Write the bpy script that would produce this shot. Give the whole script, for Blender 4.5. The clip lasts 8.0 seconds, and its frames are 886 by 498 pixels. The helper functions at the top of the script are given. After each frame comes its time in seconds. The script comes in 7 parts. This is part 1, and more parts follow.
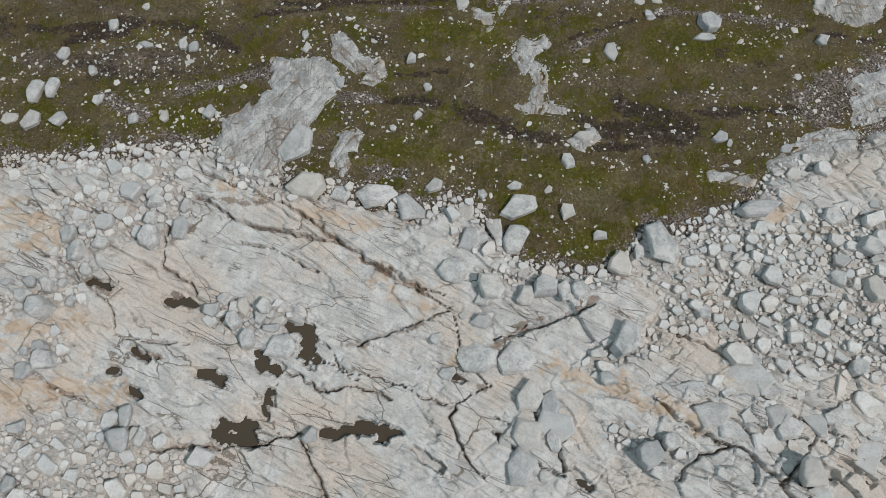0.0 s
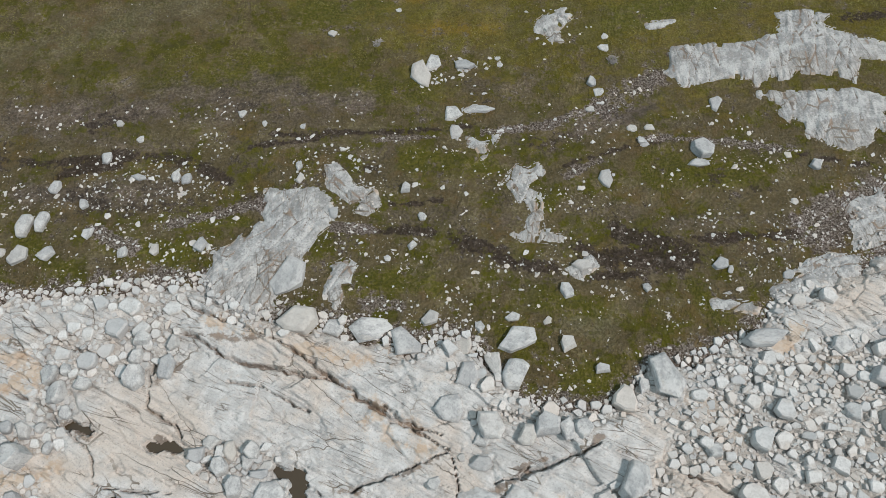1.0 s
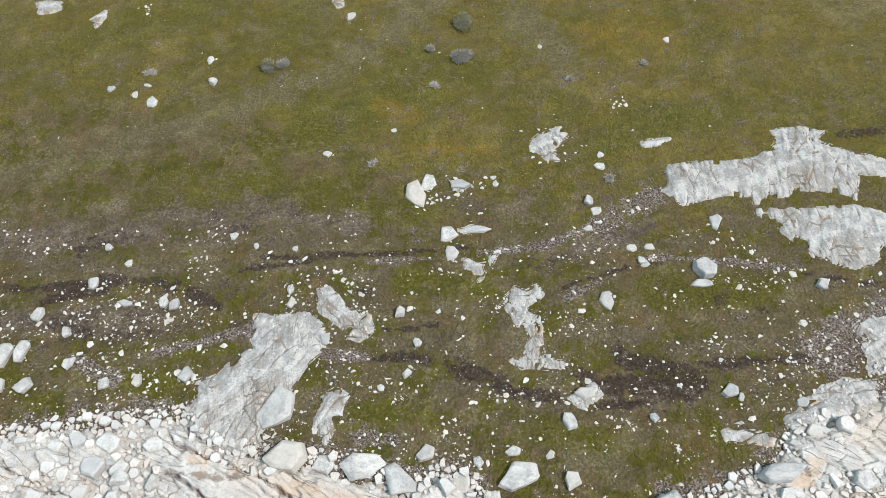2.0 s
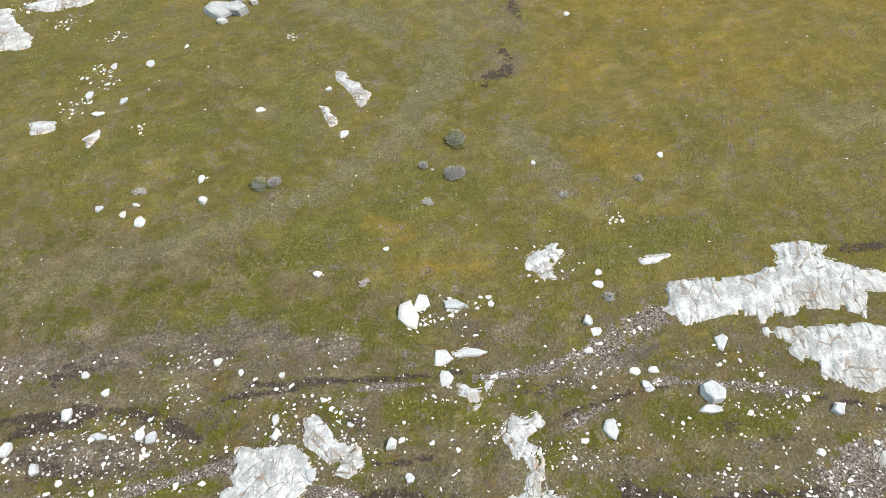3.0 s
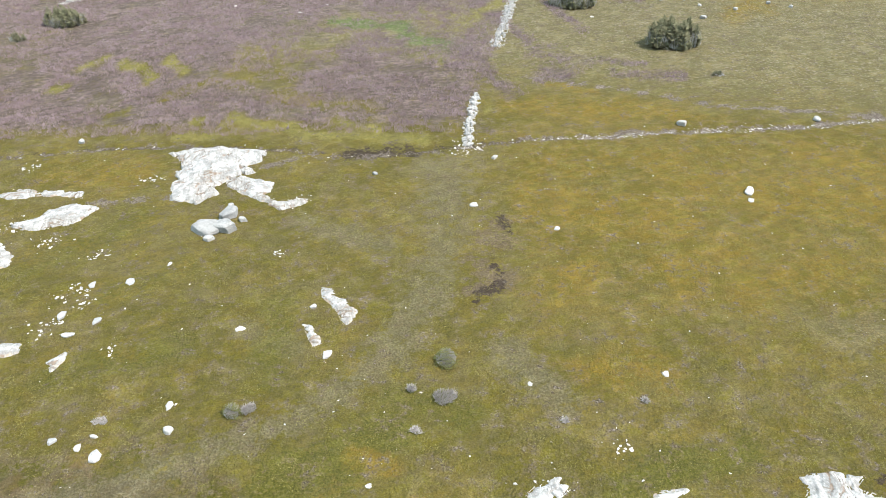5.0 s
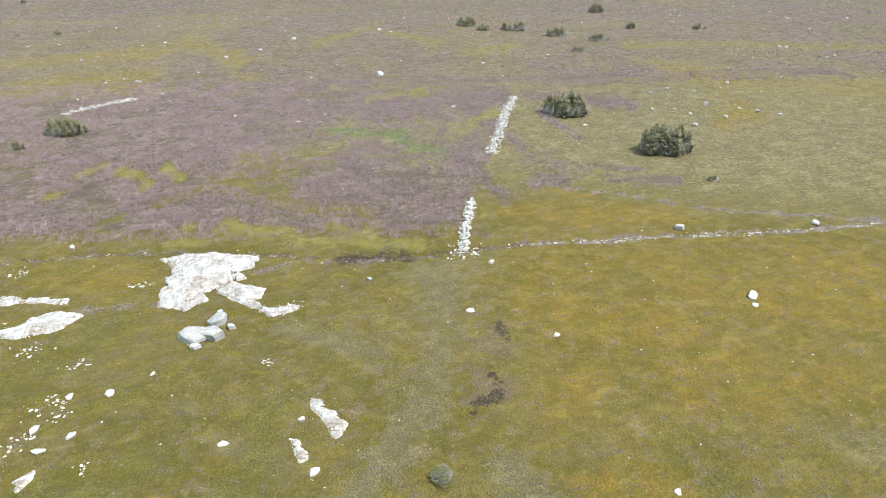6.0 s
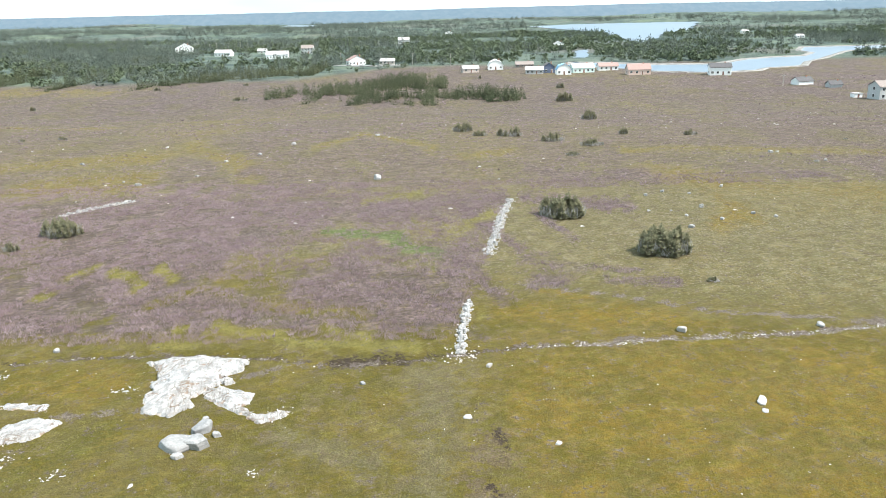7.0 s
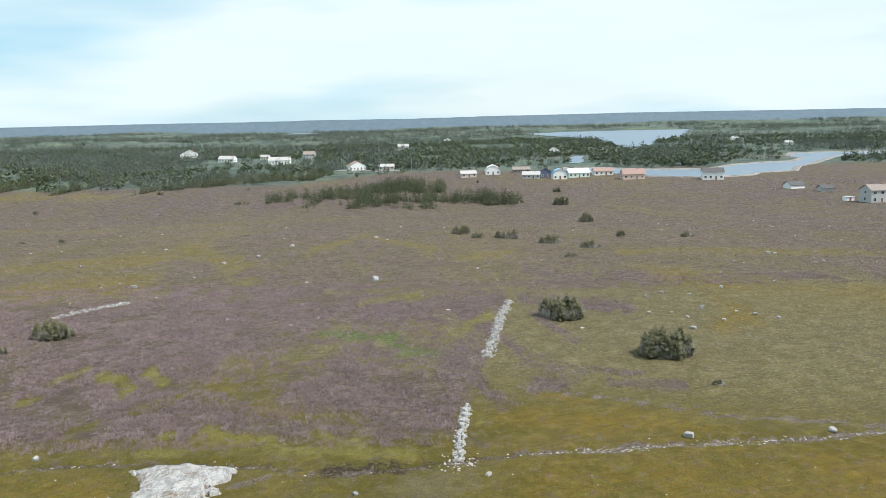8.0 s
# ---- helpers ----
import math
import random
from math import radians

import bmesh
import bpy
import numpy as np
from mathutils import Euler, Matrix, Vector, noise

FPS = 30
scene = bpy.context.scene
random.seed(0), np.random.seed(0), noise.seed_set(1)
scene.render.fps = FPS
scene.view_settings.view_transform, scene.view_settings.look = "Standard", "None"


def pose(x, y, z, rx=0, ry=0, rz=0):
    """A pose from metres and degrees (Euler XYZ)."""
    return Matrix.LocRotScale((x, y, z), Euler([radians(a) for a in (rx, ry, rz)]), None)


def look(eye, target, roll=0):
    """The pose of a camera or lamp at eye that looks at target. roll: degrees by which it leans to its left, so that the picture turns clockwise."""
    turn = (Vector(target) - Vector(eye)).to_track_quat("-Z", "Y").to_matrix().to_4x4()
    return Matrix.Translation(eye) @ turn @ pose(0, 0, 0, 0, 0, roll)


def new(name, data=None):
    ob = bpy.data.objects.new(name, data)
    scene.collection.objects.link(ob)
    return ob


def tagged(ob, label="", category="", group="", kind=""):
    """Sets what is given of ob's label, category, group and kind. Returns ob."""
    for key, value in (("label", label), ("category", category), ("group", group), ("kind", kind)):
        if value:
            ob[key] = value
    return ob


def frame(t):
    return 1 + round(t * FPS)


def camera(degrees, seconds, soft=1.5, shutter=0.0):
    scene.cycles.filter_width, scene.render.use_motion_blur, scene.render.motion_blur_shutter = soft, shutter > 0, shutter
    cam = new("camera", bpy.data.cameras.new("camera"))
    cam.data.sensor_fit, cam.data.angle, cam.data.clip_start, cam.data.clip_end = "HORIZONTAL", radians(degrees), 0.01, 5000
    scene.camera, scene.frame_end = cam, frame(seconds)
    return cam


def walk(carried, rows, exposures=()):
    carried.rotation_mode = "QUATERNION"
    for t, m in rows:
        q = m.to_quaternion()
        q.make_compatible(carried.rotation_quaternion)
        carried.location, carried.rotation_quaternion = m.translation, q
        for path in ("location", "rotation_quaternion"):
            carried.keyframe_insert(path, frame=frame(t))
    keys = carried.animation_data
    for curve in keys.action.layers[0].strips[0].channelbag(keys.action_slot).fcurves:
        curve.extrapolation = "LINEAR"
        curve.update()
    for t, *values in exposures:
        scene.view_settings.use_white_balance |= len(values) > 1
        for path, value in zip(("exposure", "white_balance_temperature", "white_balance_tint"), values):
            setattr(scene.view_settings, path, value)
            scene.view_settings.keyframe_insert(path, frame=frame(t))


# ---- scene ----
import collections
from collections import namedtuple

# ---------------------------------------------------------------- camera
cam = camera(60.6, 8.0, soft=0.75)
PATH = [
    (0, (0.494, 0.249, 28.684), (0.448, 0.913, 26.798), -1.3),
    (0.5, (0.483, 1.025, 28.563), (0.435, 1.806, 26.723), -1.3),
    (1, (0.465, 1.881, 28.402), (0.418, 2.782, 26.617), -1.2),
    (1.5, (0.51, 2.708, 28.282), (0.46, 3.715, 26.555), -1.3),
    (3, (0.75, 5.083, 27.672), (0.701, 6.406, 26.173), -1.5),
    (3.5, (0.768, 5.751, 27.466), (0.723, 7.167, 26.054), -1.5),
    (4, (0.778, 6.479, 27.216), (0.739, 7.988, 25.904), -1.4),
    (4.5, (0.873, 7.085, 26.894), (0.836, 8.677, 25.685), -1.4),
    (6, (1.078, 8.996, 25.794), (1.056, 10.804, 24.94), -1.4),
    (6.5, (1.078, 9.597, 25.545), (1.063, 11.457, 24.809), -1.3),
    (7, (1.18, 10.164, 25.271), (1.169, 12.07, 24.667), -1.3),
    (7.5, (1.242, 10.609, 25.027), (1.235, 12.551, 24.55), -1.3),
    (8, (1.306, 11.113, 24.874), (1.304, 13.084, 24.532), -1.3),
]
walk(cam, [(t, look(eye, target, roll)) for t, eye, target, roll in PATH],
     exposures=[(0.0, -0.58), (0.5, -0.46), (1.0, -0.34), (1.5, -0.08), (3.0, 0.66), (3.5, 0.8), (4.5, 0.86), (6.5, 0.92), (7.0, 0.92), (7.5, 0.74), (8.0, 0.29)])

# ---------------------------------------------------------------- sky and sun
SUN_EL, SUN_AZ = radians(54), radians(112)   # azimuth clockwise from +y
world = bpy.data.worlds.new("sky")
scene.world = world
world.use_nodes = True
wn, wl = world.node_tree.nodes, world.node_tree.links
wn.clear()
w_out = wn.new("ShaderNodeOutputWorld")
w_bg = wn.new("ShaderNodeBackground")
w_sky = wn.new("ShaderNodeTexSky")
w_sky.sky_type = "NISHITA"
w_sky.sun_disc = False
w_sky.sun_elevation, w_sky.sun_rotation = SUN_EL, SUN_AZ
w_sky.air_density, w_sky.dust_density = 1.0, 0.4
w_co = wn.new("ShaderNodeTexCoord")
w_map = wn.new("ShaderNodeMapping")
w_map.inputs["Scale"].default_value = (1.0, 1.0, 5.5)
w_noise = wn.new("ShaderNodeTexNoise")
w_noise.inputs["Scale"].default_value = 2.2
w_noise.inputs["Detail"].default_value = 5.0
w_noise.inputs["Roughness"].default_value = 0.52
w_rng = wn.new("ShaderNodeMapRange")
w_rng.inputs["From Min"].default_value = 0.33
w_rng.inputs["From Max"].default_value = 0.56
w_rng.inputs["To Min"].default_value = 0.8
w_mix = wn.new("ShaderNodeMix")
w_mix.data_type = "RGBA"
w_tone = wn.new("ShaderNodeTexNoise")
w_tone.inputs["Scale"].default_value, w_tone.inputs["Detail"].default_value = 1.3, 4.0
w_shade = wn.new("ShaderNodeMapRange")
w_shade.inputs["From Min"].default_value, w_shade.inputs["From Max"].default_value = 0.43, 0.58
w_cloud = wn.new("ShaderNodeMix")
w_cloud.data_type = "RGBA"
w_cloud.inputs[6].default_value = (3.9, 6.5, 7.9, 1)
w_cloud.inputs[7].default_value = (7.1, 8.3, 8.7, 1)
wl.new(w_map.outputs["Vector"], w_tone.inputs["Vector"])
wl.new(w_tone.outputs[0], w_shade.inputs["Value"])
wl.new(w_shade.outputs[0], w_cloud.inputs[0])
wl.new(w_cloud.outputs[2], w_mix.inputs[7])
wl.new(w_co.outputs["Generated"], w_map.inputs["Vector"])
wl.new(w_map.outputs["Vector"], w_noise.inputs["Vector"])
wl.new(w_noise.outputs[0], w_rng.inputs["Value"])
wl.new(w_rng.outputs[0], w_mix.inputs[0])
wl.new(w_sky.outputs[0], w_mix.inputs[6])
wl.new(w_mix.outputs[2], w_bg.inputs["Color"])
w_bg.inputs["Strength"].default_value = 0.1
wl.new(w_bg.outputs[0], w_out.inputs[0])
sun = new("sun", bpy.data.lights.new("sun", "SUN"))
sun.data.energy, sun.data.angle, sun.data.color = 4.15, radians(5), (1.0, 0.925, 0.87)
sun.matrix_world = look((0, 0, 0), (-math.sin(SUN_AZ) * math.cos(SUN_EL), -math.cos(SUN_AZ) * math.cos(SUN_EL), -math.sin(SUN_EL)))

# ---------------------------------------------------------------- noise in numpy
def hash2(i, j, seed):
    h = (i.astype(np.int64) * 374761393 + j.astype(np.int64) * 668265263 + seed * 974711) & 0xFFFFFFFF
    h = ((h ^ (h >> 13)) * 1274126177) & 0xFFFFFFFF
    return ((h ^ (h >> 16)) & 0xFFFFFF) / float(0xFFFFFF)


def vnoise(x, y, seed=0):
    i, j = np.floor(x), np.floor(y)
    u, v = x - i, y - j
    u, v = u * u * (3 - 2 * u), v * v * (3 - 2 * v)
    a, b = hash2(i, j, seed), hash2(i + 1, j, seed)
    c, d = hash2(i, j + 1, seed), hash2(i + 1, j + 1, seed)
    return (a + (b - a) * u) * (1 - v) + (c + (d - c) * u) * v


def fbm(x, y, octaves=4, seed=0):
    total, amp, norm = 0.0, 1.0, 0.0
    for o in range(octaves):
        total = total + amp * vnoise(x * 2 ** o + 17.3 * o, y * 2 ** o - 9.1 * o, seed + o)
        norm += amp
        amp *= 0.5
    return total / norm - 0.5


def cells(u, v, seed=0, jitter=0.85):
    """Distance to the border of jittered cells, and a number and a place for each cell."""
    i, j = np.floor(u), np.floor(v)
    f1, f2 = np.full(u.shape, 9.0), np.full(u.shape, 9.0)
    cid, cu, cv = np.zeros(u.shape), np.zeros(u.shape), np.zeros(u.shape)
    for a in (-1, 0, 1):
        for b in (-1, 0, 1):
            pu = i + a + 0.5 + jitter * (hash2(i + a, j + b, seed) - 0.5)
            pv = j + b + 0.5 + jitter * (hash2(i + a, j + b, seed + 7) - 0.5)
            d = np.hypot(u - pu, v - pv)
            near = d < f1
            f2 = np.where(near, f1, np.minimum(f2, d))
            cid = np.where(near, hash2(i + a, j + b, seed + 13), cid)
            cu, cv = np.where(near, pu, cu), np.where(near, pv, cv)
            f1 = np.where(near, d, f1)
    return f2 - f1, cid, cu, cv


def seg(X, Y, x0, y0, x1, y1, squash=1.0):
    dx, dy = x1 - x0, y1 - y0
    k = np.clip(((X - x0) * dx + (Y - y0) * dy) / (dx * dx + dy * dy + 1e-9), 0, 1)
    return np.hypot(X - x0 - k * dx, (Y - y0 - k * dy) * squash)


def step(a, b, v):
    k = np.clip((v - a) / (b - a), 0, 1)
    return k * k * (3 - 2 * k)


def chain(points):
    return [(*a, *b) for a, b in zip(points[:-1], points[1:])]


# ---------------------------------------------------------------- the plan, in metres
SHELF_X = [-60, -23.7, -19.0, -15.9, -12.0, -10.0, -9.4, -7.4, -4.6, -1.3, 0.1, 1.2, 2.4, 3.3, 5.8, 7.1, 7.9, 9.2, 11.8, 13.4, 17.1, 19.1, 24.1, 60]
SHELF_Y = [12.6, 13.1, 13.3, 13.5, 14.3, 14.4, 13.5, 12.8, 12.8, 11.8, 12.4, 11.9, 10.3, 9.7, 9.4, 10.2, 11.4, 11.4, 12.6, 14.2, 15.8, 17.0, 18.4, 20.0]
CRACKS_WEST = [
    (0.10, [(-10.71, 13.49), (-8.82, 12.67), (-7.48, 12.35), (-5.37, 11.07), (-3.43, 9.83), (-2.02, 9.02), (-0.87, 8.43), (0.15, 7.9)]),
    (0.06, [(-10.55, 1.92), (-8.41, 2.26), (-6.77, 2.44), (-5.04, 2.82)]),
    (0.06, [(-5.01, 2.62), (-4.65, 1.8), (-3.98, 0.65)]),
    (0.08, [(-10.49, 12.09), (-8.87, 11.41), (-8.12, 10.95), (-6.47, 10.66), (-5.08, 10.48), (-4.39, 10.39)]),
    (0.06, [(-8.47, 10.2), (-7.07, 9.91), (-5.87, 9.37), (-5.18, 9.28)]),
    (0.05, [(-17.33, 12.68), (-15.73, 11.86), (-13.69, 11.07)]),
    (0.05, [(-16.62, 9.6), (-14.83, 8.72), (-12.96, 7.3), (-12.66, 6.3)]),
    (0.05, [(-16.39, 4.81), (-14.95, 4.23), (-13.33, 3.67)]),
    (0.08, [(-11.35, 10.93), (-11.27, 9.12), (-10.25, 8.46), (-9.85, 8.02)]),
    (0.10, [(-12.6, 6.2), (-11.6, 6.0), (-9.7, 6.1)]),
]
CRACKS_MID = [
    (0.05, [(-3.35, 6.29), (-2.07, 6.68), (-1.44, 7.04), (0.05, 7.78)]),
    (0.045, [(0.28, 7.57), (0.66, 6.25), (1.88, 5.02), (1.05, 4.56), (0.24, 3.58), (1.13, 2.31), (1.56, 1.54)]),
    (0.06, [(2.91, 7.02), (3.78, 7.39), (4.87, 7.78), (5.75, 8.27)]),
    (0.09, [(2.05, 6.65), (2.59, 7.0), (3.13, 7.25)]),
    (0.07, [(3.47, 4.88), (3.48, 3.94), (4.42, 2.86), (4.62, 2.08)]),
    (0.07, [(1.93, 3.15), (2.97, 2.59), (3.8, 2.04), (4.62, 1.88)]),
    (0.05, [(-2.28, 9.53), (-1.56, 8.86), (0.02, 8.47)]),
    (0.035, [(-6.04, 5.08), (-4.69, 4.5), (-2.99, 4.58), (-1.9, 4.21)]),
    (0.035, [(-4.8, 5.56), (-3.04, 5.21), (-1.73, 4.85), (0.22, 4.1)]),
    (0.035, [(-4.4, 6.1), (-4.0, 5.3), (-3.2, 4.9)]),
]
CRACKS_EAST = [
    (0.07, [(7.79, 4.76), (8.8, 4.09), (10.2, 3.44), (11.38, 2.79), (12.32, 1.95), (12.67, 1.45)]),
    (0.05, [(8.97, 7.3), (10.22, 6.69), (11.26, 6.31)]),
    (0.04, [(8.68, 1.88), (9.55, 2.91), (10.8, 3.16)]),
    (0.05, [(11.29, 4.1), (12.87, 3.46), (14.5, 3.34), (15.64, 2.8)]),
    (0.05, [(11.58, 5.05), (13.37, 4.3), (14.93, 3.56)]),
    (0.04, [(12.51, 1.86), (13.7, 3.5), (15.14, 5.21)]),
]
CRACKS = CRACKS_WEST + CRACKS_MID + CRACKS_EAST
PUDDLES_WEST = [(-5.9, 6.9, -5.1, 6.7, 0.2), (-5.3, 6.3, -5.1, 5.7, 0.29), (-7.0, 5.8, -6.7, 5.3, 0.2), (-6.4, 5.2, -6.2, 4.7, 0.2), (-6.5, 4.4, -6.5, 3.6, 0.13),
                (-8.0, 3.1, -6.9, 3.1, 0.2), (-8.3, 2.7, -7.0, 2.6, 0.22), (-9.2, 4.9, -8.3, 4.7, 0.18), (-11.6, 4.2, -11.3, 4.0, 0.16), (-10.8, 7.7, -10.0, 7.6, 0.21),
                (-14.1, 8.4, -13.5, 8.2, 0.2), (-11.9, 5.7, -11.2, 5.3, 0.14), (-12.9, 4.9, -12.5, 4.9, 0.1)]
PUDDLES_EAST = [(-4.3, 2.9, -2.9, 3.1, 0.15), (-2.9, 3.2, -1.6, 3.0, 0.22), (-2.3, 2.7, -1.8, 2.6, 0.06), (-0.8, 2.4, 0.3, 1.8, 0.13), (14.0, 2.5, 14.3, 2.3, 0.19),
                (14.7, 2.7, 15.6, 2.2, 0.12), (4.9, 2.1, 5.5, 1.5, 0.13), (2.1, 3.8, 2.7, 3.5, 0.09), (0.5, 5.5, 0.6, 5.1, 0.11)]
PUDDLES = PUDDLES_WEST + PUDDLES_EAST
PATH_MAIN = [(-60, 59.0), (-44.2, 61.1), (-35.7, 62.3), (-29.4, 63.7), (-22.1, 64.2), (-12.2, 63.1), (-7.4, 61.5), (-3.0, 62.2), (1.5, 63.2),
             (7.0, 64.4), (19.2, 65.3), (29.6, 66.0), (37.0, 67.4), (46.7, 69.4), (70, 73)]
PATH_SIDE = [(-15.5, 59.5), (-12.6, 60.6), (-10.4, 62.3), (-8.3, 61.7)]
PATH_THIN = [(8.0, 78.5), (15.8, 75.2), (25.2, 70.2), (37.3, 68.0)]
PATH_WEST = [(-25.3, 54.8), (-19.9, 55.2)]
TRAILS = [(-3.5, 21.7, -0.7, 21.9, 0.08), (1.3, 22.2, 4.1, 22.6, 0.13), (4.1, 22.6, 6.7, 23.8, 0.18), (6.7, 23.6, 9.2, 25.5, 0.38), (8.4, 22.1, 12.6, 22.0, 0.11),
          (12.6, 22.0, 15.5, 21.6, 0.11), (-12.0, 17.1, -10.2, 17.6, 0.15), (-10.2, 17.6, -8.1, 18.2, 0.15), (-4.9, 17.2, -3.2, 17.1, 0.12), (15.3, 17.9, 16.4, 18.8, 0.37),
          (-15.3, 16.7, -13.4, 15.7, 0.21), (5.0, 19.9, 6.5, 20.8, 0.13), (-3.4, 13.7, -2.0, 13.5, 0.18), (16.0, 17.0, 18.5, 19.2, 0.6)]
PEAT = [(-15.1, 20.5, -11.7, 20.3, 0.32), (-11.7, 20.3, -9.8, 19.3, 0.26), (-19.0, 20.0, -15.2, 20.2, 0.22), (-17.3, 19.4, -14.9, 20.0, 0.28), (-8.2, 21.9, -1.0, 22.2, 0.13),
        (-9.3, 21.1, -6.1, 21.7, 0.13), (-2.6, 18.3, -0.4, 18.5, 0.12), (-3.7, 17.1, -0.8, 17.0, 0.2), (0.1, 16.8, 2.5, 15.7, 0.36), (2.5, 15.7, 4.3, 15.4, 0.24),
        (5.7, 16.1, 9.4, 15.9, 0.5), (7.2, 17.2, 9.9, 16.3, 0.5), (10.2, 17.0, 14.7, 17.3, 0.22), (5.9, 15.1, 7.7, 15.2, 0.14), (5.0, 20.5, 7.3, 21.4, 0.1),
        (7.3, 21.4, 9.6, 22.0, 0.1), (14.1, 21.7, 18.8, 20.8, 0.11), (18.7, 29.5, 21.3, 29.8, 0.26), (-2.0, 22.1, 0.8, 22.5, 0.1)]
PEAT_FAR = [(3.9, 51.7, 4.6, 50.6, 0.3), (3.4, 46.3, 3.6, 45.3, 0.25), (2.3, 43.4, 3.6, 43.7, 0.24), (2.1, 42.6, 2.4, 42.7, 0.15), (-7.5, 62.5, -2.1, 62.3, 0.4), (3.3, 44.2, 3.7, 44.3, 0.2)]
BROWN = [(-17.5, 22.8, -6.2, 22.7, 0.61), (-18.9, 21.5, -11.9, 21.0, 0.5), (-10.2, 21.7, -2.5, 20.9, 0.52), (0.7, 24.8, 4.2, 24.8, 0.54), (1.3, 19.5, 2.5, 18.5, 0.44),
         (-2.3, 17.8, 2.5, 17.6, 0.48), (5.2, 18.5, 7.8, 18.3, 0.54), (-0.3, 16.0, 4.7, 15.1, 0.42), (8.4, 22.7, 12.8, 23.1, 0.38), (9.6, 17.8, 14.8, 17.9, 0.41),
         (15.1, 21.9, 18.8, 20.2, 0.39), (-18.0, 18.5, -13.0, 18.1, 0.48), (5.3, 26.9, 9.4, 25.0, 0.5), (10.2, 17.3, 14.0, 16.4, 0.3), (2.4, 49.3, 4.3, 49.2, 0.67),
         (2.3, 46.0, 3.9, 44.8, 0.77), (1.9, 43.6, 3.3, 44.2, 0.48), (3.3, 51.4, 4.4, 51.4, 0.46)]
DRY = [(-26.0, 25.5, -18.9, 27.2, 1.1), (-18.9, 27.2, -15.8, 28.7, 1.01), (-15.8, 28.7, -11.8, 30.6, 0.97), (-11.8, 30.6, -8.2, 32.7, 0.85), (-8.2, 32.7, -5.2, 35.0, 0.81),
       (-5.2, 35.0, -2.5, 38.5, 1.02), (-2.5, 38.5, -0.8, 43.7, 1.3), (-0.8, 43.7, 0.2, 50.0, 1.65), (0.2, 50.0, 0.6, 57.1, 1.84), (20.7, 40.1, 24.2, 39.1, 1.41),
       (3.6, 38.4, 6.2, 34.1, 1.0), (-1.1, 59.8, 2.4, 60.7, 0.89), (-11.7, 40.6, -8.1, 38.6, 0.8), (-9.5, 51.7, -3.8, 48.7, 1.0), (5.2, 13.2, 6.2, 12.9, 0.8)]
OCHRE = [(7.0, 54.4, 15.8, 51.1, 2.43), (14.5, 45.8, 18.5, 47.6, 1.88), (19.1, 56.6, 30.9, 53.8, 2.7), (18.0, 43.4, 24.1, 45.6, 1.69), (27.7, 60.9, 33.6, 59.7, 1.49),
         (9.2, 59.5, 20.1, 60.1, 1.37), (7.7, 36.6, 11.2, 36.5, 1.0), (-3.7, 31.2, -2.0, 30.5, 0.55), (-1.9, 28.6, 2.0, 28.2, 0.5), (6.0, 43.6, 9.7, 45.9, 1.4),
         (5.5, 71.2, 19.9, 69.0, 1.07), (19.6, 68.1, 23.8, 67.3, 0.49), (9.9, 76.2, 14.2, 74.5, 0.42), (-30.0, 60.0, -23.0, 59.0, 1.3), (34.0, 100.0, 38.0, 103.0, 1.6)]
OLIVE = [(-20.9, 84.4, -12.0, 85.5, 1.31), (-25.9, 75.3, -22.8, 77.9, 0.67), (-16.2, 74.7, -5.9, 71.2, 0.66), (-13.0, 95.6, -0.6, 97.0, 1.6), (-30.0, 70.2, -28.5, 71.0, 0.48),
         (-20.6, 79.5, -15.2, 79.2, 1.01), (1.4, 104.5, 5.6, 89.9, 1.34), (-7.5, 87.0, -0.4, 84.7, 0.59), (16.0, 93.4, 47.1, 86.9, 2.67), (14.0, 92.0, 18.0, 96.0, 1.2)]
OLIVE_FAR = [(-75.7, 141.9, -51.7, 149.4, 2.27), (-66.1, 123.3, -46.2, 127.4, 1.75), (-52.0, 166.1, -29.5, 135.5, 1.77), (-23.9, 158.9, -18.2, 167.9, 1.16),
             (-85.0, 248.2, -29.0, 291.6, 1.61), (-241.0, 425.7, -173.5, 412.5, 1.72), (-134.4, 241.2, -91.7, 222.6, 1.31), (1.1, 142.0, 13.2, 148.6, 0.92),
             (34.2, 120.9, 61.1, 111.2, 2.64), (34.2, 149.3, 77.5, 139.5, 0.88), (-17.2, 180.8, -1.5, 156.1, 1.07)]
HEATH = [(-20, 22.6, -8, 24.4, 1.1), (-8, 23.6, -4, 23.8, 0.7), (-19, 18.4, -12, 18.8, 0.6), (6, 22.5, 9, 23.6, 0.5),
         (9.2, 85.8, 13.2, 83.8, 0.99), (9.2, 79.1, 12.0, 79.7, 0.93), (13.7, 83.7, 19.9, 81.3, 0.4), (16.5, 78.4, 23.2, 77.9, 0.39), (4.2, 79.5, 5.7, 74.8, 0.95),
         (2.9, 66.8, 3.8, 65.7, 0.45), (12.8, 103.5, 15.4, 93.4, 0.6), (7.3, 96.3, 9.4, 85.8, 0.5), (12.4, 112.6, 25.3, 108.2, 1.09)]
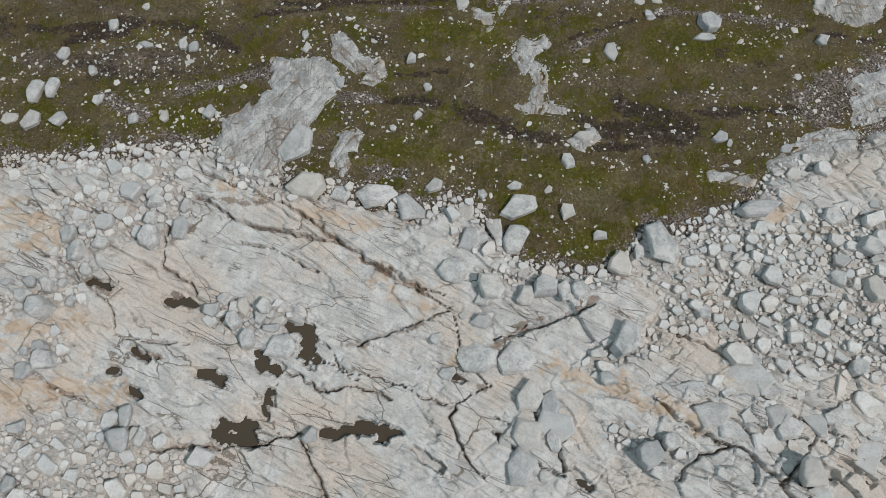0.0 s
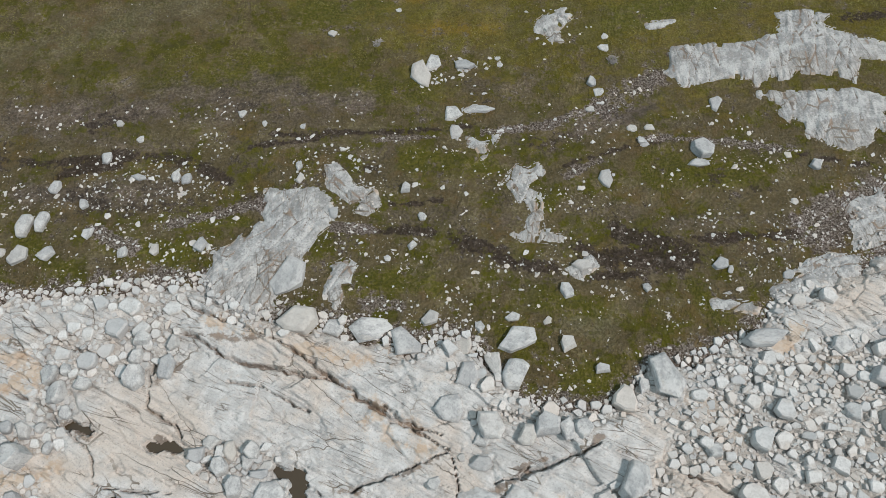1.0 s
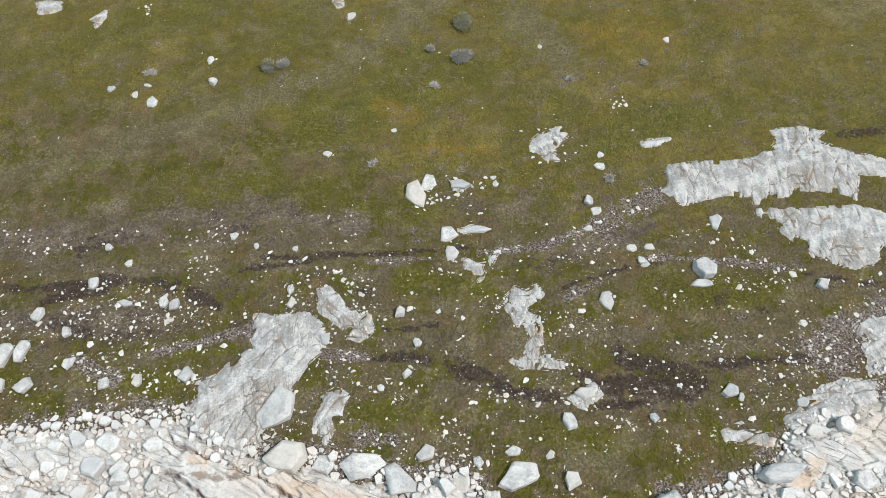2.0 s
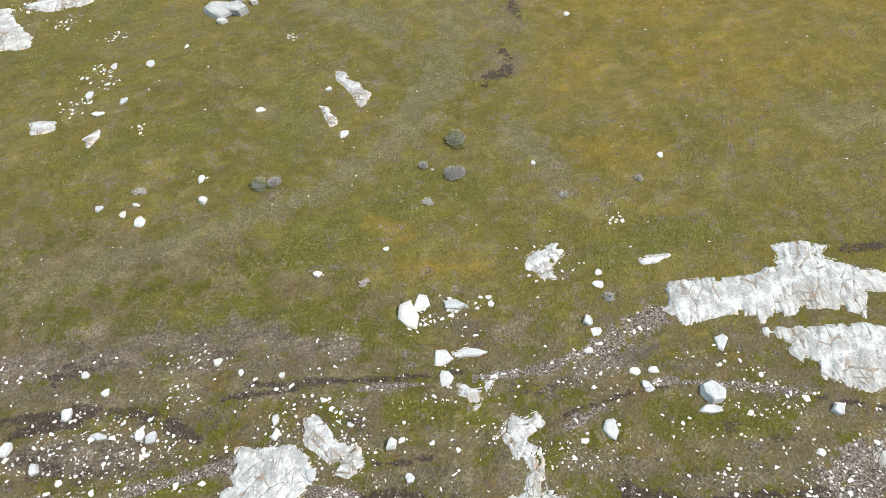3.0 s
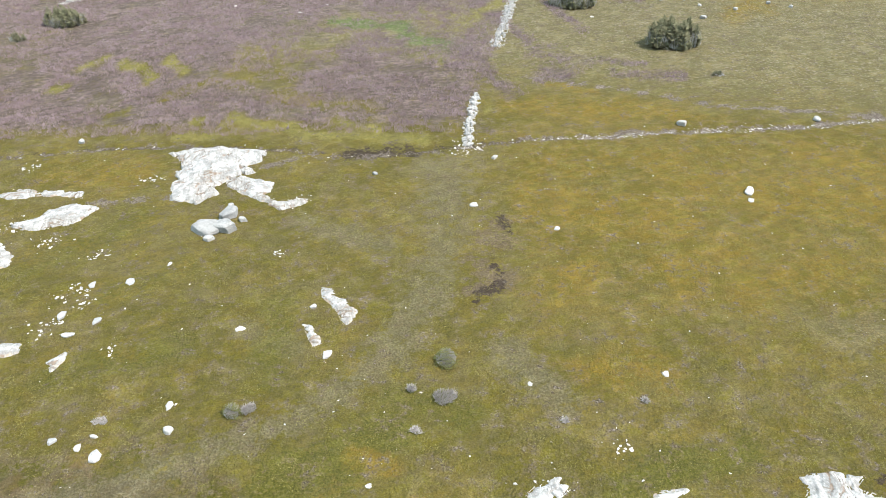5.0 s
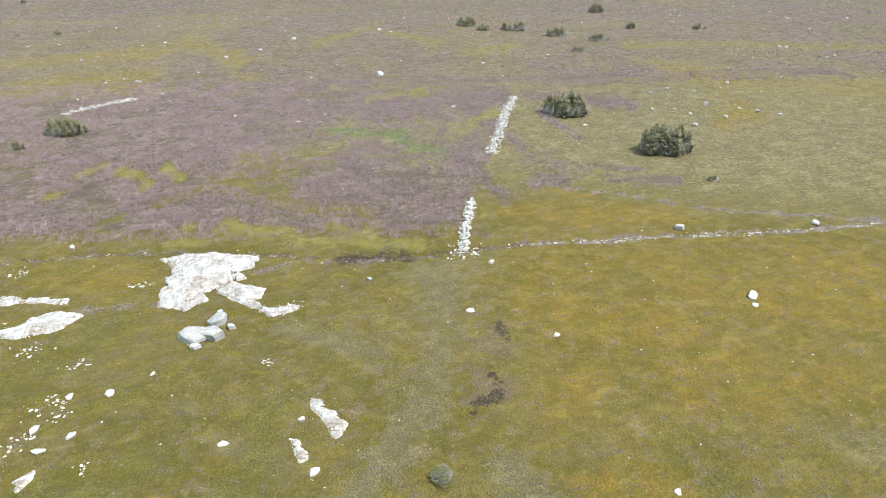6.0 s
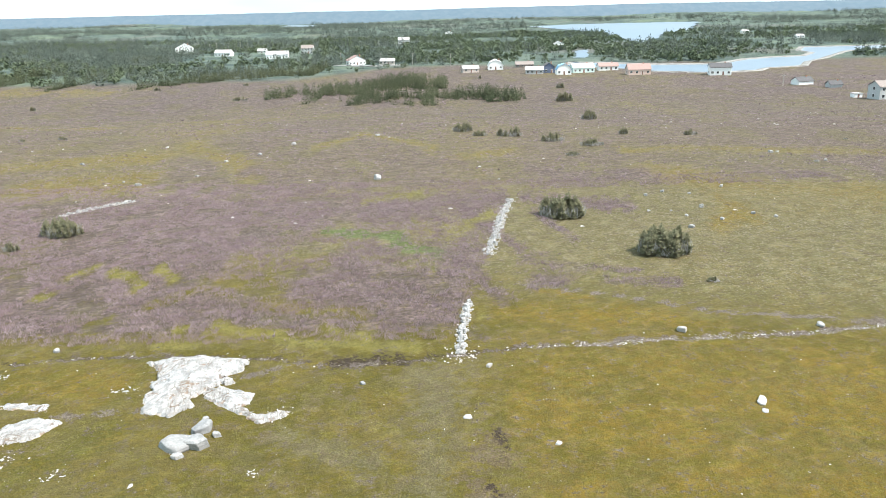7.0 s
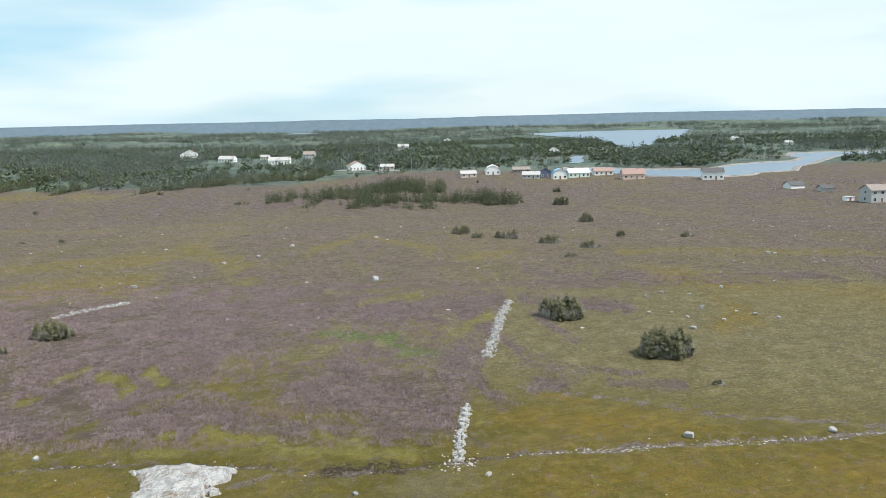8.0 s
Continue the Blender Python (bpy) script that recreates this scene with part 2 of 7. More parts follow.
HEATH_FAR = [(-204.0, 370.4, -126.9, 337.7, 3.44), (-107.6, 424.4, -76.0, 404.3, 2.17), (-74.3, 343.6, 23.2, 262.3, 2.45), (-78.7, 178.1, -59.2, 183.7, 1.25),
             (-30.4, 135.3, -11.5, 125.9, 1.58), (-13.5, 145.5, 12.2, 136.7, 1.39), (-37.2, 119.1, -17.9, 122.1, 1.13), (16.1, 130.1, 31.8, 121.1, 2.14),
             (33.5, 379.4, 190.9, 333.7, 5.58), (52.5, 267.5, 99.0, 176.5, 2.39), (-142.6, 299.6, -104.0, 300.9, 1.42), (40, 225, 130, 205, 5.0), (-10, 400, 90, 420, 6.0)]
LIME = [(-37.0, 83.4, -35.6, 85.4, 0.58), (-32.9, 83.8, -28.7, 80.3, 0.67), (-28.7, 84.5, -26.0, 81.1, 0.42), (-37.7, 77.4, -36.8, 77.2, 0.48), (-18.5, 69.3, -12.6, 67.4, 0.53),
        (-9.3, 68.8, -5.4, 66.2, 0.51), (-12.3, 66.1, -1.0, 64.4, 0.36), (-21.7, 69.0, -21.0, 69.2, 0.35), (1.4, 94.5, 7.2, 104.0, 0.89), (-10.3, 114.0, -2.5, 116.7, 0.56),
        (2.7, 72.6, 2.3, 66.9, 0.28), (-22.4, 66.1, -18.8, 65.9, 0.29), (3.8, 70.1, 4.1, 71.9, 0.39)]
STRAW = [(-3.3, 102.2, -0.3, 97.9, 0.34), (-0.3, 97.9, 2.1, 99.7, 0.41)]
GREEN = [(-4.3, 92.3, -0.5, 89.6, 1.3), (-13.3, 97.5, -4.5, 95.0, 0.5), (-2.0, 20.6, 1.3, 20.4, 0.65), (8.7, 20.6, 12.9, 20.4, 0.84), (-13.8, 15.7, -10.8, 15.7, 0.55),
         (-11.1, 17.3, -8.7, 17.2, 0.3), (4.5, 10.5, 6.2, 10.8, 0.56), (-3.5, 14.9, -0.7, 14.5, 0.51), (10.1, 14.8, 11.4, 12.9, 0.48), (-18.3, 16.3, -15.9, 14.6, 0.4),
         (-7.0, 29.6, -2.6, 32.1, 1.5), (-13.4, 24.8, -6.5, 25.6, 1.13), (-4.8, 24.7, -1.6, 24.4, 0.8), (3.8, 14.1, 6.0, 13.7, 0.46), (7.7, 29.1, 14.1, 31.2, 1.0)]
MEAD_GREEN = [(-26.0, 46.6, -20.9, 52.0, 1.66), (-19.0, 44.0, -16.2, 46.4, 1.12), (-2.3, 35.0, 1.4, 33.4, 1.0), (-19.9, 36.9, -14.0, 38.7, 1.0), (-9.4, 42.7, -9.0, 36.8, 1.3),
              (-13.7, 26.3, -8.4, 26.0, 0.65), (-32.3, 60.8, -22.1, 56.8, 1.21)]
LAKE_NEAR = [(78.9, 530), (83.6, 519.1), (103.8, 507.5), (127.3, 471.5), (152.6, 455.2), (185.6, 463.0), (196.9, 478.2), (224.6, 489.3), (242.1, 522.1),
             (262.8, 546.0), (318.4, 623.4), (376.2, 650), (480, 650), (700, 700), (680, 740), (474.4, 712), (395.8, 692), (310.7, 690), (287.9, 646.4),
             (283.8, 612.4), (262.9, 581.2), (233.3, 570.9), (211.9, 558.4), (178.6, 520.9), (138.9, 528.6), (113.6, 555.1), (90.6, 565)]
LAKE_FAR = [(175, 1600), (213.1, 1321.6), (233.8, 1140.0), (214.0, 960), (205, 812), (226.6, 848.6), (302.4, 1086.8), (368.4, 1183.8), (548.9, 1700),
            (396.9, 1710), (275.4, 1700)]
LAKE_WEST = [(-425, 2119), (-328, 2035), (-371, 2303), (-468, 2410)]
LAKE_POND = [(102.1, 606.5), (110.4, 603.4), (131.3, 717.6), (119.3, 702.5)]


def inside(X, Y, poly):
    hit = np.zeros(X.shape, bool)
    for (x0, y0), (x1, y1) in zip(poly, poly[1:] + poly[:1]):
        cross = (Y < y0) != (Y < y1)
        hit ^= cross & (X < x0 + (Y - y0) * (x1 - x0) / ((y1 - y0) or 1e-9))
    return hit


def field(X, Y, strokes, far=False):
    """1 well inside any of the strokes, 0 well outside, with a ragged outline."""
    best = np.zeros(X.shape)
    wx, wy = fbm(X * 0.55, Y * 0.55, 4, 101), fbm(X * 0.55, Y * 0.55, 4, 107)
    vx, vy = fbm(X * 0.06, Y * 0.06, 3, 111), fbm(X * 0.06, Y * 0.06, 3, 117)
    for x0, y0, x1, y1, r in strokes:
        squash = min(1.0, 26.0 / max(26.0, 0.5 * (y0 + y1)) * (1.4 if far else 1.0))
        a, b = min(2.0, 1.5 * r), (1.6 * r if y0 > 60 else 0.0)
        d = seg(X + a * wx + b * vx, Y + (a * wy + b * vy) / (squash if y0 > 60 else 1.0), x0, y0, x1, y1, squash)
        best = np.maximum(best, np.clip(1.15 - 0.72 * d / r, 0, 0.9))
    return best * np.clip(0.9 + 0.9 * vx + 0.6 * wx, 0.3, 1.0)


def wider(strokes, k=1.35):
    return [(*q[:4], k * q[4]) for q in strokes]


def ground_z(x, y):
    x, y = np.asarray(x, float), np.asarray(y, float)
    z = 0.16 * fbm(x * 0.22, y * 0.22, 3, 3) + 0.05 * fbm(x * 1.1, y * 1.1, 2, 5)
    z = z + step(64, 90, y) * 1.0 * fbm(x * 0.045, y * 0.045, 3, 8)
    wet = step(400, 450, y) * step(0.08, 0.14, x / np.maximum(y, 1)) * (1 - step(1700, 1900, y))
    z = z + step(350, 700, y) * 5.0 * fbm(x * 0.008, y * 0.008, 3, 9) * (1 - wet)
    # the barren falls away to the inlet, and hills rise behind it
    z = z - 13.0 * step(140, 340, y)
    calm = (1 - wet) * step(250, 450, np.hypot(x + 400, 0.7 * (y - 2200)))
    z = z + step(250, 450, np.hypot(x + 400, 0.7 * (y - 2200))) * step(1800, 4100, y) * (30.0 + 4.0 * fbm(x * 0.0009, 0 * y, 3, 21)) + step(950, 1500, y) * calm * 16 * fbm(x * 0.004, y * 0.0035, 4, 23) + step(950, 1300, y) * calm * 5 * fbm(x * 0.03, y * 0.02, 3, 25)
    path = np.full(x.shape, 9.0)
    for s in chain(PATH_MAIN):
        path = np.minimum(path, seg(x, y, *s))
    z = z - 0.14 * (1 - step(0.35, 0.9, path))
    # under the bedrock the soil lies deeper
    return z - 0.5 * (1 - step(-1.0, 0.2, y - np.interp(x, SHELF_X, SHELF_Y)))


RUBBLE_WEST = [(-15.8, 13.1, -11.1, 13.6, 0.46), (-15.4, 11.6, -11.1, 12.3, 0.71), (-14.9, 10.2, -11.3, 10.8, 0.75), (-15.4, 9.2, -14.4, 9.0, 0.5), (-17.0, 7.2, -14.6, 7.7, 0.5),
               (-15.6, 5.1, -14.8, 5.5, 0.55), (-15.7, 2.1, -12.0, 2.4, 0.7), (-15.6, 0.7, -9.7, 1.0, 1.1), (-12.3, 1.9, -10.7, 2.2, 0.58), (-8.5, 7.2, -6.5, 7.3, 0.57), (-18.8, 12.7, -16.3, 13.4, 0.38),
               (-16.5, -1.0, -7.0, -1.2, 1.2)]
RUBBLE_EAST = [(0.6, 10.9, 2.4, 10.5, 0.57), (1.3, 9.2, 5.1, 9.2, 0.49), (8.7, 11.0, 11.4, 11.3, 0.8), (10.2, 9.4, 16.4, 8.3, 1.25), (12.5, 10.7, 17.4, 12.1, 1.0), (9.0, 8.4, 11.2, 8.1, 0.7),
               (11.1, 6.7, 13.2, 6.4, 0.8), (13.2, 6.8, 16.7, 7.4, 1.0), (6.3, 3.4, 8.5, 2.9, 0.55), (5.9, 6.1, 7.9, 7.0, 0.45), (8.0, 9.8, 9.1, 8.9, 0.6), (15.8, 10.1, 17.0, 9.2, 0.9)]
RUBBLE = RUBBLE_WEST + RUBBLE_EAST
BLOCKS = [(10.3, 5.2, 13.5, 5.1, 0.8), (11.3, 3.8, 15.9, 4.4, 0.9), (3.8, 3.4, 4.8, 2.9, 0.5), (13.4, 2.0, 15.4, 3.0, 0.5)]


def rubble_cover(x, y):
    """Where the bedrock is hidden by broken stone."""
    e = np.interp(x, SHELF_X, SHELF_Y) - y
    d = field(x, y, RUBBLE)
    return np.maximum(d, 0.8 * (1 - step(0.1, 0.9, np.abs(e - 0.1)))) * (e > -0.8)


WARM = [(-18.3, 10.9, -16.2, 10.6, 0.74), (-17.5, 9.6, -15.8, 10.1, 0.52), (-17.1, 5.9, -15.0, 6.2, 0.88), (-15.7, 3.8, -12.3, 4.1, 0.72), (13.3, 12.2, 13.9, 12.9, 0.7),
        (9.5, 9.6, 10.9, 9.7, 0.59), (10.2, 9.2, 11.2, 8.5, 0.47), (-3.4, 9.5, -0.6, 8.0, 0.67), (7.2, 4.8, 9.4, 4.1, 0.49), (4.6, 5.6, 6.8, 5.2, 0.55),
        (0.8, 5.8, 2.5, 5.9, 0.54), (3.8, 5.7, 4.4, 6.2, 0.26), (-9.3, 12.9, -7.8, 12.5, 0.48), (13.7, 11.2, 15.3, 11.5, 0.63), (-5.4, 11.6, -2.2, 11.5, 0.51), (-17.4, 7.2, -16.2, 7.7, 0.51)]
RUST = [(-3.1, 6.3, -0.2, 7.5, 0.11), (-5.4, 11.1, 0.0, 7.9, 0.09), (-4.2, 6.2, -3.1, 6.4, 0.11), (2.1, 6.5, 2.9, 7.1, 0.18), (2.5, 7.2, 3.8, 7.7, 0.09), (-14.1, 8.4, -13.1, 7.9, 0.2),
        (-11.9, 5.5, -10.6, 5.3, 0.16), (-10.6, 8.0, -9.9, 7.6, 0.19), (0.4, 5.4, 1.7, 4.8, 0.17), (5.5, 8.3, 5.8, 8.5, 0.18), (-11.0, 10.2, -10.4, 10.8, 0.19), (-9.7, 12.1, -7.3, 12.0, 0.17), (9.3, 9.2, 9.7, 9.0, 0.19)]


def shelf_joints(x, y):
    """Coordinates along and across the joints, and the cells between the main ones."""
    wob = 0.3 * fbm(x * 0.9, y * 0.9, 3, 31)
    c, s = math.cos(radians(-27)), math.sin(radians(-27))
    u, v = (x * c + y * s) + wob, (-x * s + y * c) + wob
    return (wob, u, v, *cells(u / 3.4, v / 1.25, 41))


def crack_opening(x, y):
    """1 in the open cracks of the bedrock: jagged, and closing here and there."""
    jx, jy = 1.1 * fbm(x * 0.9, y * 0.9, 3, 31) * 0.5 + 0.22 * fbm(x * 3.1, y * 3.1, 3, 53), 1.1 * fbm(x * 0.9, y * 0.9, 3, 32) * 0.5 + 0.22 * fbm(x * 3.1, y * 3.1, 3, 54)
    best = np.zeros(np.shape(x))
    thick = 0.1 + 1.1 * step(0.25, 0.75, vnoise(x * 0.9, y * 0.9, 55))
    for width, line in CRACKS:
        for q in chain(line):
            best = np.maximum(best, 1 - step(0.25, 1.0, seg(x + jx, y + jy, *q) / (width * thick + 0.02)))
    return best


def shelf_z(x, y):
    """Height of the bare bedrock by the shore: slabs between joints, steps, cracks and hollows."""
    x, y = np.asarray(x, float), np.asarray(y, float)
    wob, u, v, b1, id1, cu, cv = shelf_joints(x, y)
    edge = (np.interp(x, SHELF_X, SHELF_Y) - y) + 1.1 * fbm(x * 1.3, y * 1.3, 4, 33)
    east = step(4.0, 8.0, x - 0.3 * y)
    b2, id2, du, dv = cells(u / (1.5 - 0.5 * east), v / (0.6 + 0.15 * east), 43)
    z = 0.2 + 0.4 * fbm(x * 0.16, y * 0.16, 3, 35) + 0.04 * fbm(x * 2.5, y * 2.5, 4, 36)
    z = z + 0.2 * np.abs(fbm(u * 0.45, v * 2.2, 5, 38)) + 0.07 * fbm(u * 1.2, v * 5.0, 3, 39)
    # steps where sheets have come off along the joints
    z = z - 0.09 * step(0.02, 0.05, fbm(u * 0.35, v * 1.3, 4, 40)) - 0.06 * step(0.06, 0.08, fbm(u * 0.8, v * 2.6, 4, 45))
    z = z + 0.2 * (id1 - 0.5) + (id1 * 7 % 1 - 0.5) * 0.26 * (v / 1.25 - cv) + 0.05 * (id2 - 0.5) * (1 + 1.4 * east)
    z = z + (id2 * 5 % 1 - 0.5) * 0.07 * (1 + east) * (u / 1.5 - du) * (1 - 0.5 * east)
    z = z - 0.06 * (1 - step(0.0, 0.04, b1)) * step(0.35, 0.6, vnoise(x * 0.5, y * 0.5, 51))
    z = z - (0.04 + 0.05 * east) * (1 - step(0.0, 0.07, b2)) * step(0.42, 0.62, vnoise(x * 0.7, y * 0.7, 52) + 0.25 * east)
    # broken stone, packed flat
    rub = step(0.25, 0.6, rubble_cover(x, y) + 0.5 * fbm(x * 1.2, y * 1.2, 3, 58))
    b4, id4, eu, ev = cells(x / 0.52 + wob, y / 0.44 - wob, 59, 1.0)
    b5, id5, _, _ = cells(x / 0.23, y / 0.2, 60, 1.0)
    packed = 0.10 * id4 * step(0.0, 0.22, b4) + 0.05 * id5 * step(0.0, 0.25, b5) * (id4 < 0.45) + (id4 * 9 % 1 - 0.5) * 0.12 * (x / 0.52 + wob - eu)
    z = z + rub * (0.25 * packed - 0.1)
    z = z - 0.34 * crack_opening(x, y)
    wet = np.zeros(x.shape)
    cc, ss = math.cos(radians(-27)), math.sin(radians(-27))
    _, _, pu, pv = cells(u / 0.55, v / 0.3, 62)
    pu, pv = pu * 0.55 - wob, pv * 0.3 - wob
    qx, qy = 0.3 * x + 0.7 * (pu * cc - pv * ss), 0.3 * y + 0.7 * (pu * ss + pv * cc)
    for x0, y0, x1, y1, r in PUDDLES:
        d = seg(qx, qy, x0, y0, x1, y1) + 1.4 * r * fbm(x * 2.6, y * 2.6, 4, 57)
        wet = np.maximum(wet, 1 - step(r * 1.05, r * 1.3, d))
    z = z * (1 - wet) + wet * np.minimum(z - 0.2, -0.16)
    return np.where(edge > 0, z - 0.2 * (1 - step(0.0, 0.4, edge)), z - 0.2 + edge * 0.9)


Outcrop = namedtuple("Outcrop", "outline height pitch grain")
OUTCROPS_SHORE = [
    Outcrop([(-8.17, 18.92), (-5.45, 19.15), (-5.11, 18.19), (-5.04, 17.41), (-5.59, 16.77), (-5.89, 16.21), (-6.18, 15.52), (-6.68, 14.56), (-7.1, 13.75), (-6.88, 13.25),
             (-7.43, 12.97), (-8.4, 13.0), (-9.64, 13.4), (-10.18, 14.35), (-9.98, 15.08), (-10.1, 15.89), (-9.17, 16.2), (-8.86, 16.63), (-8.12, 17.5)], 0.2, 0.05, 55),
    Outcrop([(-5.65, 20.2), (-5.18, 20.34), (-4.21, 19.24), (-3.32, 18.98), (-3.02, 18.28), (-3.59, 17.69), (-4.09, 17.81), (-4.52, 18.5), (-5.4, 19.18)], 0.15, 0.05, -45),
    Outcrop([(-5.08, 15.3), (-4.39, 15.67), (-3.66, 15.55), (-4.04, 14.94), (-4.19, 13.88), (-4.53, 13.3), (-5.1, 13.58), (-5.11, 14.37), (-4.8, 14.91)], 0.16, 0.05, 70),
]
OUTCROPS_TURF = [
    Outcrop([(2.11, 19.51), (2.84, 20.5), (3.34, 20.29), (3.84, 20.75), (4.09, 20.17), (3.6, 19.57), (3.92, 18.72), (4.09, 17.19), (4.94, 16.95), (4.69, 16.67), (3.01, 16.65),
             (2.57, 16.99), (3.13, 17.29), (3.12, 18.12), (2.87, 18.68)], 0.1, 0.05, 75),
    Outcrop([(-0.23, 22.08), (0.66, 22.03), (1.81, 22.01), (2.3, 22.5), (1.7, 21.26), (1.34, 20.64), (0.94, 21.22), (0.17, 21.7)], 0.1, 0.05, 10),
    Outcrop([(4.8, 15.4), (5.8, 16.1), (6.2, 15.6), (5.4, 15.0)], 0.1, 0.05, 30),
]
OUTCROPS_EAST = [
    Outcrop([(13.09, 14.65), (13.85, 15.33), (14.88, 16.17), (15.85, 16.48), (17.15, 16.45), (16.84, 15.07), (16.28, 14.27), (15.75, 13.74), (14.33, 13.3), (13.68, 13.65), (13.15, 14.13)], 0.16, 0.05, 20),
    Outcrop([(10.14, 14.0), (11.45, 14.57), (11.67, 14.32), (12.69, 14.11), (12.42, 13.64), (11.39, 13.75), (10.47, 13.76)], 0.1, 0.05, 5),
    Outcrop([(16.86, 18.85), (17.65, 19.31), (18.64, 19.78), (19.08, 17.57), (18.21, 16.85), (16.8, 16.52), (17.04, 17.48)], 0.12, 0.05, 20),
    Outcrop([(11.66, 12.76), (12.57, 12.85), (13.58, 12.64), (13.31, 12.26), (12.4, 12.15)], 0.18, 0.05, 5),
]
OUTCROPS_PALE = [
    Outcrop([(9.69, 25.86), (10.42, 27.4), (11.4, 27.61), (13.48, 27.82), (14.82, 27.96), (15.91, 29.08), (15.43, 29.81), (17.24, 29.99), (18.38, 29.74), (17.8, 29.16), (18.7, 28.67),
             (20.53, 28.05), (22.26, 27.71), (21.87, 26.72), (19.29, 26.97), (18.76, 25.43), (18.05, 25.9), (16.09, 26.05), (15.7, 25.57), (14.41, 25.41), (14.16, 24.95), (13.83, 25.57),
             (12.71, 25.62), (10.7, 24.93), (10.41, 25.39)], 0.16, 0.055, 82),
    Outcrop([(14.04, 24.95), (15.25, 24.86), (18.55, 25.18), (20.14, 24.83), (19.94, 23.07), (18.59, 21.96), (17.69, 21.69), (16.76, 22.0), (15.96, 22.27), (15.88, 22.91), (15.33, 23.04),
             (14.85, 23.47), (14.81, 24.35), (13.96, 24.43)], 0.16, 0.055, 82),
]
OUTCROPS_SMALL = [
    Outcrop([(3.87, 29.06), (4.39, 29.57), (5.37, 29.86), (5.69, 29.42), (5.28, 28.77), (4.98, 28.35), (5.19, 27.66), (4.66, 27.59), (4.17, 28.17), (3.78, 28.35)], 0.2, 0.05, 30),
    Outcrop([(9.21, 29.0), (10.7, 29.11), (9.95, 28.64), (9.36, 28.29), (9.14, 28.54)], 0.14, 0.05, 10),
    Outcrop([(0.07, 25.82), (0.32, 26.14), (1.04, 26.34), (0.99, 25.99), (0.32, 25.66)], 0.14, 0.045, 80),
    Outcrop([(0.29, 23.53), (1.08, 23.74), (1.57, 23.6), (1.51, 23.25), (0.83, 23.16), (0.35, 23.3)], 0.16, 0.045, 80),
    Outcrop([(-7.0, 44.1), (-6.47, 44.01), (-6.11, 43.32), (-5.5, 42.97), (-5.2, 42.31), (-4.63, 41.87), (-4.76, 41.24), (-5.24, 40.63), (-5.86, 41.79), (-6.66, 42.88)], 0.25, 0.06, 20),
    Outcrop([(-7.58, 40.67), (-7.11, 40.51), (-6.52, 39.51), (-6.3, 39.03), (-6.73, 38.79), (-7.09, 39.52)], 0.2, 0.05, 20),
    Outcrop([(-6.19, 38.18), (-5.78, 38.03), (-5.66, 37.62), (-5.95, 37.54)], 0.18, 0.05, 20),
]
OUTCROPS_MEADOW = [
    Outcrop([(-21.91, 62.65), (-20.74, 63.02), (-17.71, 63.76), (-15.73, 63.17), (-13.84, 62.39), (-14.17, 61.1), (-15.14, 60.45), (-15.63, 59.71), (-14.57, 59.86), (-14.2, 59.1), (-15.97, 58.33),
             (-16.46, 57.18), (-16.26, 55.72), (-16.69, 55.31), (-17.5, 54.51), (-18.83, 54.88), (-19.62, 55.06), (-19.81, 57.11), (-20.22, 59.38), (-20.38, 61.01)], 0.55, 0.08, 40),
    Outcrop([(-16.12, 58.06), (-15.16, 58.58), (-12.56, 57.33), (-12.32, 56.03), (-12.87, 55.71), (-11.45, 54.67), (-9.55, 54.95), (-9.77, 54.3), (-11.22, 53.39), (-12.28, 54.37), (-13.56, 55.06),
             (-15.86, 56.99)], 0.3, 0.07, -35),
]
OUTCROPS_WEST = [
    Outcrop([(-27.96, 52.81), (-27.8, 53.82), (-26.15, 54.75), (-24.04, 54.04), (-24.35, 53.26), (-25.43, 51.99), (-27.39, 51.07), (-29.06, 51.33), (-29.64, 51.72)], 0.35, 0.08, 25),
    Outcrop([(-32.43, 51.05), (-30.25, 51.36), (-28.98, 49.55), (-27.38, 48.15), (-27.32, 46.85), (-29.2, 46.26)], 0.35, 0.08, 35),
    Outcrop([(-32.55, 56.09), (-31.26, 56.91), (-26.4, 56.43), (-26.06, 55.57), (-29.23, 56.0), (-31.46, 55.4)], 0.22, 0.07, 5),
    Outcrop([(-24.3, 39.16), (-23.57, 39.3), (-22.78, 39.28), (-22.61, 38.57), (-23.21, 38.2), (-23.79, 38.12)], 0.25, 0.06, 10),
    Outcrop([(-20.7, 37.7), (-19.9, 38.7), (-19.8, 37.9), (-20.2, 37.1)], 0.16, 0.06, 10),
]
OUTCROPS = OUTCROPS_SHORE + OUTCROPS_TURF + OUTCROPS_EAST + OUTCROPS_PALE + OUTCROPS_SMALL + OUTCROPS_MEADOW + OUTCROPS_WEST


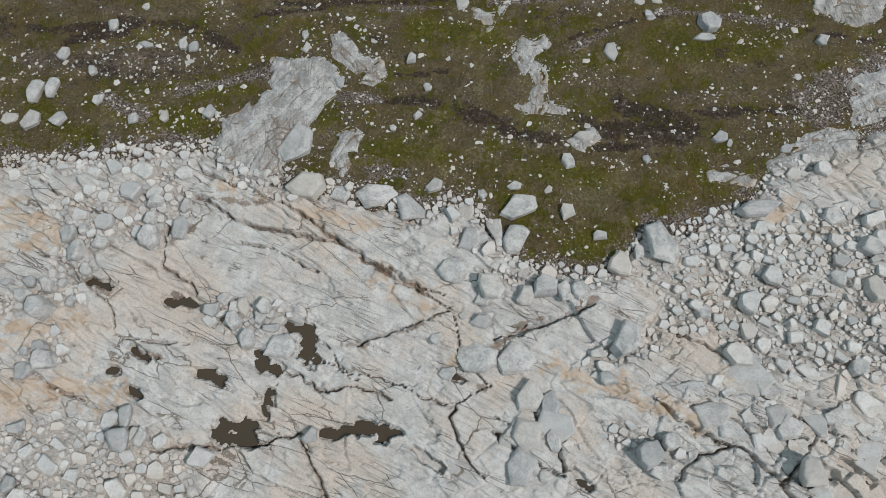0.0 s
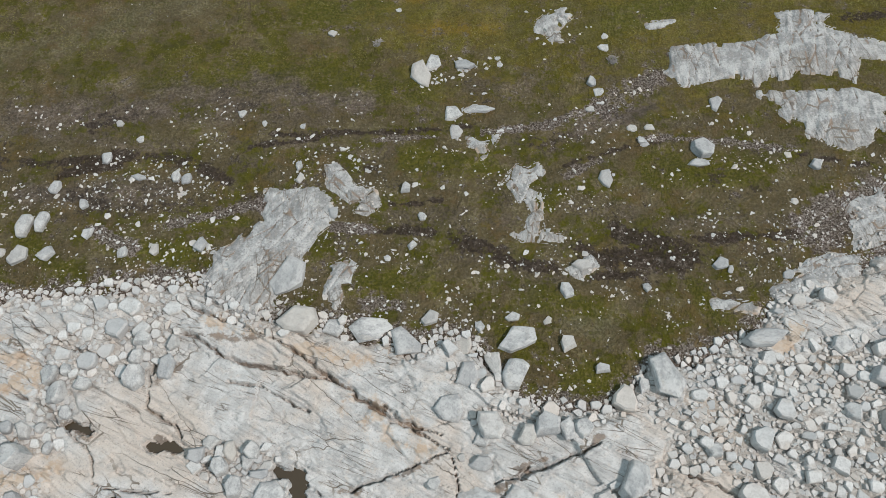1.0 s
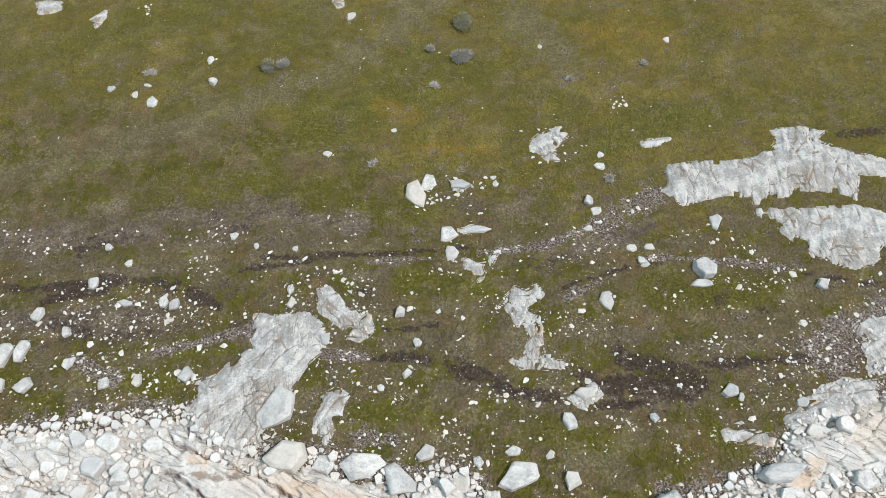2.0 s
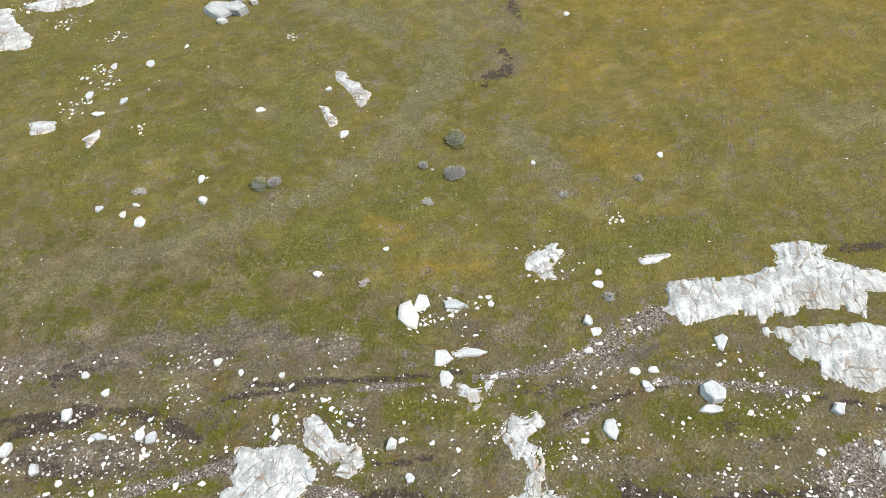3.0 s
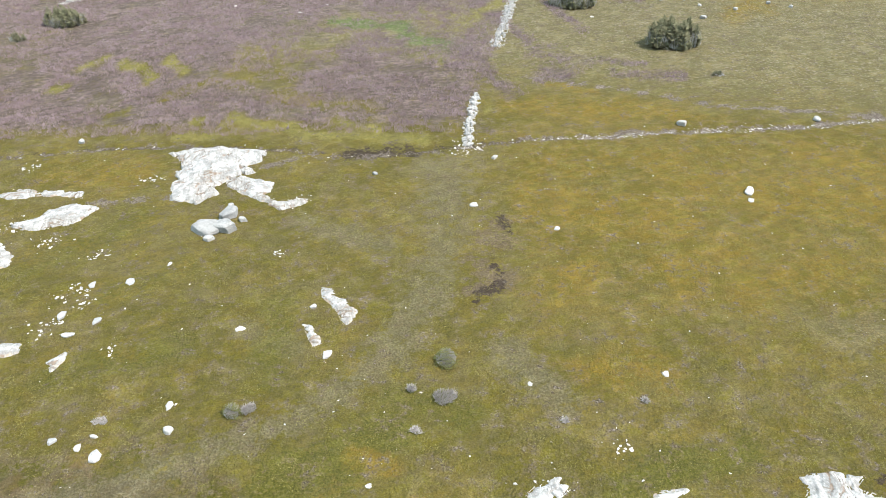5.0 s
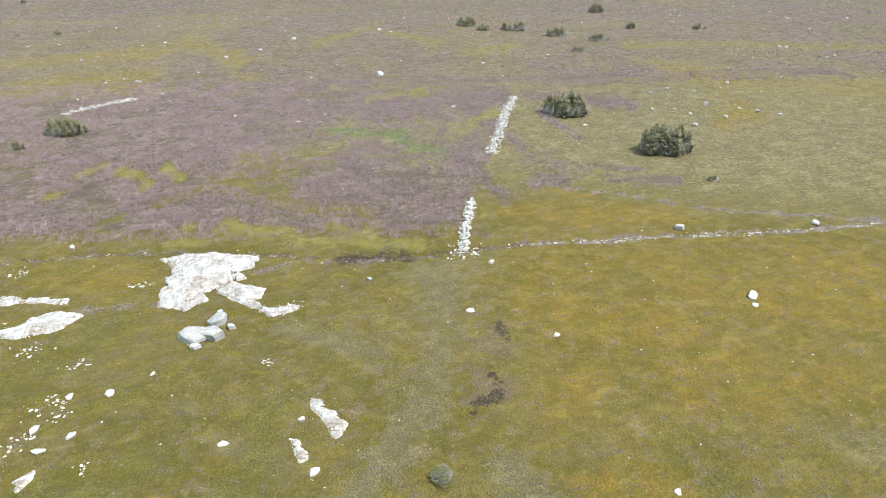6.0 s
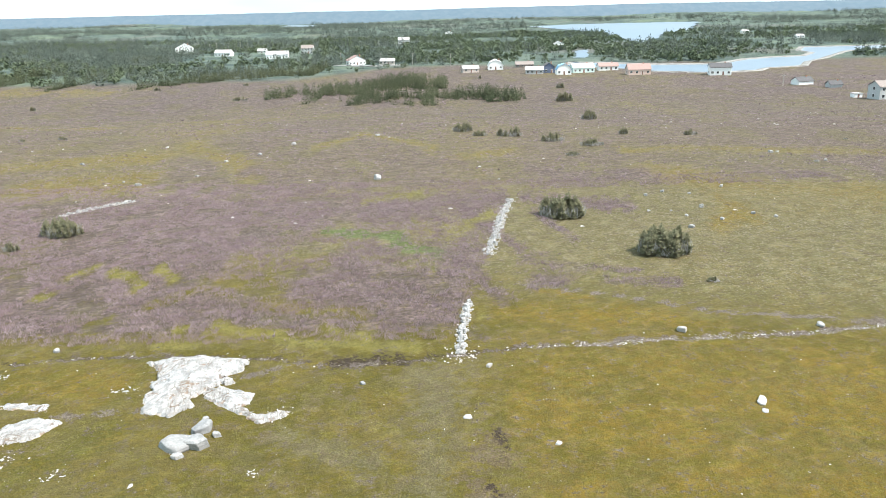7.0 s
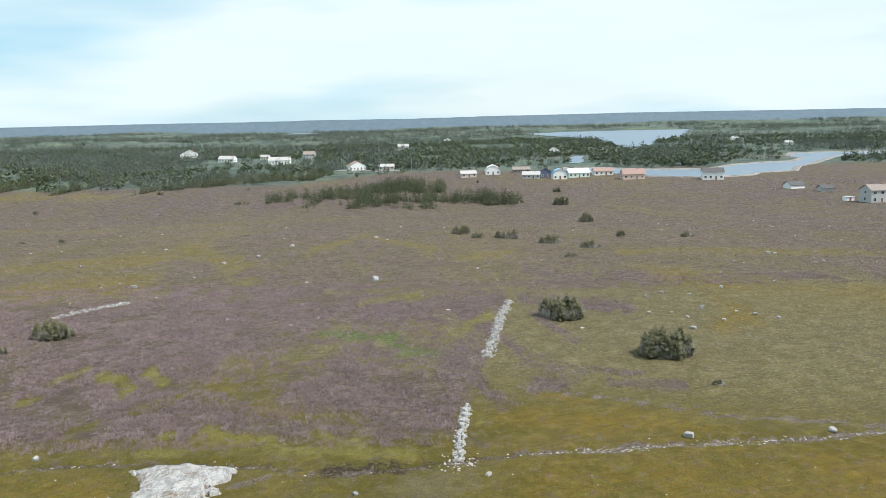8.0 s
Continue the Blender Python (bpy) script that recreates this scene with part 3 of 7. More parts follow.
def outcrop_field(o, X, Y):
    """Below zero inside the outcrop: its outline, broken along the joints, with turf in the gaps."""
    best = np.full(X.shape, 99.0)
    for (x0, y0), (x1, y1) in zip(o.outline, o.outline[1:] + o.outline[:1]):
        best = np.minimum(best, seg(X, Y, x0, y0, x1, y1))
    best = np.where(inside(X, Y, o.outline), -best, best)
    a = radians(o.grain)
    u, v = X * math.cos(a) + Y * math.sin(a), -X * math.sin(a) + Y * math.cos(a)
    b, cid, _, _ = cells(u / 0.8, v / 0.38, 61)
    rough = 0.4 if o.pitch < 0.07 else 0.8
    gaps = 0.28 * step(0.76, 0.88, vnoise(u * 0.8, v * 2.4, 65)) + 0.35 * step(0.8, 0.9, vnoise(u * 2.4, v * 0.8, 67))
    return best + rough * (0.24 * (cid - 0.6) + 0.6 * fbm(X * 1.5, Y * 1.5, 5, 63)) + gaps, u, v


# ---------------------------------------------------------------- materials
def material(name):
    m = bpy.data.materials.new(name)
    m.use_nodes = True
    return m, Nodes(m.node_tree)


class Nodes:
    """A short hand for node trees: every call adds a node and returns its output socket."""

    def __init__(self, tree):
        self.tree, self.bsdf = tree, tree.nodes["Principled BSDF"]
        self.co = tree.nodes.new("ShaderNodeTexCoord").outputs["Object"]

    def put(self, socket, value):
        if hasattr(value, "links"):
            self.tree.links.new(value, socket)
        elif isinstance(value, tuple) and len(value) == 3 and socket.type == "RGBA":
            socket.default_value = (*value, 1)
        else:
            socket.default_value = value

    def noise(self, scale, detail=3.0, rough=0.55, co=None, distort=0.0):
        n = self.tree.nodes.new("ShaderNodeTexNoise")
        self.put(n.inputs["Vector"], co or self.co)
        n.inputs["Scale"].default_value, n.inputs["Detail"].default_value = scale, detail
        n.inputs["Roughness"].default_value, n.inputs["Distortion"].default_value = rough, distort
        return n.outputs[0]

    def voronoi(self, scale, feature="F1", co=None, out="Distance"):
        n = self.tree.nodes.new("ShaderNodeTexVoronoi")
        n.feature = feature
        self.put(n.inputs["Vector"], co or self.co)
        n.inputs["Scale"].default_value = scale
        return n.outputs[out]

    def stretch(self, scale, turn=0.0):
        n = self.tree.nodes.new("ShaderNodeMapping")
        self.put(n.inputs["Vector"], self.co)
        n.vector_type = "TEXTURE"
        n.inputs["Scale"].default_value, n.inputs["Rotation"].default_value = tuple(1 / s for s in scale), (0, 0, radians(turn))
        return n.outputs[0]

    def rng(self, value, a, b, lo=0.0, hi=1.0):
        n = self.tree.nodes.new("ShaderNodeMapRange")
        n.interpolation_type = "SMOOTHSTEP"
        for key, v in (("Value", value), ("From Min", a), ("From Max", b), ("To Min", lo), ("To Max", hi)):
            self.put(n.inputs[key], v)
        return n.outputs[0]

    def math(self, op, a, b=0.0):
        n = self.tree.nodes.new("ShaderNodeMath")
        n.operation = op
        self.put(n.inputs[0], a)
        self.put(n.inputs[1], b)
        return n.outputs[0]

    def mix(self, fac, a, b, blend="MIX"):
        n = self.tree.nodes.new("ShaderNodeMix")
        n.data_type, n.blend_type = "RGBA", blend
        self.put(n.inputs[0], fac)
        self.put(n.inputs[6], a)
        self.put(n.inputs[7], b)
        return n.outputs[2]

    def attribute(self, name):
        n = self.tree.nodes.new("ShaderNodeAttribute")
        n.attribute_name = name
        s = self.tree.nodes.new("ShaderNodeSeparateColor")
        self.tree.links.new(n.outputs["Color"], s.inputs[0])
        return s.outputs[0], s.outputs[1], s.outputs[2], n.outputs["Alpha"]

    def island(self):
        return self.tree.nodes.new("ShaderNodeNewGeometry").outputs["Random Per Island"]

    def each(self):
        return self.tree.nodes.new("ShaderNodeObjectInfo").outputs["Random"]

    def bump(self, height, strength, distance):
        n = self.tree.nodes.new("ShaderNodeBump")
        n.inputs["Strength"].default_value, n.inputs["Distance"].default_value = strength, distance
        self.put(n.inputs["Height"], height)
        self.tree.links.new(n.outputs[0], self.bsdf.inputs["Normal"])

    def done(self, color, rough=0.9, specular=0.25):
        self.put(self.bsdf.inputs["Base Color"], color)
        self.put(self.bsdf.inputs["Roughness"], rough)
        self.bsdf.inputs["Specular IOR Level"].default_value = specular


def rock_material(name, pale, dark, warm, stain=0.5, random="", lines=0.0):
    m, n = material(name)
    big, mid, fine = n.noise(0.22, 5, 0.6), n.noise(1.7, 7, 0.68), n.noise(14.0, 5, 0.75)
    c = n.mix(n.rng(mid, 0.4, 0.6), pale, dark)
    c = n.mix(n.math("MULTIPLY", n.rng(big, 0.46, 0.6), stain), c, warm)
    c = n.mix(n.rng(n.noise(3.0, 6, 0.72), 0.54, 0.64, 0.0, 0.45), c, warm)
    c = n.mix(n.rng(fine, 0.52, 0.66, 0.0, 0.35 if random == "each" else 0.6), c, (dark[0] * 0.5, dark[1] * 0.5, dark[2] * 0.5))
    c = n.mix(n.rng(fine, 0.44, 0.34, 0.0, 0.4), c, (0.66, 0.65, 0.635))
    if random:
        r = n.each() if random == "each" else n.island()
        c = n.mix(n.rng(r, 0.2, 1.0, 0.0, 0.6), c, n.mix(n.rng(n.math("FRACT", n.math("MULTIPLY", r, 7.3)), 0.3, 0.9), (dark[0] * 0.85, dark[1] * 0.87, dark[2] * 0.9), warm))
    height = n.math("ADD", n.math("MULTIPLY", mid, 0.6), n.math("MULTIPLY", fine, 0.3))
    if lines:
        # foliation along the joints
        along = n.noise(1.0, 6, 0.7, n.stretch((0.9, 7.0, 1.0), lines))
        zone = n.rng(n.noise(0.28, 4, 0.6), 0.4, 0.6, 0.15, 1.0)
        c = n.mix(n.math("MULTIPLY", n.rng(along, 0.52, 0.62, 0.0, 0.6), zone), c, (dark[0] * 0.62, dark[1] * 0.62, dark[2] * 0.62))
        height = n.math("ADD", height, n.math("MULTIPLY", along, 1.3))
        co = n.stretch((0.7, 2.4, 1.0), lines)
        jog = n.tree.nodes.new("ShaderNodeVectorMath")
        jog.operation = "ADD"
        push = n.tree.nodes.new("ShaderNodeVectorMath")
        push.operation = "SCALE"
        warp = n.tree.nodes.new("ShaderNodeTexNoise")
        warp.inputs["Scale"].default_value, warp.inputs["Detail"].default_value = 1.3, 5.0
        n.put(warp.inputs["Vector"], n.co)
        n.put(push.inputs[0], warp.outputs[1])
        push.inputs["Scale"].default_value = 0.6
        n.put(jog.inputs[0], co)
        n.put(jog.inputs[1], push.outputs[0])
        long_joints = n.stretch((0.35, 2.6, 1.0), lines + 6)
        for scale, thin, gate, where in ((0.3, 0.006, 0.5, jog.outputs[0]), (0.55, 0.008, 0.54, long_joints), (1.1, 0.012, 0.56, long_joints)):
            d = n.voronoi(scale, "DISTANCE_TO_EDGE", where)
            line = n.rng(d, thin * 0.4, thin * 1.6)
            line = n.math("MAXIMUM", line, n.rng(n.noise(min(0.5, scale * 0.9), 5), gate + 0.05, gate - 0.05))
            c = n.mix(line, (0.2, 0.17, 0.14), c)
            height = n.math("ADD", height, n.math("MULTIPLY", line, 0.35))
        tint, rust, bed, _ = n.attribute("stain")
        ragged = n.rng(n.noise(1.4, 7, 0.7), 0.36, 0.64, -0.5, 0.5)
        c = n.mix(n.rng(n.math("ADD", tint, ragged), 0.4, 1.0, 0.0, 0.85), c, n.mix(n.rng(mid, 0.4, 0.6), (0.52, 0.42, 0.335), (0.45, 0.335, 0.24)))
        c = n.mix(n.rng(n.math("ADD", rust, ragged), 0.45, 0.9, 0.0, 0.75), c, n.mix(n.rng(mid, 0.42, 0.58), (0.1, 0.07, 0.05), (0.24, 0.17, 0.12)))
        c = n.mix(n.rng(n.math("ADD", bed, n.math("MULTIPLY", ragged, 0.6)), 0.4, 0.7, 0.0, 0.7), c, n.mix(n.rng(fine, 0.42, 0.6), (0.24, 0.215, 0.19), (0.45, 0.415, 0.38)))
    n.bump(height, 1.0, 0.06)
    n.done(c, n.rng(fine, 0.3, 0.7, 0.75, 0.95))
    return m


ROCK_SHELF = rock_material("shore_granite", (0.56, 0.545, 0.53), (0.43, 0.417, 0.405), (0.53, 0.45, 0.385), 0.75, "", -27.0)
ROCK_OUTCROP = rock_material("outcrop_granite", (0.44, 0.432, 0.422), (0.25, 0.247, 0.242), (0.36, 0.325, 0.29), 0.3, "", -80.0)
ROCK_LOOSE = rock_material("boulder_granite", (0.48, 0.472, 0.46), (0.31, 0.308, 0.306), (0.43, 0.39, 0.345), 0.25, "each")
ROCK_BLOCK = rock_material("block_granite", (0.56, 0.55, 0.535), (0.42, 0.412, 0.402), (0.52, 0.455, 0.4), 0.4, "each")
ROCK_BITS = rock_material("rubble_granite", (0.58, 0.56, 0.54), (0.42, 0.41, 0.4), (0.53, 0.455, 0.395), 0.5, "island")


def turf_material():
    m, n = material("heath_turf")
    peat, dry, ochre, heath = n.attribute("cover_a")
    lime, green, grit, far = n.attribute("cover_b")
    edge = n.rng(n.noise(0.8, 7, 0.68), 0.34, 0.66, -0.5, 0.5)
    grain = n.rng(n.noise(3.4, 4, 0.65), 0.38, 0.62, -0.5, 0.5)
    fine = n.rng(n.noise(8.0, 2, 0.6), 0.4, 0.6)
    dots = n.rng(n.noise(9.5, 2, 0.6), 0.52, 0.62)
    blade = n.noise(13.0, 3, 0.65)
    wide = n.rng(n.noise(0.13, 5, 0.6), 0.36, 0.64)
    ragged = n.math("ADD", n.math("MULTIPLY", edge, 0.75), n.math("MULTIPLY", grain, 0.45))

    def cover(mask, amount=0.9, soft=0.15):
        return n.rng(n.math("ADD", mask, ragged), 0.5 - soft, 0.5 + soft, 0.0, amount)

    band, far_heath, outer, brown = n.attribute("cover_c")
    patch = n.rng(n.noise(0.33, 7, 0.7), 0.34, 0.66)
    soft = n.rng(n.noise(0.9, 4, 0.6, None, 0.6), 0.36, 0.64)
    mead = n.mix(n.rng(wide, 0.2, 0.8), (0.148, 0.136, 0.027), (0.2, 0.17, 0.046))
    mead = n.mix(n.rng(patch, 0.58, 0.9, 0.0, 0.28), mead, (0.25, 0.185, 0.016))
    mead = n.mix(n.rng(patch, 0.42, 0.1, 0.0, 0.5), mead, (0.2, 0.185, 0.08))
    mead = n.mix(n.rng(soft, 0.55, 0.95, 0.0, 0.6), mead, (0.165, 0.155, 0.016))
    mead = n.mix(n.rng(edge, 0.1, 0.45, 0.0, 0.35), mead, (0.2, 0.16, 0.09))
    mead = n.mix(n.rng(grain, -0.1, 0.45, 0.0, 0.4), mead, (0.088, 0.084, 0.024))
    mead = n.mix(n.math("MULTIPLY", dots, 0.2), mead, (0.34, 0.3, 0.13))
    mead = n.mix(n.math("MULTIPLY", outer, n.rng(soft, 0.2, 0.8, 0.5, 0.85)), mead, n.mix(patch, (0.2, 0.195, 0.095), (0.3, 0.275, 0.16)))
    clump = n.rng(n.noise(0.5, 6, 0.66), 0.38, 0.62)
    moss = n.mix(n.rng(clump, 0.35, 0.65), (0.118, 0.117, 0.014), (0.155, 0.128, 0.062))
    moss = n.mix(n.rng(patch, 0.6, 0.95, 0.0, 0.7), moss, (0.19, 0.135, 0.06))
    moss = n.mix(n.rng(soft, 0.6, 0.98, 0.0, 0.35), moss, (0.19, 0.165, 0.11))
    moss = n.mix(cover(brown, 0.9, 0.3), moss, n.mix(fine, (0.125, 0.1, 0.075), (0.21, 0.178, 0.14)))
    moss = n.mix(n.rng(grain, -0.1, 0.45, 0.0, 0.4), moss, (0.062, 0.055, 0.02))
    moss = n.mix(n.math("MULTIPLY", dots, n.rng(clump, 0.3, 0.8, 0.05, 0.3)), moss, (0.3, 0.26, 0.19))
    moss = n.mix(n.rng(n.math("ADD", band, n.math("MULTIPLY", edge, 0.8)), 0.3, 0.7), mead, moss)
    c = n.mix(cover(dry, 0.78, 0.36), moss, n.mix(fine, (0.15, 0.142, 0.078), (0.255, 0.238, 0.148)))
    c = n.mix(n.math("MULTIPLY", cover(brown, 0.85, 0.3), n.rng(band, 0.6, 0.2)), c, n.mix(fine, (0.13, 0.1, 0.075), (0.24, 0.195, 0.15)))
    c = n.mix(cover(n.math("MULTIPLY", green, 1.3), 0.95, 0.35), c, n.mix(band, n.mix(n.rng(outer, 0.0, 1.0), n.mix(fine, (0.11, 0.118, 0.018), (0.165, 0.165, 0.035)), n.mix(fine, (0.12, 0.17, 0.05), (0.19, 0.24, 0.09))), n.mix(fine, (0.098, 0.103, 0.012), (0.15, 0.147, 0.024))))
    gold = n.mix(n.rng(soft, 0.3, 0.8), (0.28, 0.195, 0.022), (0.225, 0.183, 0.026))
    c = n.mix(cover(ochre, 0.85, 0.55), c, n.mix(n.math("MULTIPLY", fine, 0.35), gold, (0.3, 0.225, 0.05)))
    broad = n.rng(n.noise(0.22, 6, 0.68), 0.34, 0.66)
    sweep = n.rng(n.noise(0.09, 5, 0.65, n.stretch((1.0, 0.45, 1.0))), 0.36, 0.64)
    speck = n.rng(n.noise(1.9, 3, 0.6), 0.42, 0.6)
    heather = n.mix(broad, (0.2, 0.152, 0.162), (0.35, 0.268, 0.285))
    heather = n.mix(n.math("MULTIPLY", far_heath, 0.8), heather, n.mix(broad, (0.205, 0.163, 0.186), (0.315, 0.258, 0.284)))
    heather = n.mix(n.math("MULTIPLY", speck, 0.6), heather, (0.125, 0.102, 0.095))
    heather = n.mix(n.rng(clump, 0.5, 0.9, 0.0, 0.55), heather, (0.12, 0.098, 0.09))
    heather = n.mix(n.rng(grain, -0.1, 0.4, 0.0, 0.5), heather, (0.13, 0.108, 0.1))
    heather = n.mix(n.math("MULTIPLY", dots, 0.3), heather, (0.36, 0.295, 0.3))
    heather = n.mix(n.rng(sweep, 0.62, 0.9, 0.0, 0.7), heather, n.mix(fine, (0.16, 0.145, 0.078), (0.24, 0.218, 0.13)))
    heather = n.mix(n.math("MULTIPLY", band, 0.85), heather, n.mix(fine, (0.16, 0.13, 0.1), (0.29, 0.25, 0.2)))
    c = n.mix(cover(heath, 0.95, 0.5), c, heather)
    c = n.mix(cover(lime, 0.85, 0.4), c, n.mix(fine, (0.21, 0.2, 0.045), (0.32, 0.3, 0.1)))
    c = n.mix(n.math("MULTIPLY", n.rng(n.math("ADD", green, n.math("MULTIPLY", edge, 0.3)), 0.3, 0.75, 0.0, 0.85), n.rng(outer, 0.2, 0.8)), c, n.mix(fine, (0.12, 0.17, 0.055), (0.18, 0.235, 0.09)))
    c = n.mix(cover(peat, 0.9, 0.25), c, n.mix(fine, (0.04, 0.03, 0.025), (0.082, 0.063, 0.053)))
    c = n.mix(cover(grit, 0.9, 0.2), c, n.mix(n.rng(blade, 0.42, 0.62), (0.1, 0.078, 0.066), (0.4, 0.365, 0.335)))
    open_turf = n.rng(band, 0.0, 1.0, 1.0, 0.5)
    c = n.mix(n.math("MULTIPLY", n.rng(blade, 0.5, 0.36, 0.0, 0.36), open_turf), c, (0.05, 0.042, 0.02))
    c = n.mix(n.math("MULTIPLY", n.rng(n.noise(17.0, 2, 0.6), 0.56, 0.66, 0.0, 0.12), open_turf), c, (0.4, 0.36, 0.26))
    # turf tone: darker in the hollows and along diagonal furrows
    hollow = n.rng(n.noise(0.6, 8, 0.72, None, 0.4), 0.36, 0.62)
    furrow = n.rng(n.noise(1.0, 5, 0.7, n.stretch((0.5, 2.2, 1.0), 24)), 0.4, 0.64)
    turf_tone = n.mix(n.math("MULTIPLY", hollow, 0.75), (0.86, 0.8, 0.8), (0.6, 0.56, 0.52))
    c = n.mix(1.0, c, turf_tone, "MULTIPLY")
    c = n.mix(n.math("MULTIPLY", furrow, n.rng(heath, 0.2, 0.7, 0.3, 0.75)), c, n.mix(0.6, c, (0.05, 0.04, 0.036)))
    tuft = n.rng(n.noise(2.6, 4, 0.75), 0.5, 0.6)
    c = n.mix(n.math("MULTIPLY", tuft, n.math("MAXIMUM", n.rng(outer, 0.0, 1.0, 0.12, 0.42), n.math("MULTIPLY", heath, 0.7))), c, n.mix(0.6, c, (0.04, 0.034, 0.026)))
    pale = n.rng(n.noise(3.3, 3, 0.7), 0.56, 0.64)
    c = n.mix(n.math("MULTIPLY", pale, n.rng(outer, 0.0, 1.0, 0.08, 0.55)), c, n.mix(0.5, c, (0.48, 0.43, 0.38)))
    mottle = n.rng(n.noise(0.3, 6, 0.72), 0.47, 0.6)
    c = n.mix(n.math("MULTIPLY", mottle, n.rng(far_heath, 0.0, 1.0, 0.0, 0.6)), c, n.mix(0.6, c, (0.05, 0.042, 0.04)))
    # far wooded land; blue haze is partly mixed into its greens
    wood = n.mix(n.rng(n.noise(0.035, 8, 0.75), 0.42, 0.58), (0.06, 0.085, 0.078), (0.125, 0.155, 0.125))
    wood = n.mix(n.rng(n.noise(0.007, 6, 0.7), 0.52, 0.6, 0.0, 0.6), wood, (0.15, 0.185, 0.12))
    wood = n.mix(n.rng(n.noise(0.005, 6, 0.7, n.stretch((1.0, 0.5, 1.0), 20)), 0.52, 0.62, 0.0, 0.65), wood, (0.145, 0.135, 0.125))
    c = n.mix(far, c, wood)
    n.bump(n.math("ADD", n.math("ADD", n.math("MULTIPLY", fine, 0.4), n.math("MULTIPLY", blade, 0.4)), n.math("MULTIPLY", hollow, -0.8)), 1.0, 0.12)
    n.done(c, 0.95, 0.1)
    return m


TURF = turf_material()


def plain(name, color, other, scale=8.0, rough=0.85, metal=0.0, random="", spread=0.75):
    m, n = material(name)
    c = n.mix(n.rng(n.noise(scale, 4, 0.6), 0.35, 0.65), color, other)
    if random:
        r = n.each() if random == "each" else n.island()
        c = n.mix(n.rng(r, 0, 1, 0.0, spread), c, (other[0] * 0.58, other[1] * 0.58, other[2] * 0.55))
    n.bump(n.noise(scale * 4, 3), 0.25, 0.02)
    n.done(c, rough)
    n.bsdf.inputs["Metallic"].default_value = metal
    return m


def water_material(name, color, rough, bump, scale):
    m, n = material(name)
    n.bump(n.noise(scale, 3), bump, 0.05)
    n.done(color, rough, 0.5)
    return m


POOL = water_material("bog_water", (0.05, 0.035, 0.02), 0.06, 0.05, 6.0)
LAKE = water_material("lake_water", (0.1, 0.15, 0.21), 0.3, 0.5, 1.5)
BARK = plain("bark", (0.12, 0.10, 0.085), (0.2, 0.18, 0.16))
NEEDLE = plain("spruce_needles", (0.15, 0.148, 0.08), (0.21, 0.2, 0.125), 3.0, 0.85, 0.0, "island", 0.6)
DEAD = plain("dead_spruce_twigs", (0.3, 0.285, 0.27), (0.38, 0.365, 0.35), 3.0, 0.9, 0.0, "island", 0.5)
TWIG = plain("grey_shrub_twigs", (0.5, 0.46, 0.45), (0.42, 0.39, 0.38), 5.0, 0.9, 0.0, "island", 0.7)
NEEDLE_DARK = plain("dark_spruce_needles", (0.052, 0.065, 0.034), (0.092, 0.102, 0.056), 0.05, 0.85, 0.0, "island", 0.5)
LEAF = plain("broad_leaves", (0.09, 0.118, 0.07), (0.125, 0.15, 0.09), 0.03, 0.85, 0.0, "island", 0.3)
SHRUB_LEAF = plain("shrub_leaves", (0.1, 0.105, 0.028), (0.15, 0.15, 0.05), 4.0, 0.8, 0.0, "island", 0.5)
HEATHER = plain("heather_stems", (0.26, 0.195, 0.22), (0.31, 0.24, 0.26), 0.4, 0.95, 0.0, "island", 0.6)
GRASS = plain("grass_blades", (0.21, 0.185, 0.05), (0.26, 0.23, 0.085), 0.5, 0.9, 0.0, "island", 0.5)
DWARF = plain("dwarf_shrub_stems", (0.27, 0.195, 0.21), (0.37, 0.285, 0.3), 0.25, 0.95, 0.0, "island", 0.7)


# ---------------------------------------------------------------- mesh helpers
def mesh(name, verts, faces, mat=None, smooth=False):
    me = bpy.data.meshes.new(name)
    verts, faces = np.asarray(verts, np.float32), np.asarray(faces, np.int32)
    size = faces.shape[1]
    me.vertices.add(len(verts))
    me.vertices.foreach_set("co", verts.ravel())
    me.loops.add(faces.size)
    me.loops.foreach_set("vertex_index", faces.ravel())
    me.polygons.add(len(faces))
    me.polygons.foreach_set("loop_start", np.arange(0, faces.size, size, dtype=np.int32))
    me.update(calc_edges=True)
    me.polygons.foreach_set("use_smooth", np.full(len(faces), smooth))
    if mat:
        me.materials.append(mat)
    return me


def from_bm(name, bm, mat=None):
    me = bpy.data.meshes.new(name)
    bmesh.ops.recalc_face_normals(bm, faces=bm.faces)
    bm.to_mesh(me)
    bm.free()
    if mat:
        me.materials.append(mat)
    return me


def part(name, bm, mat, parent, label=""):
    """One mesh object under a thing or a part."""
    me = bm if isinstance(bm, bpy.types.Mesh) else from_bm(name, bm, mat)
    ob = new(name, me)
    ob.parent = parent
    return tagged(ob, label)


def base(name, x, y, z, turn=0.0, label="", category="", group=""):
    ob = new(name)
    ob.matrix_world = pose(x, y, z, 0, 0, turn)
    ob.empty_display_size = 0.2
    return tagged(ob, label, category, group)


def grid_faces(rows, cols):
    a = (np.arange(rows - 1)[:, None] * cols + np.arange(cols - 1)[None, :]).ravel()
    return np.stack([a, a + 1, a + cols + 1, a + cols], 1)


def box(bm, x0, x1, y0, y1, z0, z1):
    v = [bm.verts.new((x, y, z)) for z in (z0, z1) for x, y in ((x0, y0), (x1, y0), (x1, y1), (x0, y1))]
    for q in ((3, 2, 1, 0), (4, 5, 6, 7), (0, 1, 5, 4), (1, 2, 6, 5), (2, 3, 7, 6), (3, 0, 4, 7)):
        bm.faces.new([v[i] for i in q])


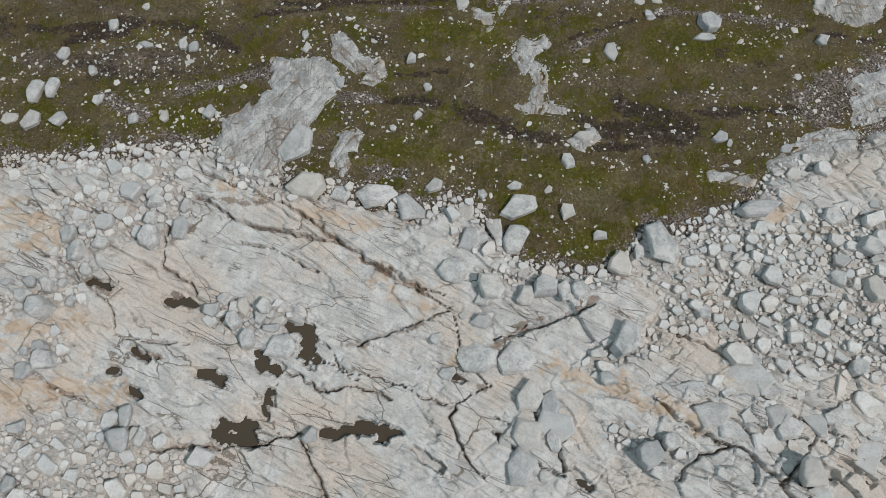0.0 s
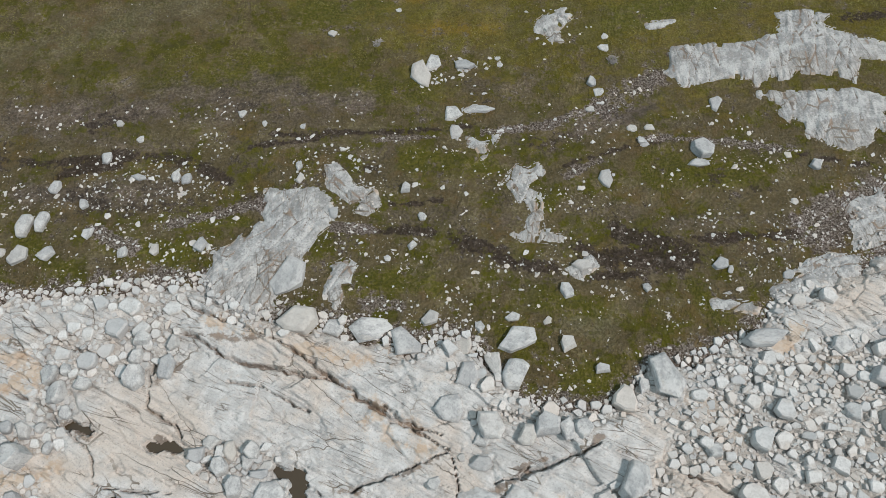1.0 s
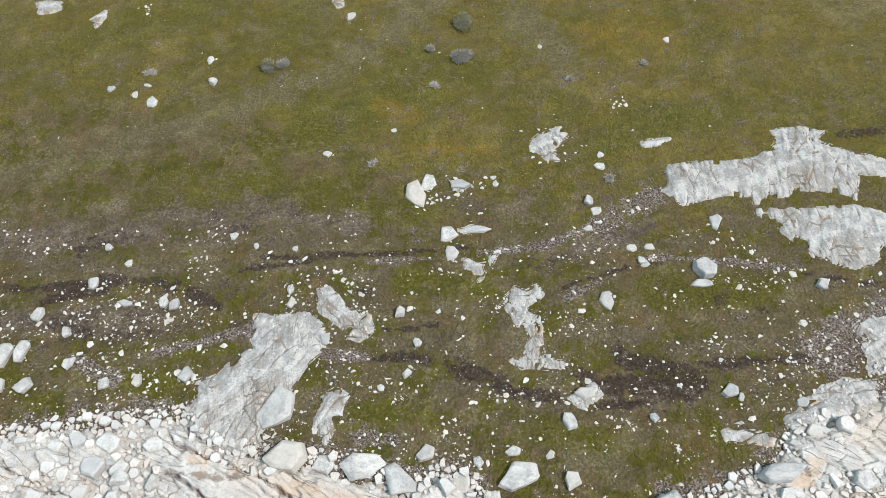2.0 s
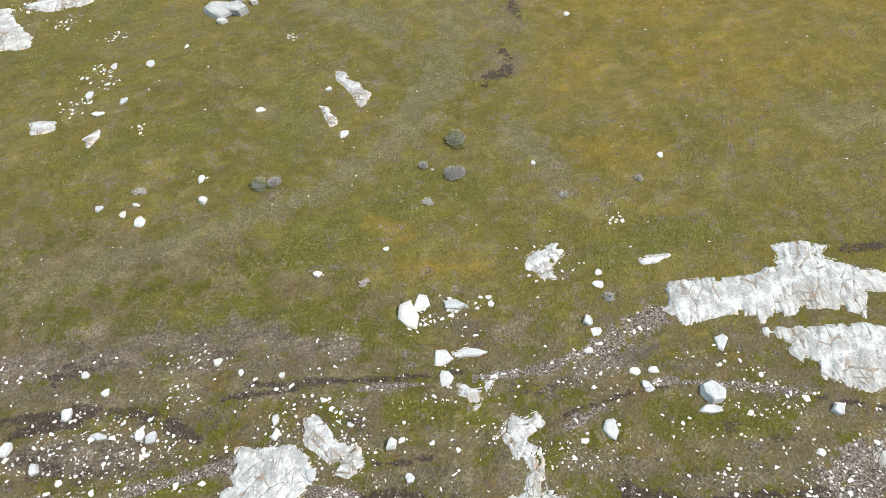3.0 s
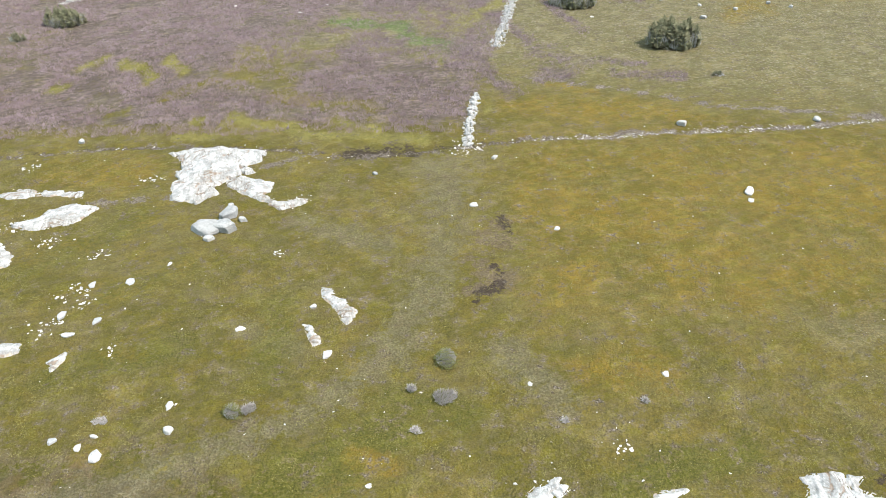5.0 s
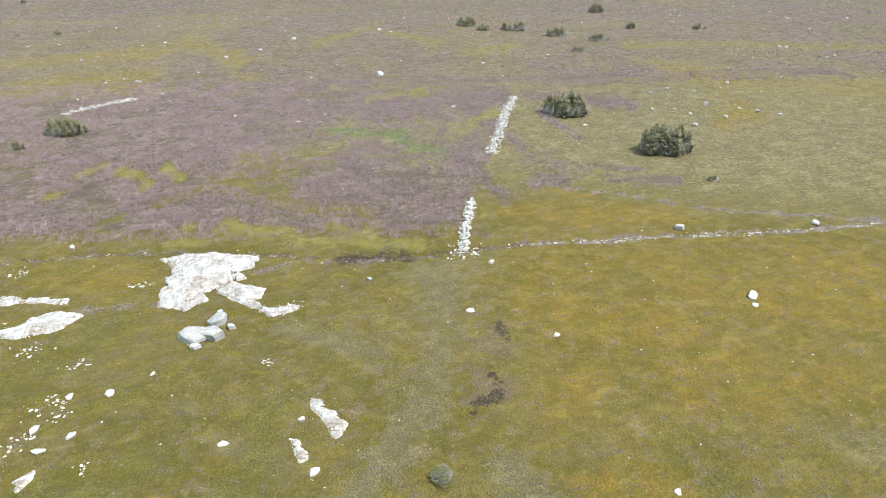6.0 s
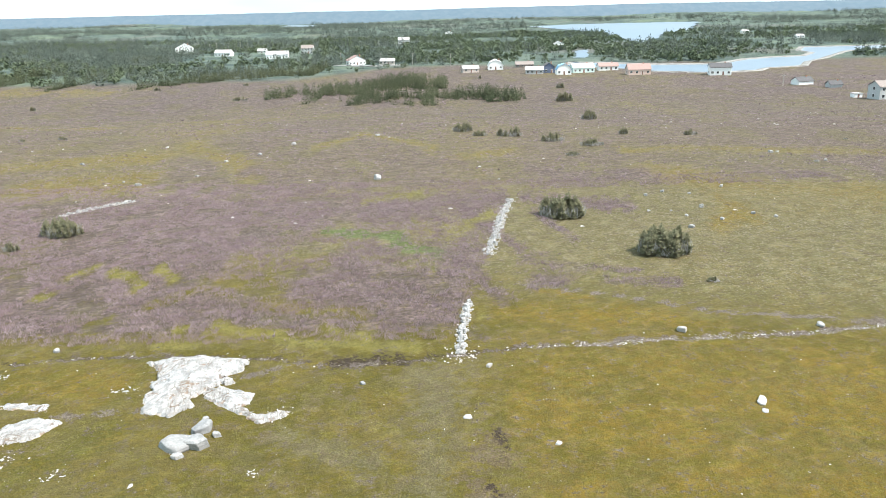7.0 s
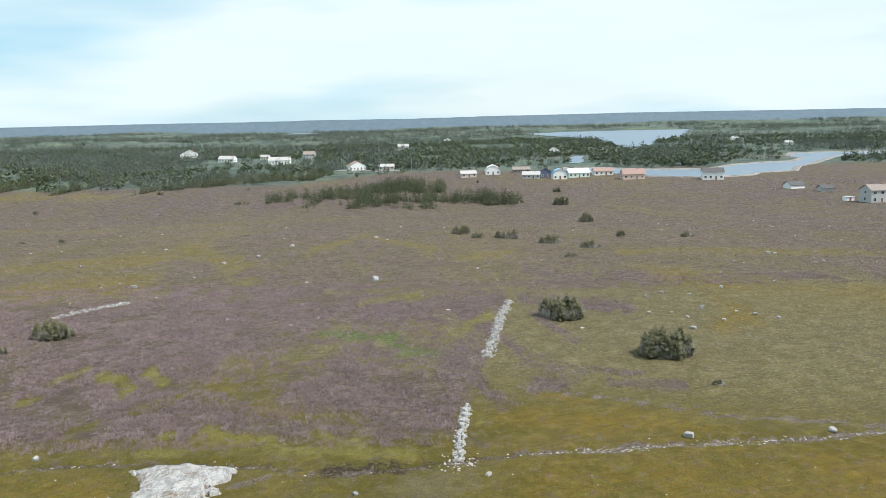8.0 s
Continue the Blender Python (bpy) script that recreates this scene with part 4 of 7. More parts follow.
def box_bm(*b):
    bm = bmesh.new()
    box(bm, *b)
    return bm


rng = np.random.default_rng(4)

# ---------------------------------------------------------------- ground, one sheet to the horizon
ys = [-80.0, -60, -45, -34, -26, -20, -16]
while ys[-1] < 4400:
    y = ys[-1]
    ys.append(y + (0.22 if y < 26 else 0.22 * (1 + (y - 26) / 17)))
ys = np.array(ys)
us = np.concatenate([[-90, -40, -18, -8, -4, -2.2, -1.5], np.linspace(-1.15, 1.15, 430), [1.5, 2.2, 4, 8, 18, 40, 90]])
half = 22 + np.maximum(ys, 0) * 0.66
reach = np.minimum(np.abs(us)[None, :] * half[:, None], 3200 + 0 * half[:, None])
GX = np.sign(us)[None, :] * np.where(np.abs(us)[None, :] > 1.2, np.maximum(reach, 1.16 * half[:, None] + (np.abs(us)[None, :] - 1.2)), reach)
GY = np.repeat(ys[:, None], len(us), 1)
GZ = ground_z(GX, GY)
for shore in (LAKE_NEAR, LAKE_FAR, LAKE_WEST):
    GZ = np.where(inside(GX, GY, shore), GZ - 1.2, GZ)
ground = new("ground", mesh("ground", np.stack([GX, GY, GZ], -1).reshape(-1, 3), grid_faces(*GX.shape), TURF, True))
tagged(ground, "mossy coastal barren with heath, dry grass and peat", "ground", kind="structure")

wall_x = np.interp(GY, [63, 74, 87, 112], [2.0, 3.0, 5.6, 10.0])
west = step(-1.5, 1.5, wall_x - GX)
wide_noise = fbm(GX * 0.03, GY * 0.03 * np.clip(60 / np.maximum(GY, 60), 0.35, 1), 4, 71)
open_ground = np.maximum(np.maximum(field(GX, GY, OLIVE), field(GX, GY, wider(OLIVE_FAR), True)), np.maximum(field(GX, GY, GREEN + STRAW), field(GX, GY, LIME)) * step(60, 64, GY))
heath = step(66, 70, GY) * west * (1 - step(112, 122, GY)) * (0.8 + 0.6 * wide_noise)
heath = np.maximum(heath, step(112, 125, GY) * (0.52 + 1.1 * wide_noise) + 0.3 * step(300, 380, GY))
heath = heath * (1 - 0.95 * np.clip(1.2 * open_ground, 0, 1))
heath = np.maximum(heath, np.maximum(field(GX, GY, HEATH), field(GX, GY, wider(HEATH_FAR), True)))
near_band = step(13, 15, GY) * (1 - step(22, 27, GY))
peat = 1.2 * field(GX, GY, PEAT + PEAT_FAR)
peat = np.maximum(peat, near_band * (0.12 + 1.0 * fbm(GX * 0.25, GY * 0.6, 3, 73)))
brown = np.maximum(field(GX, GY, BROWN), 0.3 * near_band)
dry = np.maximum(field(GX, GY, DRY), 0.2 * near_band + 0.1)
dry = np.maximum(dry, step(70, 95, GY) * (1 - west) * 0.55)
ochre = np.maximum(np.maximum(field(GX, GY, OCHRE), 0.66 * field(GX, GY, wider(OLIVE_FAR), True)), step(110, 130, GY) * (0.2 - 1.2 * wide_noise))
ochre = np.maximum(ochre, 0.42 * step(36, 44, GY) * (1 - step(64, 70, GY)) * step(3.5, 6.5, GX))
grit = np.zeros(GX.shape)
for line, r in ((PATH_MAIN, 0.42), (PATH_SIDE, 0.22), (PATH_THIN, 0.24), (PATH_WEST, 0.25)):
    for q in chain(line):
        grit = np.maximum(grit, np.clip(1.2 - 0.7 * seg(GX, GY, *q) / r, 0, 1))
main = np.zeros(GX.shape)
for q in chain(PATH_MAIN):
    main = np.maximum(main, np.clip(1.3 - 0.7 * seg(GX, GY, *q) / (0.42 if q[0] > -9 else 0.3), 0, 1))
peat = np.maximum(peat, (0.75 - 0.3 * step(4, 8, GX)) * step(0.3, 0.8, main))
grit = np.where(GY > 50, grit * (0.5 + 0.4 * step(5, 9, GX)), grit)
for line, r in ((PATH_SIDE, 0.45), (PATH_THIN, 0.4), (PATH_WEST, 0.35)):
    for q in chain(line):
        grit = np.maximum(grit, np.clip(1.0 - 0.6 * seg(GX, GY, *q) / r, 0, 0.75))
grit = np.maximum(grit, 1.5 * field(GX, GY, [(a, b, c, d, 1.5 * r) for a, b, c, d, r in TRAILS]))
rim = GY - np.interp(GX, SHELF_X, SHELF_Y)
grit = np.maximum(grit, (1 - step(0.2, 1.3, rim)) * 0.75 * step(-30, -25, GY))
lime, green = field(GX, GY, LIME), np.maximum(field(GX, GY, GREEN), 0.7 * field(GX, GY, MEAD_GREEN))
lime = np.maximum(lime, 1.3 * field(GX, GY, STRAW))
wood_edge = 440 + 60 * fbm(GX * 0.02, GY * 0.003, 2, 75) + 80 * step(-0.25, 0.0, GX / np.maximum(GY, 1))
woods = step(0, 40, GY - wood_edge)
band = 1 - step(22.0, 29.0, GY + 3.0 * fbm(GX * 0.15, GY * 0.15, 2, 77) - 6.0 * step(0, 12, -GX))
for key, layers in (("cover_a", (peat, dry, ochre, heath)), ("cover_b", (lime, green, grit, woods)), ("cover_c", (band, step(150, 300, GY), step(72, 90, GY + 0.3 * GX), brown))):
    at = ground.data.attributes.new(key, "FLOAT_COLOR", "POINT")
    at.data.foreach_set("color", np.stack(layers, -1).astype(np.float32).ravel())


# ---------------------------------------------------------------- bedrock by the shore
def pieces(F, count):
    """A number for each face's connected piece."""
    mark = np.arange(count)
    while True:
        low = mark[F].min(1)
        before = mark.copy()
        np.minimum.at(mark, F.ravel(), np.repeat(low, F.shape[1]))
        mark = mark[mark]
        if (mark == before).all():
            return mark[F[:, 0]]


def upright(Z, ys, xs):
    """The normals of a height field."""
    gy, gx = np.gradient(Z, ys, xs)
    n = np.stack([-gx, -gy, np.ones(Z.shape)], -1).reshape(-1, 3)
    return n / np.linalg.norm(n, axis=1)[:, None]


def slabs(owner, V, F, key, mat, name, normals, stain=None):
    """Cut a sheet of rock along its joints; every slab becomes a part of its own."""
    face_key = key[F[:, 0]]
    for k in np.unique(face_key):
        whole = F[face_key == k]
        used, back = np.unique(whole, return_inverse=True)
        whole = back.reshape(whole.shape)
        piece = pieces(whole, len(used))
        for q in np.unique(piece):
            f = whole[piece == q]
            if len(f) < 9:
                continue
            keep, again = np.unique(f, return_inverse=True)
            me = mesh(name, V[used[keep]], again.reshape(f.shape), mat, True)
            if stain is not None:
                me.attributes.new("stain", "FLOAT_COLOR", "POINT").data.foreach_set("color", stain[used[keep]].astype(np.float32).ravel())
            me.normals_split_custom_set_from_vertices(normals[used[keep]])
            new(name, me).parent = owner


def shelf():
    xs = np.concatenate([np.arange(-60, -22, 0.5), np.arange(-22, 22, 0.05), np.arange(22, 60, 0.5)])
    yy = np.concatenate([np.arange(-30, -2, 0.5), np.arange(-2, 18.6, 0.05)])
    X, Y = np.meshgrid(xs, yy)
    keep = (np.interp(xs, SHELF_X, SHELF_Y)[None, :] - Y) > -1.3
    Z = np.full(X.shape, -1.5)
    Z[keep] = shelf_z(X[keep], Y[keep])
    F = grid_faces(*X.shape)
    F = F[keep.ravel()[F].all(1)]
    V = np.stack([X, Y, Z], -1).reshape(-1, 3)
    _, _, _, _, _, cu, cv = shelf_joints(X, Y)
    key = (np.round(cu.ravel(), 3) * 7919 + np.round(cv.ravel(), 3) * 104729).round(2)
    key = np.where((np.abs(V[:, 0]) > 21.5) | (V[:, 1] < -1.5), -1.0, key)
    tint = np.stack([field(X, Y, WARM), np.maximum(field(X, Y, RUST), 0.75 * crack_opening(X, Y)), rubble_cover(X, Y), 0 * X + 1], -1).reshape(-1, 4)
    owner = tagged(new("bedrock_shelf"), "bare pale granite bedrock shelf with diagonal joints", "bedrock", kind="structure")
    slabs(owner, V, F, key, ROCK_SHELF, "slab", upright(Z, yy, xs), tint)


shelf()


def puddle(k_th, x0, y0, x1, y1, r):
    cx, cy, a = (x0 + x1) / 2, (y0 + y1) / 2, math.atan2(y1 - y0, x1 - x0)
    half = math.hypot(x1 - x0, y1 - y0) / 2
    ring = []
    for k in range(40):
        q = 2 * math.pi * k / 40
        w = r * 1.95 * (0.85 + 0.3 * noise.noise((cx + math.cos(q), cy + math.sin(q), 3)))
        px, py = math.cos(q) * (w + half), math.sin(q) * w
        ring.append((math.cos(a) * px - math.sin(a) * py, math.sin(a) * px + math.cos(a) * py, 0))
    bm = bmesh.new()
    bm.faces.new([bm.verts.new(p) for p in ring])
    ob = new("puddle", from_bm("puddle", bm, POOL))
    ob.location = (cx, cy, -0.1 - 0.004 * k_th)
    tagged(ob, "still brown rainwater puddle in a bedrock hollow", "puddle", "rainwater puddles", "structure")


for k, p in enumerate(PUDDLES):
    puddle(k, *p)


def outcrop(o):
    xs, yy = [q[0] for q in o.outline], [q[1] for q in o.outline]
    m = 0.6
    X, Y = np.meshgrid(np.arange(min(xs) - m, max(xs) + m, o.pitch), np.arange(min(yy) - m, max(yy) + m, o.pitch))
    f, u, v = outcrop_field(o, X, Y)
    bend = 0.25 * fbm(X * 0.8, Y * 0.8, 3, 87)
    b1, i1, cu, cv = cells((u + bend) / 2.2, (v + bend) / 0.55, 81)
    b2, i2, _, _ = cells((u - bend) / 1.3, (v + bend) / 0.3, 83)
    joint, crack = (1 - step(0.02, 0.12, b1)) * step(0.25, 0.5, i1), (1 - step(0.02, 0.18, b2)) * step(0.3, 0.6, i2)
    broken = step(0.42, 0.6, vnoise(X * 0.45, Y * 0.45, 88))
    rise = o.height * (0.45 * step(0.0, 0.16, -f) + 0.55 * step(0.0, 2.5 * o.height + 0.4, -f)) * (0.85 + 0.3 * (i1 - 0.5)) + 0.05 * fbm(X * 1.4, Y * 1.4, 5, 85)
    rise = rise + (i1 * 5 % 1 - 0.5) * 0.04 * ((v + bend) / 0.55 - cv) - 0.05 * joint - 0.04 * broken * crack
    rise = rise - 0.04 * step(0.0, 0.05, fbm(u * 0.5, v * 2.0, 4, 89))
    Z = ground_z(X, Y) + np.where(f < 0, 0.03 + rise, 0.03 - 0.9 * f)
    F = grid_faces(*X.shape)
    F = F[(f < 0.16).ravel()[F].all(1)]
    lip = 1 - step(0.02, 0.14, -f)
    soiled = np.stack([0.4 * lip, np.maximum(1.0 * joint, 0.85 * broken * crack), 0 * X, 0 * X + 1], -1).reshape(-1, 4)
    mid = Vector((float(X.mean()), float(Y.mean()), 0))
    ob = new("rock_outcrop")
    ob.location = mid
    key = (np.round(cu.ravel(), 3) * 7919 + np.round(cv.ravel(), 3) * 104729).round(2)
    slabs(ob, np.stack([X, Y, Z], -1).reshape(-1, 3) - np.array(mid), F, key, ROCK_OUTCROP, "slab", upright(Z, Y[:, 0], X[0]), soiled)
    big = (max(xs) - min(xs)) > 4
    tagged(ob, "broad pale jointed granite outcrop in mossy turf" if big else "small pale granite outcrop poking through mossy turf", "rock outcrop", "granite outcrops")


for o in OUTCROPS:
    outcrop(o)


def surface_z(x, y):
    """The top of the rock or the soil at a place."""
    x, y = np.asarray(x, float), np.asarray(y, float)
    z = ground_z(x, y)
    z = np.maximum(z, np.where(np.interp(x, SHELF_X, SHELF_Y) - y > -1.0, shelf_z(x, y), -9))
    for o in OUTCROPS:
        f = outcrop_field(o, x, y)[0]
        z = np.maximum(z, np.where(f < -0.1, ground_z(x, y) + 0.7 * o.height, -9))
    return z


# ---------------------------------------------------------------- water and far land
def lake(poly, z, label):
    bm = bmesh.new()
    ring = []
    for (x0, y0), (x1, y1) in zip(poly, poly[1:] + poly[:1]):
        steps = max(2, int(math.hypot(x1 - x0, y1 - y0) / (4 + y0 * 0.004)))
        for k in range(steps):
            q = k / steps
            x, y = x0 + (x1 - x0) * q, y0 + (y1 - y0) * q
            w = y * 0.012
            ring.append((x + w * 0.5 * noise.noise((x * 0.11, y * 0.05, 1)), y + w * noise.noise((x * 0.09, y * 0.05, 7)), z))
    bm.faces.new([bm.verts.new(p) for p in ring])
    bmesh.ops.triangulate(bm, faces=bm.faces)
    ob = new("water", from_bm("water", bm, LAKE))
    for p in ob.data.polygons:
        if p.normal.z < 0:
            p.flip()
    return tagged(ob, label, "lake", kind="structure")


SHORE = plain("shore_stones", (0.3, 0.285, 0.265), (0.17, 0.16, 0.145), 0.25)


def shore_rim(poly, z, wide):
    """A low pale bank of stones along the water."""
    area = sum(x0 * y1 - x1 * y0 for (x0, y0), (x1, y1) in zip(poly, poly[1:] + poly[:1]))
    bm, rows = bmesh.new(), []
    for (x0, y0), (x1, y1) in zip(poly, poly[1:] + poly[:1]):
        steps = max(2, int(math.hypot(x1 - x0, y1 - y0) / 8))
        l = math.hypot(x1 - x0, y1 - y0)
        nx, ny = (y1 - y0) / l * (1 if area > 0 else -1), -(x1 - x0) / l * (1 if area > 0 else -1)
        for k in range(steps):
            q = k / steps
            x, y = x0 + (x1 - x0) * q, y0 + (y1 - y0) * q
            w = wide * (0.5 + 1.2 * abs(noise.noise((x * 0.07, y * 0.07, 4))))
            rows.append([bm.verts.new((x + nx * o, y + ny * o, z + h)) for o, h in ((-5.0 - w, -0.3), (0.3 * w - 2.5, 0.25), (w, 0.6), (w + 2.5, -1.0))])
    for a, b in zip(rows, rows[1:] + rows[:1]):
        for k in range(3):
            bm.faces.new((a[k], b[k], b[k + 1], a[k + 1]))
    tagged(new("shore", from_bm("shore", bm, SHORE)), "low pale stony bank along the tidal inlet", "shore", kind="structure")


shore_rim(LAKE_NEAR, -13.1, 0.6)
lake(LAKE_NEAR, -13.1, "calm pale blue tidal inlet behind the houses")
lake(LAKE_FAR, -12.6, "distant pale blue lake between wooded banks")
lake(LAKE_WEST, -11.8, "small pale sheet of distant water in the woods")
lake(LAKE_POND, -12.6, "narrow pale pond behind the houses")


# ---------------------------------------------------------------- loose rocks
def rock_mesh(seed, flat=0.62, bevel=0.022):
    """An angular boulder about one metre across, standing on z = 0: a leaning many-sided block with broken shoulders."""
    r = random.Random(seed)
    bm = bmesh.new()
    sides = 5 + seed % 3
    turn = [2 * math.pi * (a + r.uniform(-0.34, 0.34)) / sides for a in range(sides)]
    out = [0.5 * r.uniform(0.76, 1.12) for _ in range(sides)]
    lean, slope, face = (r.gauss(0, 0.06), r.gauss(0, 0.06)), r.uniform(0, 2 * math.pi), r.uniform(0.08, 0.3)
    for lift, wide in ((0.0, 0.97), (0.45, 1.0), (0.82, 0.94), (1.0, r.uniform(0.6, 0.84))):
        for t, q in zip(turn, out):
            k = q * wide * r.uniform(0.93, 1.04)
            px, py = k * math.cos(t) + lean[0] * lift, k * math.sin(t) + lean[1] * lift
            bm.verts.new((px, py, flat * lift * (1 + face * math.cos(t - slope) * 2 * k) * r.uniform(0.94, 1.05)))
    hull = bmesh.ops.convex_hull(bm, input=bm.verts)
    bmesh.ops.delete(bm, geom=[g for g in hull["geom_interior"] if isinstance(g, bmesh.types.BMVert)], context="VERTS")
    bmesh.ops.dissolve_limit(bm, angle_limit=radians(12), verts=bm.verts, edges=bm.edges)
    if bevel:
        bmesh.ops.bevel(bm, geom=list(bm.edges), offset=bevel, segments=1, profile=0.6, affect="EDGES", clamp_overlap=True)
    bmesh.ops.triangulate(bm, faces=bm.faces)
    long_edges = [e for e in bm.edges if e.calc_length() > 0.2]
    bmesh.ops.subdivide_edges(bm, edges=long_edges, cuts=1, use_grid_fill=True)
    bmesh.ops.triangulate(bm, faces=bm.faces)
    bm.normal_update()
    for v in bm.verts:
        p = v.co * 2.4 + Vector((seed * 1.7, 0, 0))
        v.co += v.normal * (0.035 * noise.noise(p) + 0.02 * noise.noise(p * 3))
    low = min(v.co.z for v in bm.verts)
    wx = max(v.co.x for v in bm.verts) - min(v.co.x for v in bm.verts)
    wy = max(v.co.y for v in bm.verts) - min(v.co.y for v in bm.verts)
    for v in bm.verts:
        v.co = (v.co.x / wx, v.co.y / wy, v.co.z - low)
    return from_bm("boulder", bm, ROCK_LOOSE)


BOULDERS = [rock_mesh(100 + k, 0.5 + 0.05 * (k % 5)) for k in range(16)]
SLABS = [rock_mesh(300 + k, 0.3, 0.015) for k in range(8)]

# x, y, width, depth
ROCKS_TURF_WEST = [(-18.2, 16.8, .79, 1.09), (-17.5, 17.0, .64, .97), (-18.1, 15.3, .83, .94), (-19.0, 15.5, .73, .56), (-16.9, 15.5, .73, .78),
                   (-15.4, 16.5, .44, .62), (-13.7, 15.6, .44, .55), (-12.4, 15.8, .39, .61), (-10.5, 16.1, .58, .83), (-17.4, 18.7, .5, .65),
                   (-15.9, 17.9, .4, .52), (-15.5, 20.3, .56, .61), (-13.8, 19.3, .66, .36), (-12.2, 19.4, .45, .59), (-11.7, 19.3, .45, .59),
                   (-6.8, 20.2, .35, .54), (-6.7, 19.5, .35, .53), (-2.0, 19.1, .4, .52), (-1.2, 17.7, .39, .45), (-1.6, 16.3, .39, .44)]
ROCKS_TURF_EAST = [(6.7, 19.9, .65, .93), (11.1, 21.5, 1.06, 1.08), (10.9, 20.8, 1.0, .41), (16.0, 20.8, .5, .48), (8.5, 21.9, .46, .36), (4.8, 14.4, .52, .73),
                   (11.2, 15.8, .67, .64), (8.1, 14.7, .38, .42), (4.8, 12.2, .6, .7), (2.6, 13.2, .61, .46), (4.0, 13.1, .33, .41), (2.8, 12.2, 1.61, 1.1),
                   (2.7, 10.9, 1.14, 1.21), (6.1, 11.2, .59, .44), (-0.7, 13.0, .7, .71), (8.4, 10.9, 1.22, 1.93), (7.6, 10.5, .45, .72), (-6.6, 14.6, 1.48, 1.86),
                   (-6.0, 12.8, 1.64, 1.18), (-5.1, 17.8, .54, .57), (1.3, 12.8, .42, .51), (11.6, 15.6, .28, .37), (5.5, 15.6, .81, .5), (13.9, 15.4, .52, .43)]
ROCKS_PILE_WEST = [(-15.6, 11.1, .32, .4), (-15.3, 10.2, .69, .84), (-14.8, 9.5, .64, .97), (-12.0, 11.8, .65, .66), (-12.1, 11.1, .56, .65), (-10.7, 11.7, .47, .71),
                   (-10.9, 10.6, .69, 1.1), (-11.9, 10.2, .78, .98), (-13.9, 9.9, .69, .54), (-14.6, 10.4, .51, .5), (-16.5, 7.6, .89, .61), (-15.6, 7.1, .89, .93),
                   (-16.3, 8.1, .67, .48), (-15.0, 8.2, .36, .43), (-14.6, 7.5, .4, .51), (-15.6, 8.0, .58, .61), (-15.9, 4.7, .74, .75), (-15.0, 5.1, 1.0, .8),
                   (-15.3, 5.6, .61, .54), (-15.9, 5.4, .39, .4), (-14.3, 8.8, .45, .57), (-17.2, 8.1, .49, .33)]
ROCKS_POOL = [(-6.7, 6.8, .75, .4), (-7.5, 6.3, .7, .76), (-7.2, 7.2, .57, .68), (-8.1, 7.0, .66, .68), (-9.1, 7.4, .66, .69),
              (-8.6, 7.9, .67, .55), (-7.9, 7.6, .58, .78), (-7.0, 7.6, .66, .69), (-11.8, 2.4, 1.05, .95), (-11.7, 3.2, .63, .92), (-11.0, 2.4, .5, .74),
              (-15.5, .5, .54, .68), (-15.6, 2.6, .72, .5), (-4.7, 2.8, .59, .69), (-11.2, 2.6, .42, .62)]
ROCKS_BLOCKS = [(3.3, 4.5, 1.06, 1.26), (4.1, 4.3, .72, 1.15), (3.3, 3.3, 1.25, 1.31), (3.1, 2.1, 1.11, 1.51), (4.2, 3.0, .54, .86), (3.9, 1.8, .53, .47),
                (2.4, 2.9, .54, .81), (1.3, 6.0, 1.62, 1.31), (2.8, 5.9, 1.51, 1.3), (.2, 5.4, .73, .6), (13.9, 5.1, 1.26, .64), (12.8, 3.8, 1.04, .91),
                (12.4, 4.3, 1.04, .83), (10.1, 4.2, 1.46, 1.04), (12.1, 5.3, .85, .51), (14.7, 4.3, 1.25, .75), (9.4, 5.2, 1.27, .64), (10.7, 3.8, 1.25, .82), (-6.3, 6.0, 1.26, 1.06)]
ROCKS_EAST = [(6.9, 6.8, 1.12, 1.5), (6.3, 5.4, .77, .56), (5.8, 6.4, .6, .48), (3.9, 8.9, .98, .93), (3.1, 8.5, .8, .83), (1.8, 8.9, 1.11, 1.16), (1.4, 7.4, .88, .58),
              (4.6, 8.7, .8, .92), (5.2, 8.8, .75, .79), (7.7, 2.7, 1.03, 1.12), (7.9, 2.2, .7, .68), (8.5, 3.2, .7, .73), (9.9, 8.1, .57, .55), (11.2, 6.9, .69, .35),
              (11.7, 6.3, .51, .57), (11.1, 6.3, .39, .39), (15.6, 6.2, .72, .78), (13.4, 2.3, 1.14, 1.19), (16.6, 11.1, .99, .83), (15.3, 9.7, .71, .75),
              (16.6, 9.3, .88, 1.17), (12.5, 12.6, 1.83, .7), (15.4, 12.4, .91, .75)]
ROCKS_RIM = [(-.3, 6.7, .52, .53), (.7, 7.6, .31, .32), (.2, 9.4, 1.12, 1.18), (.8, 10.7, .91, 1.21), (1.9, 11.2, .68, 1.1), (.7, 11.9, .69, .89), (1.4, 8.3, .66, .69),
             (-3.2, 12.6, 1.86, 1.01), (-1.7, 12.1, 1.16, 1.25), (-4.6, 12.6, .93, .76)]
